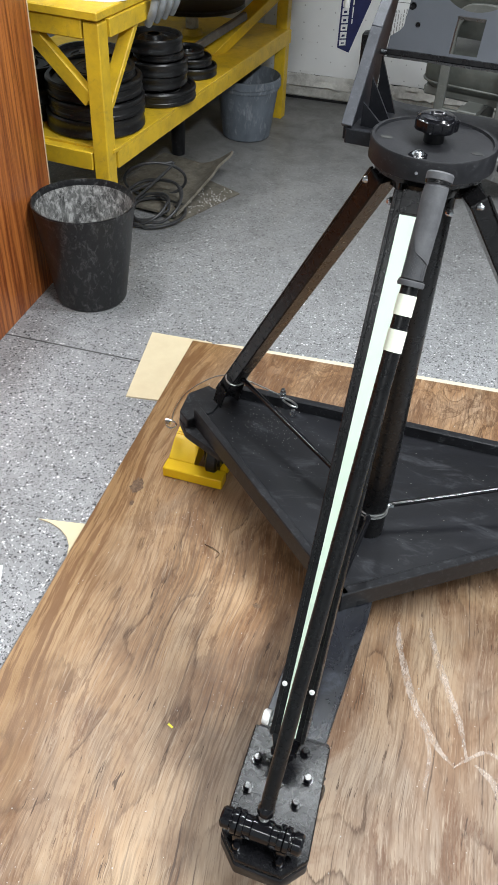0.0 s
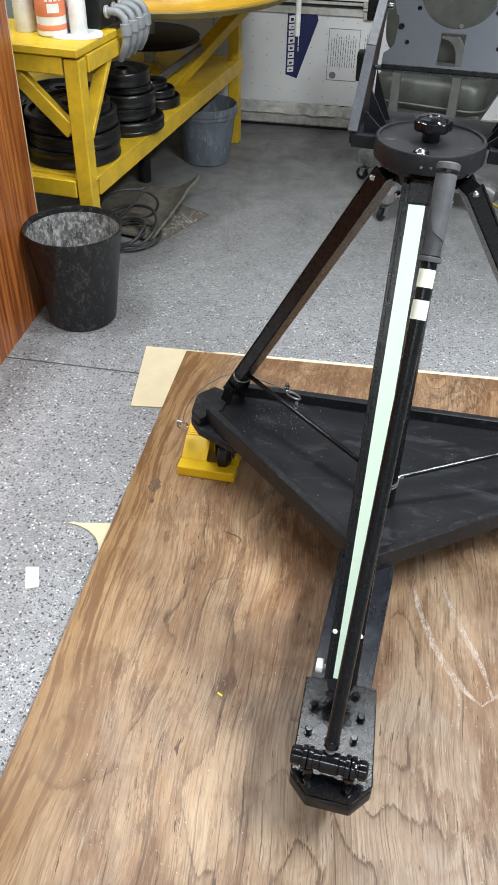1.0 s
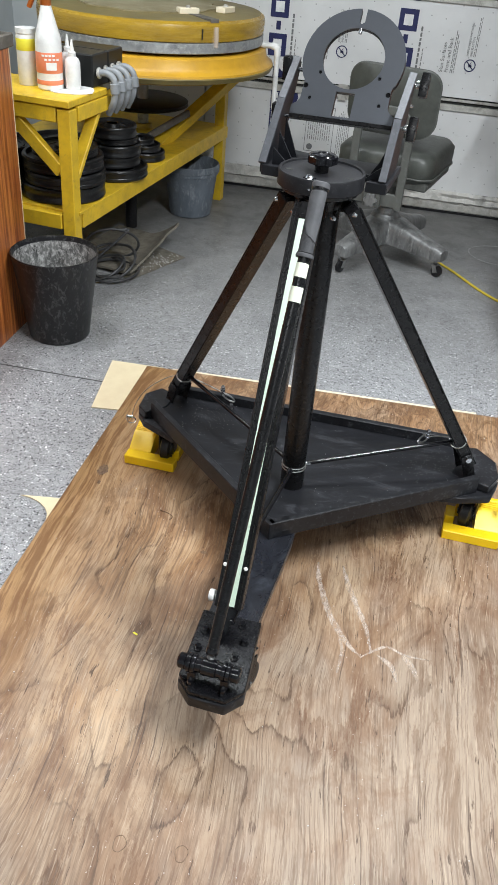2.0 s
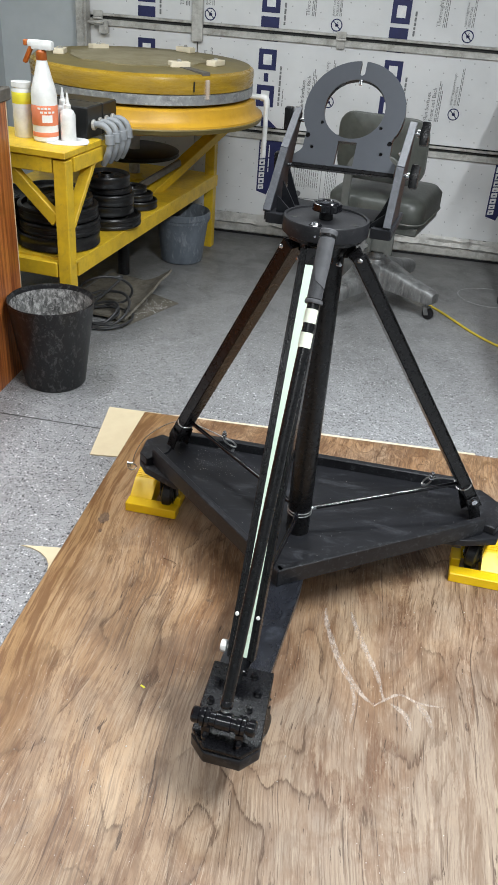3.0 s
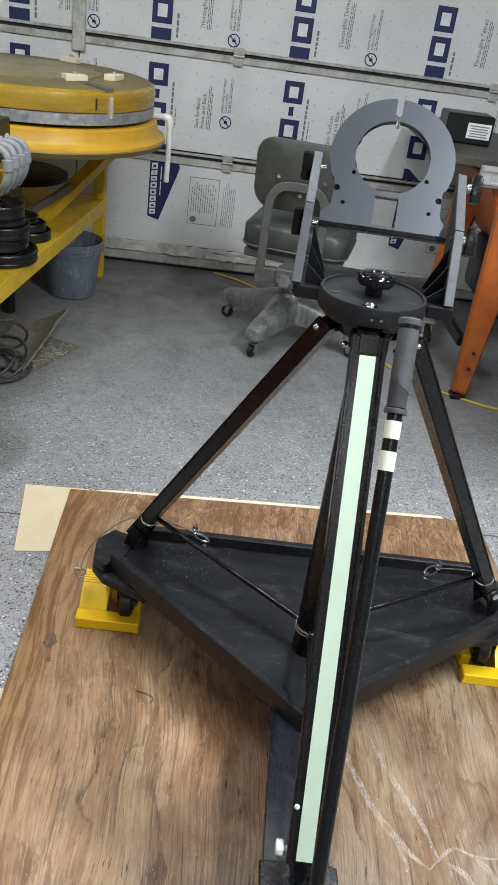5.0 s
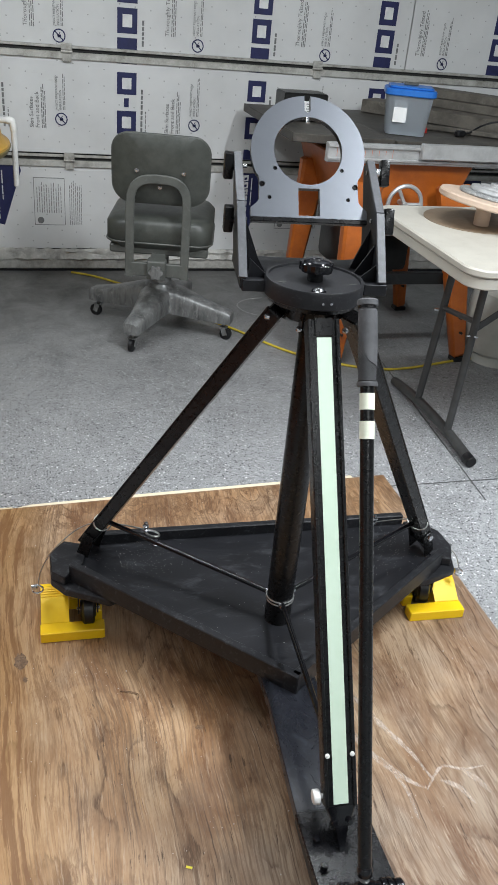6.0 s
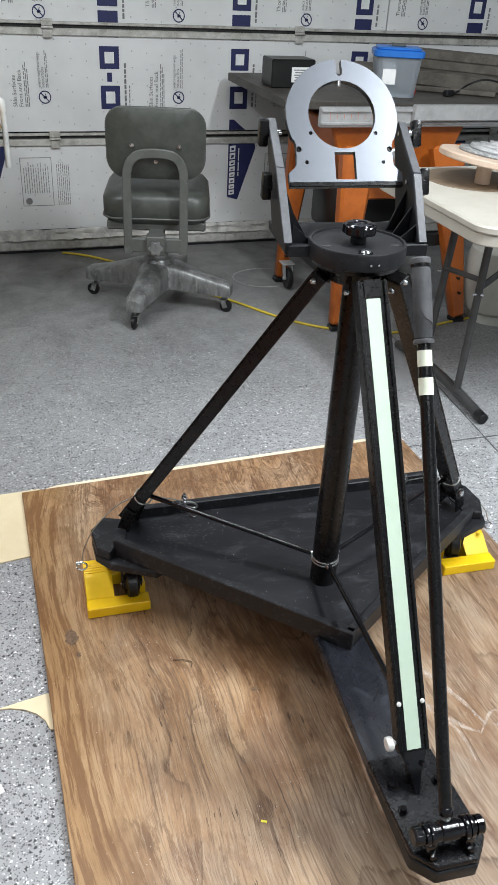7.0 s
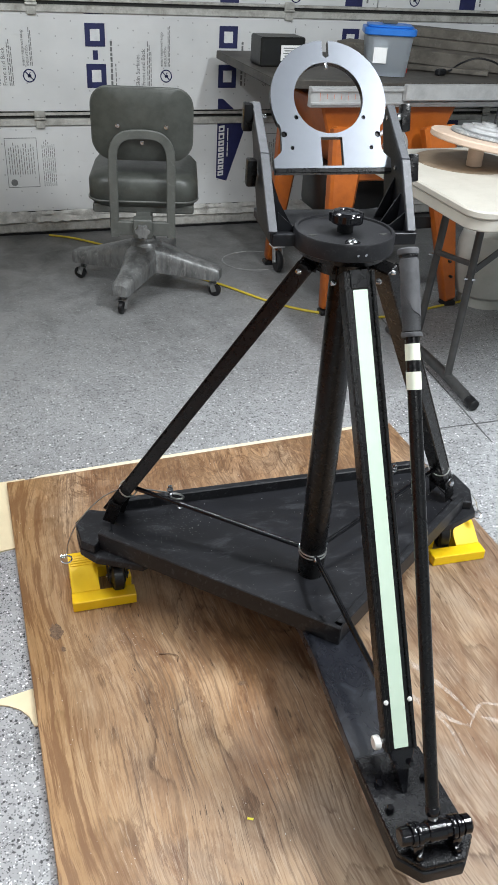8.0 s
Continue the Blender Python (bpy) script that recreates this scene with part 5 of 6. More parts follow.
LEN = 1.60
WID = 0.80
for y in (0.025, LEN - 0.03):
    for x in (-0.03, -WID):
        tbar("post", (x, y, 0.0), (x, y, 0.735), 0.050, 0.050, (1, 0, 0))
for x in (-0.025, -WID):
    tbar("side_rail", (x, 0.055, 0.345), (x, LEN, 0.345), 0.05, 0.056)
    tbar("side_rail", (x, 0.055, 0.715), (x, 0.42, 0.715), 0.05, 0.05)
for y in (0.025, LEN):
    tbar("end_rail", (-0.06, y, 0.345), (-WID, y, 0.345), 0.05, 0.056)
    tbar("end_rail", (-0.06, y, 0.715), (-WID, y, 0.715), 0.05, 0.05)
tbar("corner_brace", (-0.03, 0.05, 0.50), (-0.03, 0.235, 0.705), 0.02, 0.045, (1, 0, 0))
tbar("corner_brace", (-0.06, 0.025, 0.52), (-0.26, 0.025, 0.705), 0.045, 0.03, (0, 1, 0))
part("knee_brace", beam(B(), (-0.395, 1.41, 0.375), (-0.10, 1.905, 0.675), 0.05, 0.055, (1, 0, 0), 0.003), YELLOW, tbl)
part("shelf", add_box(B(), (WID, LEN - 0.06, 0.012), MT @ T3(-WID / 2, LEN / 2, 0.376), 0.002), YELLOW, tbl, "scratched yellow steel shelf")
part("end_top", add_prism(B(), [(-0.004, -0.006), (-0.004, 0.275), (-WID - 0.02, 0.275), (-WID - 0.02, -0.006)], 0.742, 0.766, MT, 0.003), YELLOW, tbl, "worn yellow steel top")
TC = Vector((-0.445, 1.475, 0))
part("lower_rim", add_lathe(B(), [(0, 0.712), (0.48, 0.712), (0.528, 0.728), (0.542, 0.745), (0.540, 0.756), (0.520, 0.766), (0.512, 0.78), (0.506, 0.812), (0.495, 0.818), (0, 0.818)], T3(*TC), 96), OCHRE_RIM, tbl, "ochre round basin rim")
part("rim_edge", add_lathe(B(), [(0.47, 0.711), (0.535, 0.726), (0.545, 0.744), (0.538, 0.752)], T3(*TC), 96), OCHRE_TOP, tbl)
part("turntable_band", add_lathe(B(), [(0, 0.829), (0.482, 0.829), (0.491, 0.832), (0.491, 0.868), (0.482, 0.871), (0, 0.871)], T3(*TC), 96), BAND, tbl, "plaster-streaked metal band")
part("turntable", add_lathe(B(), [(0.478, 0.868), (0.490, 0.874), (0.494, 0.918), (0.489, 0.936), (0.474, 0.946)], T3(*TC), 96), YELLOW_TOP, tbl, "varnished ochre turntable side")
tt = part("turntable_top", add_lathe(B(), [(0.4742, 0.946), (0.35, 0.952), (0, 0.954)], T3(*TC), 96), OCHRE_TOP, tbl, "rubbed ochre turntable top")
cut = B()
add_prism(cut, blob(TC.x - 0.02, TC.y - 0.02, 0.30, 0.30, 40, 0.05, 5), 0.9505, 0.9575)
part("inset", cut, worn("plastered_tan_inset", (0.30, 0.255, 0.15), (0.19, 0.155, 0.075), (0.42, 0.385, 0.29), 0.6, scale=7, dust=0.2), tt, "tan dusty inset in the turntable")
for a, rr_ in ((-44, 0.30), (-8, 0.34), (75, 0.38), (200, 0.36), (150, 0.3)):
    x, y = TC.x + rr_ * math.cos(radians(a)), TC.y + rr_ * math.sin(radians(a))
    wb = part("wood_block", add_box(B(), (0.085, 0.045, 0.022), T3(x, y, 0.9625) @ pose(0, 0, 0, 0, 0, a + 80), 0.002), CREAM_EDGE, tt, "pale wooden block")
    part("bolt", hexbolt((x, y, 0.9735), 0.008, 0.008), RAIL, wb)
ch_m = T3(TC.x, TC.y, 0) @ pose(0, 0, 0, 0, 0, -42)
part("channel", add_prism(B(), [(0.05, -0.035), (0.28, -0.022), (0.482, -0.017), (0.482, 0.020), (0.30, 0.026), (0.05, 0.04)], 0.9415, 0.9545, ch_m), GREY_BOARD, tt, "dirty grey channel to the rim")
pt_ = Vector((TC.x + 0.494 * math.cos(radians(-42)), TC.y + 0.494 * math.sin(radians(-42)), 0.855))
part("plaster_drip", add_box(B(), (0.03, 0.01, 0.075), T3(pt_.x - 0.003, pt_.y + 0.003, 0.890) @ pose(0, 0, 0, 0, 0, 48), 0.003), SCRAPE, tbl, "white plaster drip")
words("1", 0.055, frame_axes((TC.x + 0.4965 * math.cos(radians(-51)), TC.y + 0.4965 * math.sin(radians(-51)), 0.885), (math.sin(radians(51)), math.cos(radians(51)), 0), (0, 0, 1)), RUBBER, tbl)
# drive pulley, shaft and bearing below the turntable
pul = B()
add_lathe(pul, [(0, 0.515), (0.205, 0.515), (0.215, 0.520), (0.208, 0.528), (0.215, 0.536), (0.205, 0.541), (0, 0.541)], T3(-0.52, 1.57, 0), 48)
part("pulley", pul, RUBBER, tbl, "large dark drive pulley")
part("shaft", add_rod(B(), (-0.52, 1.57, 0.378), (-0.52, 1.57, 0.715), 0.026), RAIL, tbl)
part("bearing", add_lathe(B(), [(0.075, 0.382), (0.075, 0.398), (0.045, 0.405), (0.04, 0.43), (0, 0.43)], T3(-0.52, 1.57, 0), 28), YELLOW, tbl)
part("belt_lever", beam(B(), (-0.46, 1.24, 0.405), (-0.28, 1.52, 0.51), 0.018, 0.03, (0, 0, 1), 0.003), GREY_BOARD, tbl)
part("floor_foot", add_rod(B(), (-0.50, 1.32, 0.0), (-0.50, 1.32, 0.33), 0.028), RUBBER, tbl)
# black switch boxes with grey conduit elbows on the end of the bench
for i in range(2):
    part("switch_box", add_box(B(), (0.20, 0.118, 0.108), MT @ T3(-0.135, 0.285 + 0.122 * i, 0.8205), 0.004), BOX_BLACK, tbl, "black electrical box")
for i in range(4):
    y = 0.265 + 0.052 * i
    pts = spline([tp(-0.040, y, 0.812), tp(0.0, y, 0.815), tp(0.028, y, 0.797), tp(0.033, y, 0.757), tp(0.024, y, 0.717), tp(-0.005, y + 0.02, 0.675)])
    cd = part("conduit", add_tube(B(), pts, 0.0118, 12), CONDUIT, tbl, "grey ribbed conduit elbow")
    part("coupling", add_rod(B(), tp(0.0305, y, 0.785), tp(0.033, y, 0.750), 0.0170, 16), CONDUIT, cd)
    part("lock_ring", add_rod(B(), tp(-0.034, y, 0.812), tp(-0.024, y, 0.813), 0.0185, 16), RAIL, cd)
# white overflow pipe on the rim
pp = B()
EP = Vector((TC.x + 0.53, TC.y + 0.05, 0.83))
add_rod(pp, (EP.x - 0.05, EP.y, 0.83), (EP.x + 0.005, EP.y, 0.83), 0.012)
add_tube(pp, spline([(EP.x, EP.y, 0.83), (EP.x + 0.022, EP.y, 0.825), (EP.x + 0.028, EP.y, 0.80), (EP.x + 0.028, EP.y, 0.79)]), 0.0145, 14)
add_rod(pp, (EP.x + 0.028, EP.y, 0.80), (EP.x + 0.028, EP.y, 0.575), 0.0115)
part("overflow_pipe", pp, WHITE_PLASTIC, tbl, "white plastic overflow pipe")


# ---- things on the bench ----
def lathe_thing(name, x, y, z, profile, material, label, category, seg=28):
    t = thing(name, (x, y, z), label, category)
    part("body", add_lathe(B(), profile, T3(x, y, z), seg), material, t)
    return t


ZB = 0.766
sprb = tp(-0.150, 0.135, ZB)
sb1 = lathe_thing("spray_bottle", sprb.x, sprb.y, ZB, [(0, 0), (0.040, 0), (0.044, 0.005), (0.044, 0.150), (0.041, 0.170), (0.029, 0.212), (0.018, 0.255), (0.016, 0.276), (0, 0.276)], WHITE_PLASTIC, "white plastic spray bottle with orange label and collar", "spray bottle")
part("label", add_lathe(B(), [(0.0443, 0.055), (0.0448, 0.056), (0.0448, 0.119), (0.0443, 0.12)], T3(sprb.x, sprb.y, ZB), 28), ORANGE_LABEL, sb1, "orange label with white patches")
lw = B()
for z0, z1, a0, a1 in ((0.066, 0.09, -80, -35), (0.096, 0.102, -90, -20), (0.108, 0.114, -100, -40)):
    for k in range(4):
        a = radians(a0 + (a1 - a0) * (k + 0.5) / 4)
        add_box(lw, (0.0012, 0.009, z1 - z0), T3(sprb.x + 0.0452 * math.cos(a), sprb.y + 0.0452 * math.sin(a), ZB + (z0 + z1) / 2) @ pose(0, 0, 0, 0, 0, math.degrees(a)))
part("label_panel", lw, PAPER, sb1)
part("label_band", add_lathe(B(), [(0.0443, 0.018), (0.0448, 0.019), (0.0448, 0.032), (0.0443, 0.033)], T3(sprb.x, sprb.y, ZB), 28), ORANGE_LABEL, sb1, "orange band")
part("collar", add_lathe(B(), [(0.0175, 0.258), (0.0185, 0.260), (0.0175, 0.283), (0.012, 0.290), (0, 0.290)], T3(sprb.x, sprb.y, ZB), 18), ORANGE, sb1, "orange screw collar")
hd = B()
add_box(hd, (0.075, 0.028, 0.030), T3(sprb.x + 0.005, sprb.y, ZB + 0.304), 0.008, 2)
add_box(hd, (0.030, 0.024, 0.020), T3(sprb.x - 0.030, sprb.y, ZB + 0.308), 0.005, 2)
head = part("trigger_head", hd, WHITE_PLASTIC, sb1, "white trigger head")
tg = B()
add_box(tg, (0.014, 0.018, 0.062), T3(sprb.x - 0.046, sprb.y, ZB + 0.274) @ pose(0, 0, 0, 0, 28, 0), 0.004, 2)
add_box(tg, (0.014, 0.022, 0.018), T3(sprb.x - 0.052, sprb.y, ZB + 0.308), 0.003)
part("trigger", tg, ORANGE, head, "orange trigger lever")
cp = tp(-0.245, 0.150, ZB)
cn = lathe_thing("plastic_jar", cp.x, cp.y, ZB, [(0, 0), (0.032, 0), (0.034, 0.004), (0.034, 0.155), (0.032, 0.163), (0.034, 0.165), (0.034, 0.181), (0, 0.183)], WHITE_PLASTIC, "white plastic jar with a yellow label", "jar")
part("label", add_lathe(B(), [(0.0342, 0.112), (0.0346, 0.113), (0.0346, 0.148), (0.0342, 0.149)], T3(cp.x, cp.y, ZB), 28), YELLOW_LABEL, cn)
for x, y, s in ((-0.078, 0.165, 0.93), (-0.118, 0.205, 0.98)):
    gp = tp(x, y, ZB)
    g = lathe_thing("glue_bottle", gp.x, gp.y, ZB, [(0, 0), (0.026 * s, 0), (0.0285 * s, 0.004), (0.0285 * s, 0.095 * s), (0.022 * s, 0.110 * s), (0.0125, 0.116 * s), (0.0125, 0.13 * s), (0.008, 0.134 * s), (0.0025, 0.172 * s), (0, 0.172 * s)], WHITE_PLASTIC, "small white glue bottle with a pointed nozzle", "glue bottle", 24)
rag = tp(-0.085, 0.16, ZB)
solid("paper_towel", add_prism(B(), blob(rag.x, rag.y, 0.085, 0.075, 22, 0.08, 8), ZB + 0.0005, ZB + 0.003), PAPER, "white paper towel under the bottles", "paper towel")


def weight_disc(r, h):
    return [(0.02, 0), (r * 0.95, 0), (r, h * 0.10), (r, h * 0.30), (r * 0.985, h * 0.36), (r * 0.985, h * 0.66), (r, h * 0.72), (r, h * 0.90), (r * 0.97, h), (r * 0.90, h), (r * 0.87, h * 0.70), (r * 0.62, h * 0.66), (r * 0.60, h * 0.74), (r * 0.54, h * 0.74), (r * 0.52, h * 0.66), (r * 0.35, h * 0.68), (r * 0.3, h), (0.02, h)]


r = random.Random(21)
SH = 0.3825
for cx, cy, stack in ((-0.150, 0.195, ((0.155, 0.056), (0.150, 0.046), (0.150, 0.050), (0.12, 0.03))), (-0.105, 0.53, ((0.132, 0.045), (0.112, 0.042), (0.104, 0.044), (0.085, 0.022), (0.096, 0.046))),
                      (-0.115, 0.80, ((0.088, 0.036), (0.072, 0.028), (0.066, 0.024))), (-0.42, 0.22, ((0.14, 0.05), (0.14, 0.05), (0.13, 0.05))), (-0.38, 0.55, ((0.14, 0.05), (0.13, 0.05)))):
    z = SH
    for rad, h in stack:
        q_ = tp(cx + r.uniform(-0.012, 0.012), cy + r.uniform(-0.012, 0.012), z)
        w = thing("grinding_disc", tuple(q_), "black rubber-coated disc in a stack on the yellow shelf", "disc", "stacked discs")
        part("disc", add_lathe(B(), weight_disc(rad, h), T3(*q_), 40), DISC_RUBBER, w)
        z += h + 0.0005

# ---- floor by the bench ----
gx, gy = -0.292, 1.640
pail = thing("pail", (gx, gy, 0), "scuffed grey plastic pail beside the bench", "pail")
part("wall", add_lathe(B(), [(0, 0.0), (0.092, 0.0), (0.098, 0.006), (0.122, 0.215), (0.127, 0.217), (0.127, 0.232), (0.131, 0.236), (0.131, 0.262), (0.127, 0.266), (0.124, 0.262), (0.118, 0.20), (0.09, 0.02), (0, 0.02)], T3(gx, gy, 0) @ Matrix.Diagonal((1.06, 1.06, 0.96, 1)), 48), PAIL, pail)
for e in (-1, 1):
    part("handle_lug", add_box(B(), (0.012, 0.04, 0.04), T3(gx + e * 0.134, gy, 0.235), 0.004), PAIL, pail)
part("handle", add_tube(B(), [(gx + 0.136 * math.cos(a), gy - 0.137 * math.sin(a) * 0.99, 0.24 - 0.015 * math.sin(a)) for a in (math.pi * i / 18 for i in range(19))], 0.003, 8), PAIL, pail)

mt_ = B()
NX, NY = 40, 30
A0, A1, A2 = Vector((-0.300, 0.722, 0)), Vector((-0.222, 1.185, 0)), Vector((-0.62, 0.80, 0))
grid = []
for i in range(NX + 1):
    row = []
    for j in range(NY + 1):
        u, v = i / NX, j / NY
        p = A0 + (A1 - A0) * u + (A2 - A0) * v
        lift = max(0.0, 1 - v / (0.06 + 0.42 * u)) ** 1.7 * (0.12 + 0.88 * u ** 1.2)
        row.append(mt_.verts.new((p.x + 0.010 * lift * noise.noise(Vector((u * 6, 0, 3))), p.y, 0.0125 + 0.004 * noise.noise(p * 9) + 0.086 * lift)))
    grid.append(row)
for i in range(NX):
    for j in range(NY):
        mt_.faces.new((grid[i][j], grid[i + 1][j], grid[i + 1][j + 1], grid[i][j + 1]))
bmesh.ops.recalc_face_normals(mt_, faces=mt_.faces)
bmesh.ops.solidify(mt_, geom=mt_.faces[:], thickness=0.009)
solid("floor_mat", mt_, MAT_CLOTH, "gritty brown floor mat with a curled-up corner", "mat", sharp=60)
gm = B()
r = random.Random(44)
for _ in range(150):
    x, y = r.gauss(-0.225, 0.05), r.gauss(0.93, 0.06)
    if inside([(-0.29, 0.71), (-0.152, 1.03), (-0.30, 1.10), (-0.33, 0.80)], x, y):
        q_ = r.uniform(0.0012, 0.0032)
        add_box(gm, (q_ * r.uniform(1, 2), q_, q_), T3(x, y, 0.0032 + q_ / 2) @ pose(0, 0, 0, 0, 0, r.uniform(0, 180)))
solid("plaster_crumbs", gm, DUST, "white plaster crumbs on the brown mat", "crumbs", kind="stuff")
solid("mat_underlay", add_prism(B(), [(-0.30, 0.70), (-0.150, 1.032), (-0.40, 1.16), (-0.52, 0.86)], 0.0004, 0.0032), MAT_CLOTH, "flat dusty brown mat lying under the curled one", "mat")
cordp = []
for i in range(64):
    a = i * 0.45
    rad = 0.085 + 0.03 * math.sin(i * 0.31)
    tilt = 0.55 + 0.45 * math.sin(i * 0.17)
    cordp.append((-0.40 + rad * math.cos(a) + 0.015 * math.sin(i * 0.5), 0.735 + rad * math.sin(a) * 1.1 + 0.02 * math.cos(i * 0.23), 0.010 + 0.012 * (i % 5) / 5 + tilt * 0.085 * (1 + math.sin(a + 0.4)) * 0.5))
for i in range(26):
    a = 0.9 + i * 0.27
    cordp.append((-0.43 + 0.10 * math.cos(a), 0.86 + 0.06 * math.cos(a + 0.5), 0.085 + 0.075 * math.sin(a)))
solid("coiled_cable", add_tube(B(), spline(cordp, 4), 0.0055, 8), CORD_DARK, "coiled dark grey power cord under the bench", "cord")

# ---- swivel chair ----
CC = Vector((0.70, 1.40, 0))
MC = pose(CC.x, CC.y, 0, 0, 0, -14)
chair = thing("office_chair", tuple(CC), "old grey-green steel swivel chair with plaster-spattered base", "chair")


def rounded(w, h, r_, n=6):
    out = []
    for sx, sy, a0 in ((1, 1, 0), (-1, 1, 90), (-1, -1, 180), (1, -1, 270)):
        for k in range(n + 1):
            a = radians(a0 + 90 * k / n)
            out.append((sx * (w / 2 - r_) + r_ * math.cos(a), sy * (h / 2 - r_) + r_ * math.sin(a)))
    return out


def curved_pad(w, h, r_, t, bow, m, bulge=0.0):
    """A rounded cushion plate, bowed about its upright axis."""
    bm = B()
    ring = rounded(w, h, r_, 7)
    layers = [(0.90, -t / 2), (1.0, -t * 0.30), (1.0, t * 0.30), (0.90, t / 2)]
    rows = []
    for sc, zz in layers:
        rows.append([bm.verts.new(m @ Vector((x * sc, y * sc, zz + bow * (x / (w / 2)) ** 2))) for x, y in ring])
    n = len(ring)
    for a, b in zip(rows, rows[1:]):
        for k in range(n):
            bm.faces.new((a[k], a[(k + 1) % n], b[(k + 1) % n], b[k]))
    for row, zz, s in ((rows[0], -t / 2 - bulge, 1), (rows[-1], t / 2 + bulge, -1)):
        inner = [bm.verts.new(m @ Vector((x * 0.5, y * 0.5, zz + bow * (x * 0.5 / (w / 2)) ** 2))) for x, y in ring]
        c = bm.verts.new(m @ Vector((0, 0, zz)))
        for k in range(n):
            bm.faces.new((row[k], row[(k + 1) % n], inner[(k + 1) % n], inner[k]))
            bm.faces.new((inner[k], inner[(k + 1) % n], c))
    return bm


bm_ = MC @ frame_axes((0.002, -0.215, 0.724), (1, 0, 0), (0, -0.12, 1))
bkr = part("backrest", curved_pad(0.375, 0.262, 0.07, 0.045, -0.03, bm_, 0.004), CHAIR_GREEN, chair, "grey-green padded backrest", sharp=50)
part("piping", add_tube(B(), [bm_ @ Vector((x * 1.005, y * 1.005, 0.008 - 0.03 * (x / 0.1875) ** 2)) for x, y in rounded(0.375, 0.262, 0.07, 7) + [rounded(0.375, 0.262, 0.07, 7)[0]]], 0.004, 8), CHAIR_STEEL, bkr)
for x, z in ((-0.090, 0.002), (0.090, 0.002), (0.0, -0.058)):
    part("screw", hexbolt(bm_ @ Vector((x, z, 0.024)), 0.006, 0.008, bm_.to_3x3() @ Vector((0, 0, 1))), CHROME, bkr)
sm_ = MC @ pose(0, 0.02, 0.466)
st = part("seat", curved_pad(0.43, 0.44, 0.07, 0.125, 0.0, sm_, 0.012), CHAIR_GREEN, chair, "worn grey-green vinyl seat cushion", sharp=50)
part("piping", add_tube(B(), [sm_ @ Vector((x * 1.004, y * 1.004, -0.034)) for x, y in rounded(0.43, 0.44, 0.07, 7) + [rounded(0.43, 0.44, 0.07, 7)[0]]], 0.004, 8), CHAIR_STEEL, st)
part("seat_pan", add_box(B(), (0.40, 0.40, 0.035), MC @ T3(0, 0.02, 0.398), 0.006), CHAIR_STEEL, chair)
ub = B()
up = spline([(-0.110, 0.312, 0), (-0.110, 0.45, 0), (-0.110, 0.60, 0), (-0.100, 0.656, 0), (-0.072, 0.687, 0), (-0.03, 0.697, 0), (0.03, 0.697, 0), (0.072, 0.687, 0), (0.100, 0.656, 0), (0.110, 0.60, 0), (0.110, 0.45, 0), (0.110, 0.312, 0)], 4)
prev = None
for k, c in enumerate(up):
    d = (up[min(k + 1, len(up) - 1)] - up[max(k - 1, 0)]).normalized()
    nx, nz = -d.y, d.x
    yb = -0.262 + 0.02 * (c.y - 0.3)
    ring = [ub.verts.new(MC @ Vector((c.x + nx * a, yb + b_, c.y + nz * a))) for a, b_ in ((-0.017, -0.004), (-0.014, -0.0065), (0.014, -0.0065), (0.017, -0.004), (0.017, 0.006), (-0.017, 0.006))]
    if prev:
        for q in range(6):
            ub.faces.new((prev[q], prev[(q + 1) % 6], ring[(q + 1) % 6], ring[q]))
    else:
        ub.faces.new(ring)
    prev = ring
ub.faces.new(prev)
bmesh.ops.recalc_face_normals(ub, faces=ub.faces)
part("back_frame", ub, CHAIR_STEEL, chair, "bent steel back support")
cbx = B()
add_box(cbx, (0.21, 0.02, 0.055), MC @ T3(0, -0.258, 0.345), 0.003)
add_box(cbx, (0.075, 0.06, 0.075), MC @ T3(0, -0.262, 0.350), 0.004)
add_box(cbx, (0.06, 0.26, 0.03), MC @ T3(0, -0.13, 0.372), 0.004)
part("tilt_box", cbx, CHAIR_STEEL, chair)
kn = B()
km = MC @ frame_axes((0, -0.294, 0.345), (1, 0, 0), (0, 0, 1))
add_prism(kn, [((0.026 + 0.004 * math.cos(6 * a)) * math.cos(a), (0.026 + 0.004 * math.cos(6 * a)) * math.sin(a)) for a in (2 * math.pi * i / 48 for i in range(48))], 0, 0.016, km, 0.001)
part("tension_knob", kn, CHAIR_BASE, chair)
part("gas_column", add_lathe(B(), [(0.03, 0.15), (0.03, 0.385), (0, 0.385)], T3(*CC), 20), CHAIR_STEEL, chair)
part("hub", add_lathe(B(), [(0.10, 0.10), (0.105, 0.150), (0.092, 0.182), (0.066, 0.202), (0.060, 0.214), (0.045, 0.220), (0.040, 0.238), (0, 0.240)], T3(*CC), 32), CHAIR_BASE, chair)
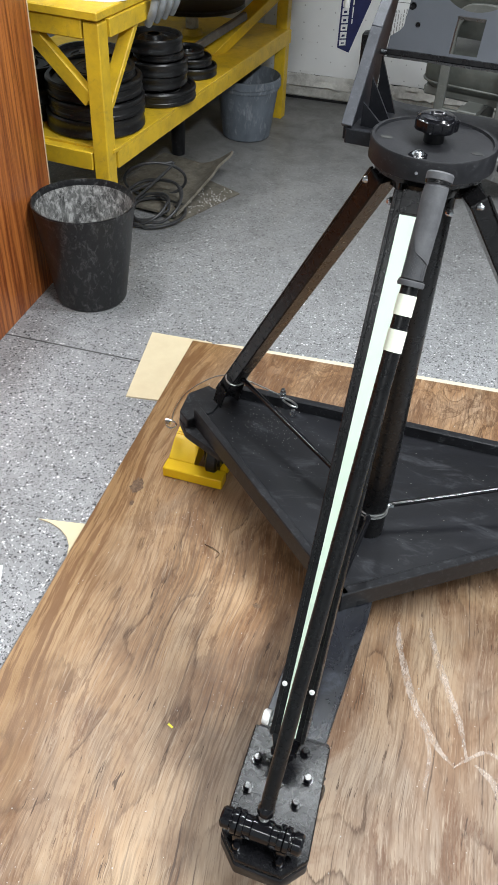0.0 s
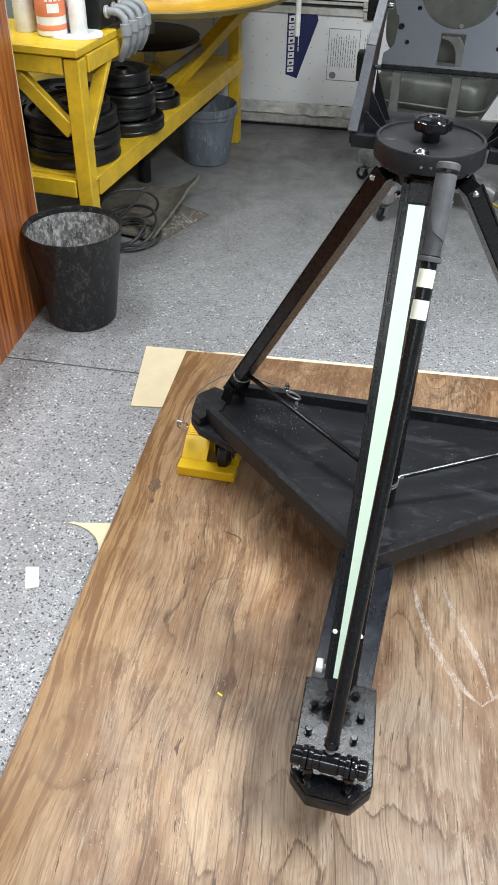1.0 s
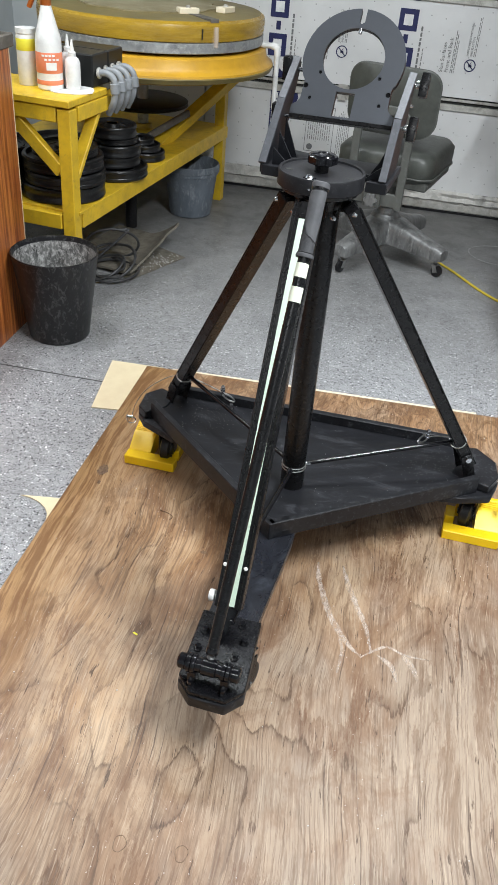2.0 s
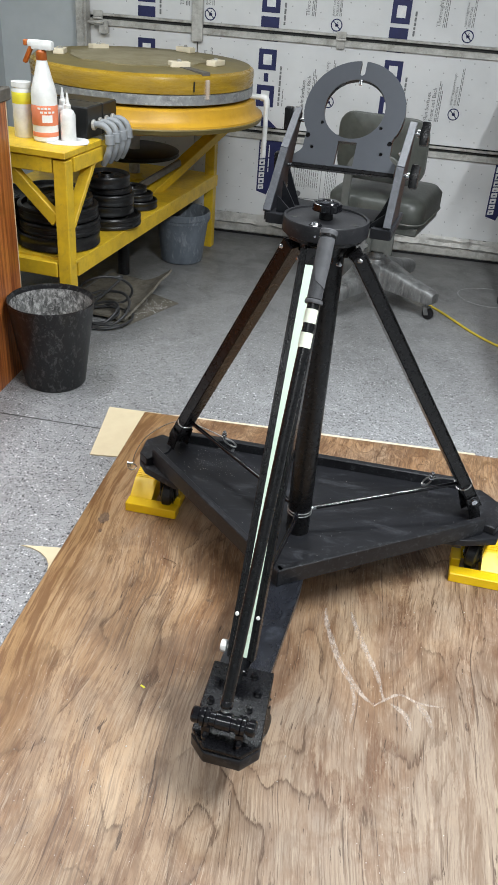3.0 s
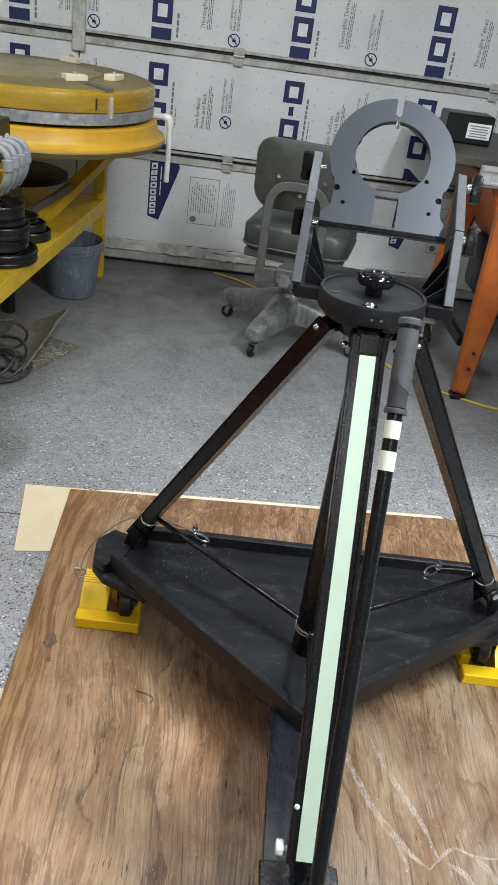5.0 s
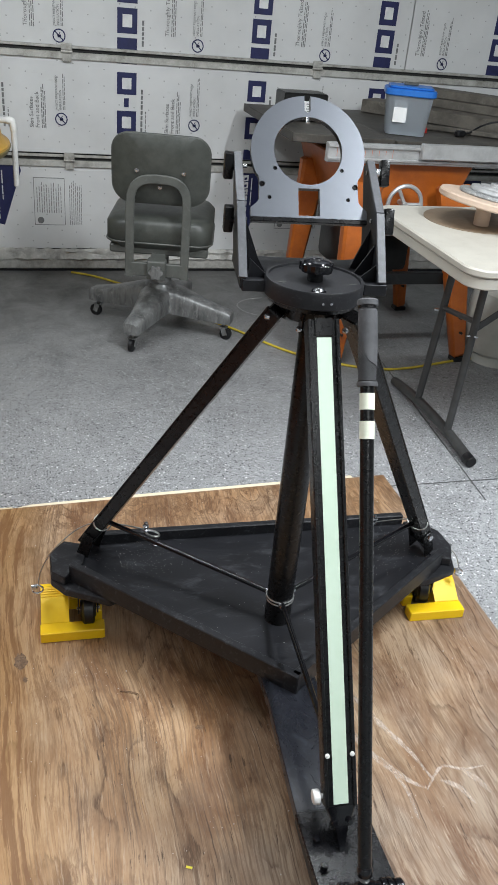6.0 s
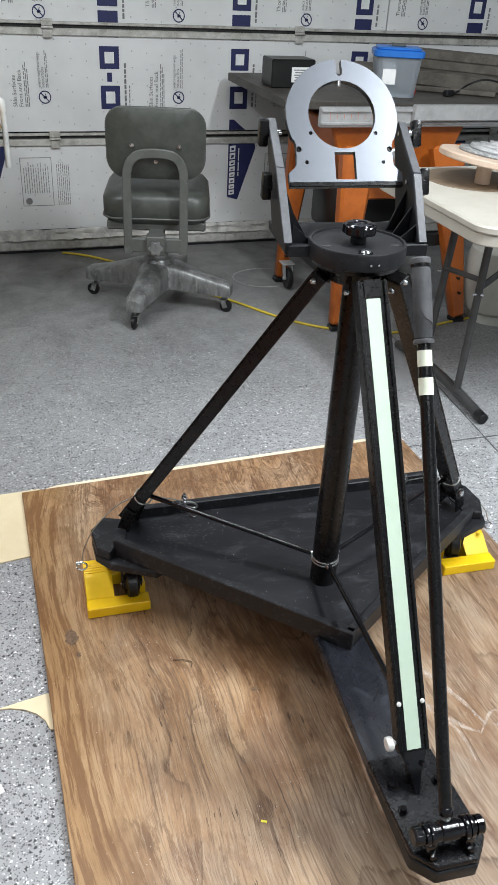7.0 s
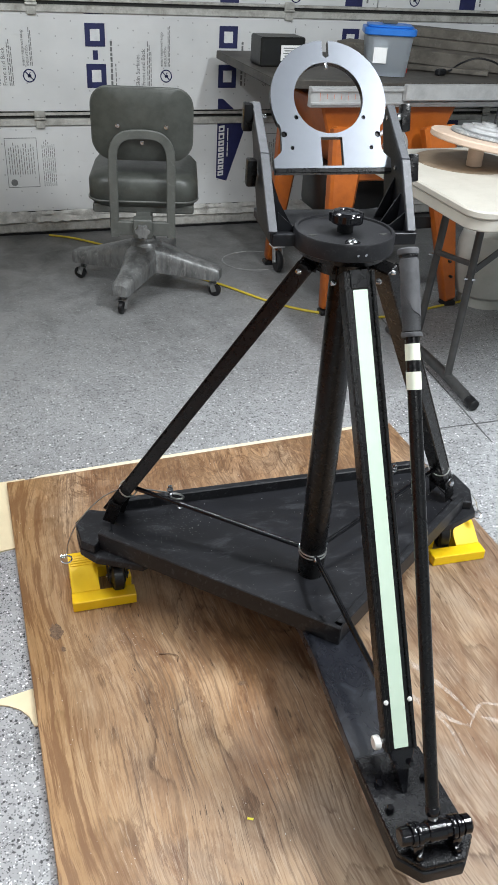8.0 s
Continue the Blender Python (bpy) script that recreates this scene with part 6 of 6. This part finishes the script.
for a in (239, 329, 149, 59):
    d = Vector((math.cos(radians(a)), math.sin(radians(a)), 0))
    sd = Vector((-d.y, d.x, 0))
    ab = B()
    prev = None
    for t, w, h, z in ((0.03, 0.165, 0.110, 0.150), (0.09, 0.135, 0.105, 0.146), (0.15, 0.110, 0.092, 0.134), (0.21, 0.092, 0.078, 0.122), (0.27, 0.080, 0.066, 0.113), (0.318, 0.074, 0.058, 0.108), (0.334, 0.060, 0.046, 0.104)):
        ring = [ab.verts.new(CC + d * t + sd * (w / 2 * c) + Vector((0, 0, z + h / 2 * s))) for c, s in ((-0.92, -1), (0.92, -1), (1, 0.1), (0.90, 0.62), (0.62, 0.92), (0, 1.0), (-0.62, 0.92), (-0.90, 0.62), (-1, 0.1))]
        if prev:
            for k in range(9):
                ab.faces.new((prev[k], prev[(k + 1) % 9], ring[(k + 1) % 9], ring[k]))
        else:
            ab.faces.new(ring[::-1])
        prev = ring
    ab.faces.new(prev)
    arm = part("base_arm", ab, CHAIR_BASE, chair, "plaster-spattered base arm", sharp=50)
    w_ = CC + d * 0.300
    st_ = B()
    add_rod(st_, (w_.x, w_.y, 0.052), (w_.x, w_.y, 0.085), 0.008)
    for e in (-1, 1):
        beam(st_, (w_.x + 0.015 * e * sd.x, w_.y + 0.015 * e * sd.y, 0.056), (w_.x + 0.015 * e * sd.x + 0.012 * d.x, w_.y + 0.015 * e * sd.y + 0.012 * d.y, 0.022), 0.003, 0.022, d, 0.001)
    add_box(st_, (0.034, 0.034, 0.004), T3(w_.x, w_.y, 0.056) @ pose(0, 0, 0, 0, 0, a), 0.001)
    part("caster_fork", st_, CHAIR_BASE, arm)
    part("caster_wheel", add_lathe(B(), [(0, -0.010), (0.020, -0.010), (0.0265, -0.007), (0.0265, 0.007), (0.020, 0.010), (0, 0.010)], frame_axes((w_.x + 0.012 * d.x, w_.y + 0.012 * d.y, 0.0265), d, (0, 0, 1)), 22), RUBBER, arm)

# chalk-like ring scraped on the floor
rg = B()
r = random.Random(2)
pts = [(1.28 + 0.155 * math.cos(a) * (1 + 0.02 * math.sin(3 * a)), 1.63 + 0.13 * math.sin(a)) for a in (2 * math.pi * i / 60 for i in range(60))]
for i in range(60):
    if i % 11 == 3:
        continue
    w = r.uniform(0.004, 0.009)
    beam(rg, (*pts[i], 0.0006), (*pts[(i + 1) % 60], 0.0006), w, 0.0012)
solid("chalk_ring", rg, worn("chalk_dust", (0.36, 0.36, 0.35), (0.25, 0.25, 0.25), None, 0.9, scale=40), "pale dust ring scraped on the grey floor", "stain")
solid("extension_cord", add_tube(B(), spline([(0.36, 2.15, 0.006), (0.45, 2.10, 0.006), (0.54, 2.02, 0.006), (0.66, 1.88, 0.006), (0.84, 1.58, 0.006), (1.03, 1.34, 0.006), (1.19, 1.10, 0.006), (1.36, 0.95, 0.006), (1.6, 0.86, 0.006), (1.95, 0.93, 0.006), (2.4, 1.02, 0.006), (3.0, 1.0, 0.006)]), 0.0055, 8), CORD_YELLOW, "yellow extension cord lying across the floor", "cord")

# ---- table saw with its clutter ----
saw = thing("table_saw", (1.65, 1.3, 0), "orange and grey table saw on a wheeled stand", "table saw")
ZS = 0.87
part("wing", add_prism(B(), [(1.20, 1.29), (1.62, 1.22), (1.62, 2.10), (1.20, 2.10)], ZS - 0.035, ZS, None, 0.003), SAW_TOP, saw, "grey cast table wing")
part("table", add_box(B(), (0.9, 0.9, 0.04), T3(2.07, 1.65, ZS - 0.021), 0.003), SAW_TOP, saw, "dusty cast-iron saw table")
part("motor_case", add_prism(B(), [(1.37, 0.80), (2.0, 0.80), (1.92, 0.60), (1.76, 0.48), (1.56, 0.48), (1.44, 0.60)], -1.72, -1.20, frame_axes((0, 0, 0), (1, 0, 0), (0, 0, 1)), 0.008), ORANGE, saw, "orange tapered saw cabinet")
rb = B()
add_box(rb, (0.86, 0.03, 0.075), T3(1.735, 1.165, 0.824), 0.003)
add_box(rb, (0.86, 0.012, 0.012), T3(1.735, 1.145, 0.852), 0.002)
add_box(rb, (0.86, 0.012, 0.010), T3(1.735, 1.146, 0.802), 0.002)
part("fence_rail", rb, ALU, saw, "bright aluminium fence rail")
rb2 = B()
add_box(rb2, (1.6, 0.03, 0.06), T3(2.5, 1.13, 0.845), 0.003)
part("rail_extension", rb2, ALU, saw)
sc = B()
for i in range(9):
    x = 1.345 + 0.03 * i
    add_box(sc, (0.0012, 0.001, 0.02 if i % 4 else 0.035), T3(x, 1.1495, 0.828))
part("scale_marks", sc, ORANGE_LABEL, saw)
for (xt, yt), (xb, yb) in (((1.465, 1.11), (1.375, 0.955)), ((1.42, 1.60), (1.340, 1.575)), ((1.87, 1.12), (1.955, 0.945)), ((1.87, 1.62), (1.955, 1.58))):
    lm = beam(B(), (xt, yt, 0.72), (xb, yb, 0.022), 0.10 if yb < 1.2 else 0.085, 0.06, (0, -1, 0.2), 0.010)
    for v in lm.verts:    # sheet-metal legs flare towards the top
        f_ = (v.co.z - 0.022) / 0.698
        ax_ = xb + (xt - xb) * f_
        v.co.x = ax_ + (v.co.x - ax_) * (0.55 + 0.95 * min(1.0, max(0.0, f_ - 0.15) / 0.5))
    lg = part("leg", lm, ORANGE, saw)
    for q_ in (0.15, 0.24):
        part("bolt", add_rod(B(), (xb + (xt - xb) * q_, yb + (yt - yb) * q_ - 0.045, 0.03 + 0.698 * q_), (xb + (xt - xb) * q_, yb + (yt - yb) * q_, 0.022 + 0.698 * q_), 0.006, 8), BOX_BLACK, lg)
    part("leg_foot", add_box(B(), (0.06, 0.05, 0.022), T3(xb, yb, 0.011), 0.004), RUBBER, lg)
part("stretcher", beam(B(), (1.38, 1.06, 0.34), (1.92, 1.06, 0.34), 0.03, 0.05, (0, 0, 1), 0.003), BOX_BLACK, saw)
part("stretcher", beam(B(), (1.37, 1.06, 0.20), (1.37, 1.58, 0.20), 0.03, 0.04, (0, 0, 1), 0.003), BOX_BLACK, saw)
part("dust_chute", add_box(B(), (0.34, 0.30, 0.24), T3(1.66, 1.48, 0.40), 0.03, 2), BOX_BLACK, saw)
cw = B()
add_lathe(cw, [(0.012, -0.012), (0.045, -0.012), (0.05, -0.006), (0.05, 0.006), (0.045, 0.012), (0.012, 0.012)], frame_axes((1.342, 1.47, 0.05), (0, 1, 0), (0, 0, 1)), 24)
sw_ = part("stand_wheel", cw, RUBBER, saw)
fk = B()
for e in (-1, 1):
    beam(fk, (1.342 + e * 0.018, 1.47, 0.045), (1.342 + e * 0.018, 1.49, 0.115), 0.004, 0.034, (0, 1, 0), 0.001)
add_box(fk, (0.06, 0.06, 0.006), T3(1.342, 1.495, 0.116), 0.001)
add_rod(fk, (1.316, 1.47, 0.05), (1.368, 1.47, 0.05), 0.007, 12)
part("wheel_fork", fk, ALU, sw_, "bright steel wheel fork")
hw = B()
m = frame_axes((1.66, 1.12, 0.635), (1, 0, 0), (0, 0, 1))
add_tube(hw, [m @ Vector((0.075 * math.cos(a), 0.075 * math.sin(a), 0)) for a in (2 * math.pi * i / 24 for i in range(25))], 0.009, 8)
for a in (0, 120, 240):
    add_rod(hw, m @ Vector((0, 0, 0)), m @ Vector((0.075 * math.cos(radians(a)), 0.075 * math.sin(radians(a)), 0)), 0.008, 8)
add_rod(hw, m @ Vector((0, 0, -0.05)), m @ Vector((0, 0, 0.01)), 0.012)
part("handwheel", hw, ALU, saw, "grey crank wheel")
part("brand_plate", add_box(B(), (0.10, 0.004, 0.03), T3(1.53, 1.198, 0.545), 0.001), WHITE_INK, saw)

bx = thing("battery_charger", (1.34, 1.62, ZS), "black boxed charger with a white label", "box")
part("case", add_box(B(), (0.20, 0.14, 0.115), T3(1.345, 1.66, ZS + 0.058), 0.006), BOX_BLACK, bx)
part("label", add_box(B(), (0.10, 0.002, 0.06), T3(1.385, 1.5885, ZS + 0.055)), PAPER, bx, "white printed label")
lbm = B()
for i in range(5):
    add_box(lbm, (0.08 - 0.01 * (i % 2), 0.001, 0.004), T3(1.385, 1.5868, ZS + 0.034 + i * 0.010))
part("print", lbm, GREY_INK, bx)

tubm = pose(1.735, 1.40, 0, 0, 0, -20)
tub = thing("storage_tub", (1.735, 1.40, ZS), "clouded plastic storage tub with a bright blue lid", "tub")
ob_ = []
tbm = B()
for sc_, z in ((0.84, ZS + 0.002), (0.86, ZS + 0.006), (1.0, ZS + 0.16)):
    ob_.append([tbm.verts.new(tubm @ Vector((x * sc_, y * sc_, z))) for x, y in rounded(0.195, 0.15, 0.03, 5)])
n = len(ob_[0])
for a, b in zip(ob_, ob_[1:]):
    for k in range(n):
        tbm.faces.new((a[k], a[(k + 1) % n], b[(k + 1) % n], b[k]))
tbm.faces.new(ob_[0])
part("shell", tbm, CLEAR, tub)
lid = part("lid", add_prism(B(), rounded(0.215, 0.17, 0.035, 6), ZS + 0.155, ZS + 0.182, tubm, 0.004), BLUE_LID, tub, "bright blue plastic lid")
part("lid_top", add_prism(B(), rounded(0.185, 0.14, 0.03, 6), ZS + 0.182, ZS + 0.192, tubm, 0.003), BLUE_LID, lid)
part("latch", add_box(B(), (0.06, 0.03, 0.012), tubm @ T3(0, 0.01, ZS + 0.198), 0.003), CHAIR_STEEL, lid)
part("note", add_box(B(), (0.055, 0.0015, 0.085), tubm @ T3(-0.035, -0.0725, ZS + 0.095) @ pose(0, 0, 0, -6, 0, 0)), PAPER, tub, "white paper note")

for p, q, w, h in (((1.84, 2.08, ZS + 0.03), (2.50, 1.34, ZS + 0.03), 0.15, 0.058), ((1.97, 2.08, ZS + 0.079), (2.62, 1.36, ZS + 0.079), 0.09, 0.038), ((2.05, 2.10, ZS + 0.03), (2.72, 1.40, ZS + 0.03), 0.07, 0.058), ((2.01, 2.09, ZS + 0.118), (2.66, 1.40, ZS + 0.118), 0.12, 0.038)):
    solid("plank", beam(B(), p, q, w, h, (0, 0, 1), 0.003), GREY_BOARD, "weathered grey plank stacked on the saw table", "plank", "planks on the saw table")
solid("push_stick", beam(B(), (1.82, 1.62, ZS + 0.012), (2.22, 1.36, ZS + 0.012), 0.03, 0.02, (0, 0, 1), 0.003), GREY_BOARD, "thin dark push stick on the saw table", "stick")
pl_ = thing("power_plug", (2.0, 1.35, ZS), "black power cord with plug on the saw table", "cord")
part("cord", add_tube(B(), spline([(2.02, 1.40, ZS + 0.012), (2.07, 1.43, ZS + 0.014), (2.14, 1.46, ZS + 0.04), (2.21, 1.44, ZS + 0.062), (2.26, 1.36, ZS + 0.05), (2.25, 1.28, ZS + 0.015), (2.22, 1.20, ZS + 0.006), (2.14, 1.12, ZS - 0.10), (2.12, 1.09, ZS - 0.2)]), 0.0045, 8), RUBBER, pl_)
part("plug", add_box(B(), (0.05, 0.03, 0.026), T3(2.0, 1.39, ZS + 0.013) @ pose(0, 0, 0, 0, 0, 20), 0.006), RUBBER, pl_)
solid("red_knob", add_lathe(B(), [(0, 0), (0.014, 0), (0.014, 0.016), (0.008, 0.024), (0, 0.024)], T3(1.86, 1.46, ZS), 16), worn("red_plastic", (0.6, 0.04, 0.03), (0.5, 0.03, 0.02)), "small red plastic knob", "knob")

# ---- folding table and gas bottle ----
ft = thing("folding_table", (2.2, 0.29, 0), "off-white moulded folding table with grey steel legs", "folding table")
fm = pose(2.245, 0.325, 0, 0, 0, 0)
ftop = part("tabletop", add_prism(B(), rounded(1.83, 0.75, 0.07, 9), 0.708, 0.732, fm, 0.005), TABLE_TOP, ft)
part("top_skirt", add_prism(B(), rounded(1.818, 0.738, 0.068, 9), 0.672, 0.7082, fm, 0.004), TABLE_TOP, ftop)
for yb, yt in ((0.252, 0.300), (0.500, 0.510)):
    part("leg", add_rod(B(), (1.552, yb, 0.045), (1.602, yt, 0.680), 0.0135, 14), TABLE_LEG, ft)
    part("pivot_bolt", add_rod(B(), (1.560, yb + 0.03, 0.40), (1.592, yb + 0.012, 0.40), 0.005, 10), CHROME, ft)
foot = part("foot_bar", add_tube(B(), spline([(1.557, 0.082, 0.020), (1.557, 0.14, 0.028), (1.555, 0.30, 0.042), (1.555, 0.52, 0.042), (1.557, 0.66, 0.028), (1.557, 0.72, 0.020)], 4), 0.0185, 14), TABLE_LEG, ft)
part("end_cap", add_rod(B(), (1.557, 0.070, 0.0205), (1.557, 0.110, 0.024), 0.0200, 14), RUBBER, foot, "black plastic end cap")
part("cross_tube", add_rod(B(), (1.584, 0.278, 0.448), (1.580, 0.505, 0.415), 0.010, 12), TABLE_LEG, ft)
part("leg_brace", beam(B(), (1.585, 0.283, 0.42), (1.95, 0.30, 0.665), 0.006, 0.024, (0, 0, 1), 0.001), TABLE_LEG, ft)
for y in (0.145, 0.44):
    part("leg", add_rod(B(), (2.88, y, 0.0), (2.90, y, 0.68), 0.0135, 14), TABLE_LEG, ft)
# flat brown circle stands in for the wooden disc's shadow on the tabletop
part("disc_shade", add_lathe(B(), [(0, 0.7325), (0.17, 0.7325), (0.17, 0.7338), (0, 0.7338)], T3(1.62, 0.50, 0), 48), worn("brown_shade", (0.27, 0.20, 0.135), (0.22, 0.16, 0.105)), ftop, "brown circle of painted shade under the wooden disc")
ws = thing("wooden_disc", (1.65, 0.45, 0.734), "pale wooden tool disc tilted on a short stub on the table", "wooden disc")
dm = pose(1.622, 0.440, 0.802, 0, 8, 0)
part("disc", add_lathe(B(), [(0, 0), (0.161, 0), (0.166, 0.004), (0.166, 0.018), (0.162, 0.022), (0, 0.022)], dm, 56), PINK_WOOD, ws)
part("stub", add_lathe(B(), [(0, -0.0668), (0.026, -0.0668), (0.026, 0.0), (0, 0.0)], dm @ T3(-0.012, -0.01, 0) @ pose(0, 0, 0, 0, -8, 0), 24), PINK_WOOD, ws)
wd = thing("metal_disc", (1.67, 0.47, 0.826), "stacked grey metal discs on the wooden disc", "metal disc")
part("lower_disc", add_lathe(B(), [(0, 0.0225), (0.108, 0.0225), (0.110, 0.026), (0.108, 0.034), (0, 0.034)], dm @ T3(0.02, 0.02, 0), 48), BAND, wd)
part("upper_disc", add_lathe(B(), [(0, 0.0345), (0.083, 0.0345), (0.085, 0.038), (0.083, 0.048), (0.055, 0.050), (0.055, 0.056), (0.024, 0.057), (0.024, 0.066), (0, 0.066)], dm @ T3(0.03, 0.02, 0), 40), ALU, wd)

tk = thing("gas_bottle", (2.13, 0.94, 0), "grey-white steel gas bottle standing on the floor", "gas bottle")
part("shell", add_lathe(B(), [(0, 0.03), (0.10, 0.032), (0.14, 0.06), (0.152, 0.10), (0.152, 0.27), (0.138, 0.32), (0.09, 0.355), (0, 0.365)], T3(2.14, 0.95, 0), 48), TANK, tk)
part("foot_ring", add_lathe(B(), [(0.105, 0.0), (0.112, 0.0), (0.112, 0.045), (0.105, 0.045)], T3(2.14, 0.95, 0), 40), TANK, tk)
part("collar", add_lathe(B(), [(0.085, 0.345), (0.09, 0.345), (0.10, 0.44), (0.095, 0.44)], T3(2.14, 0.95, 0), 40), TANK, tk)
part("valve", add_rod(B(), (2.14, 0.95, 0.36), (2.14, 0.95, 0.43), 0.016), CHROME, tk)
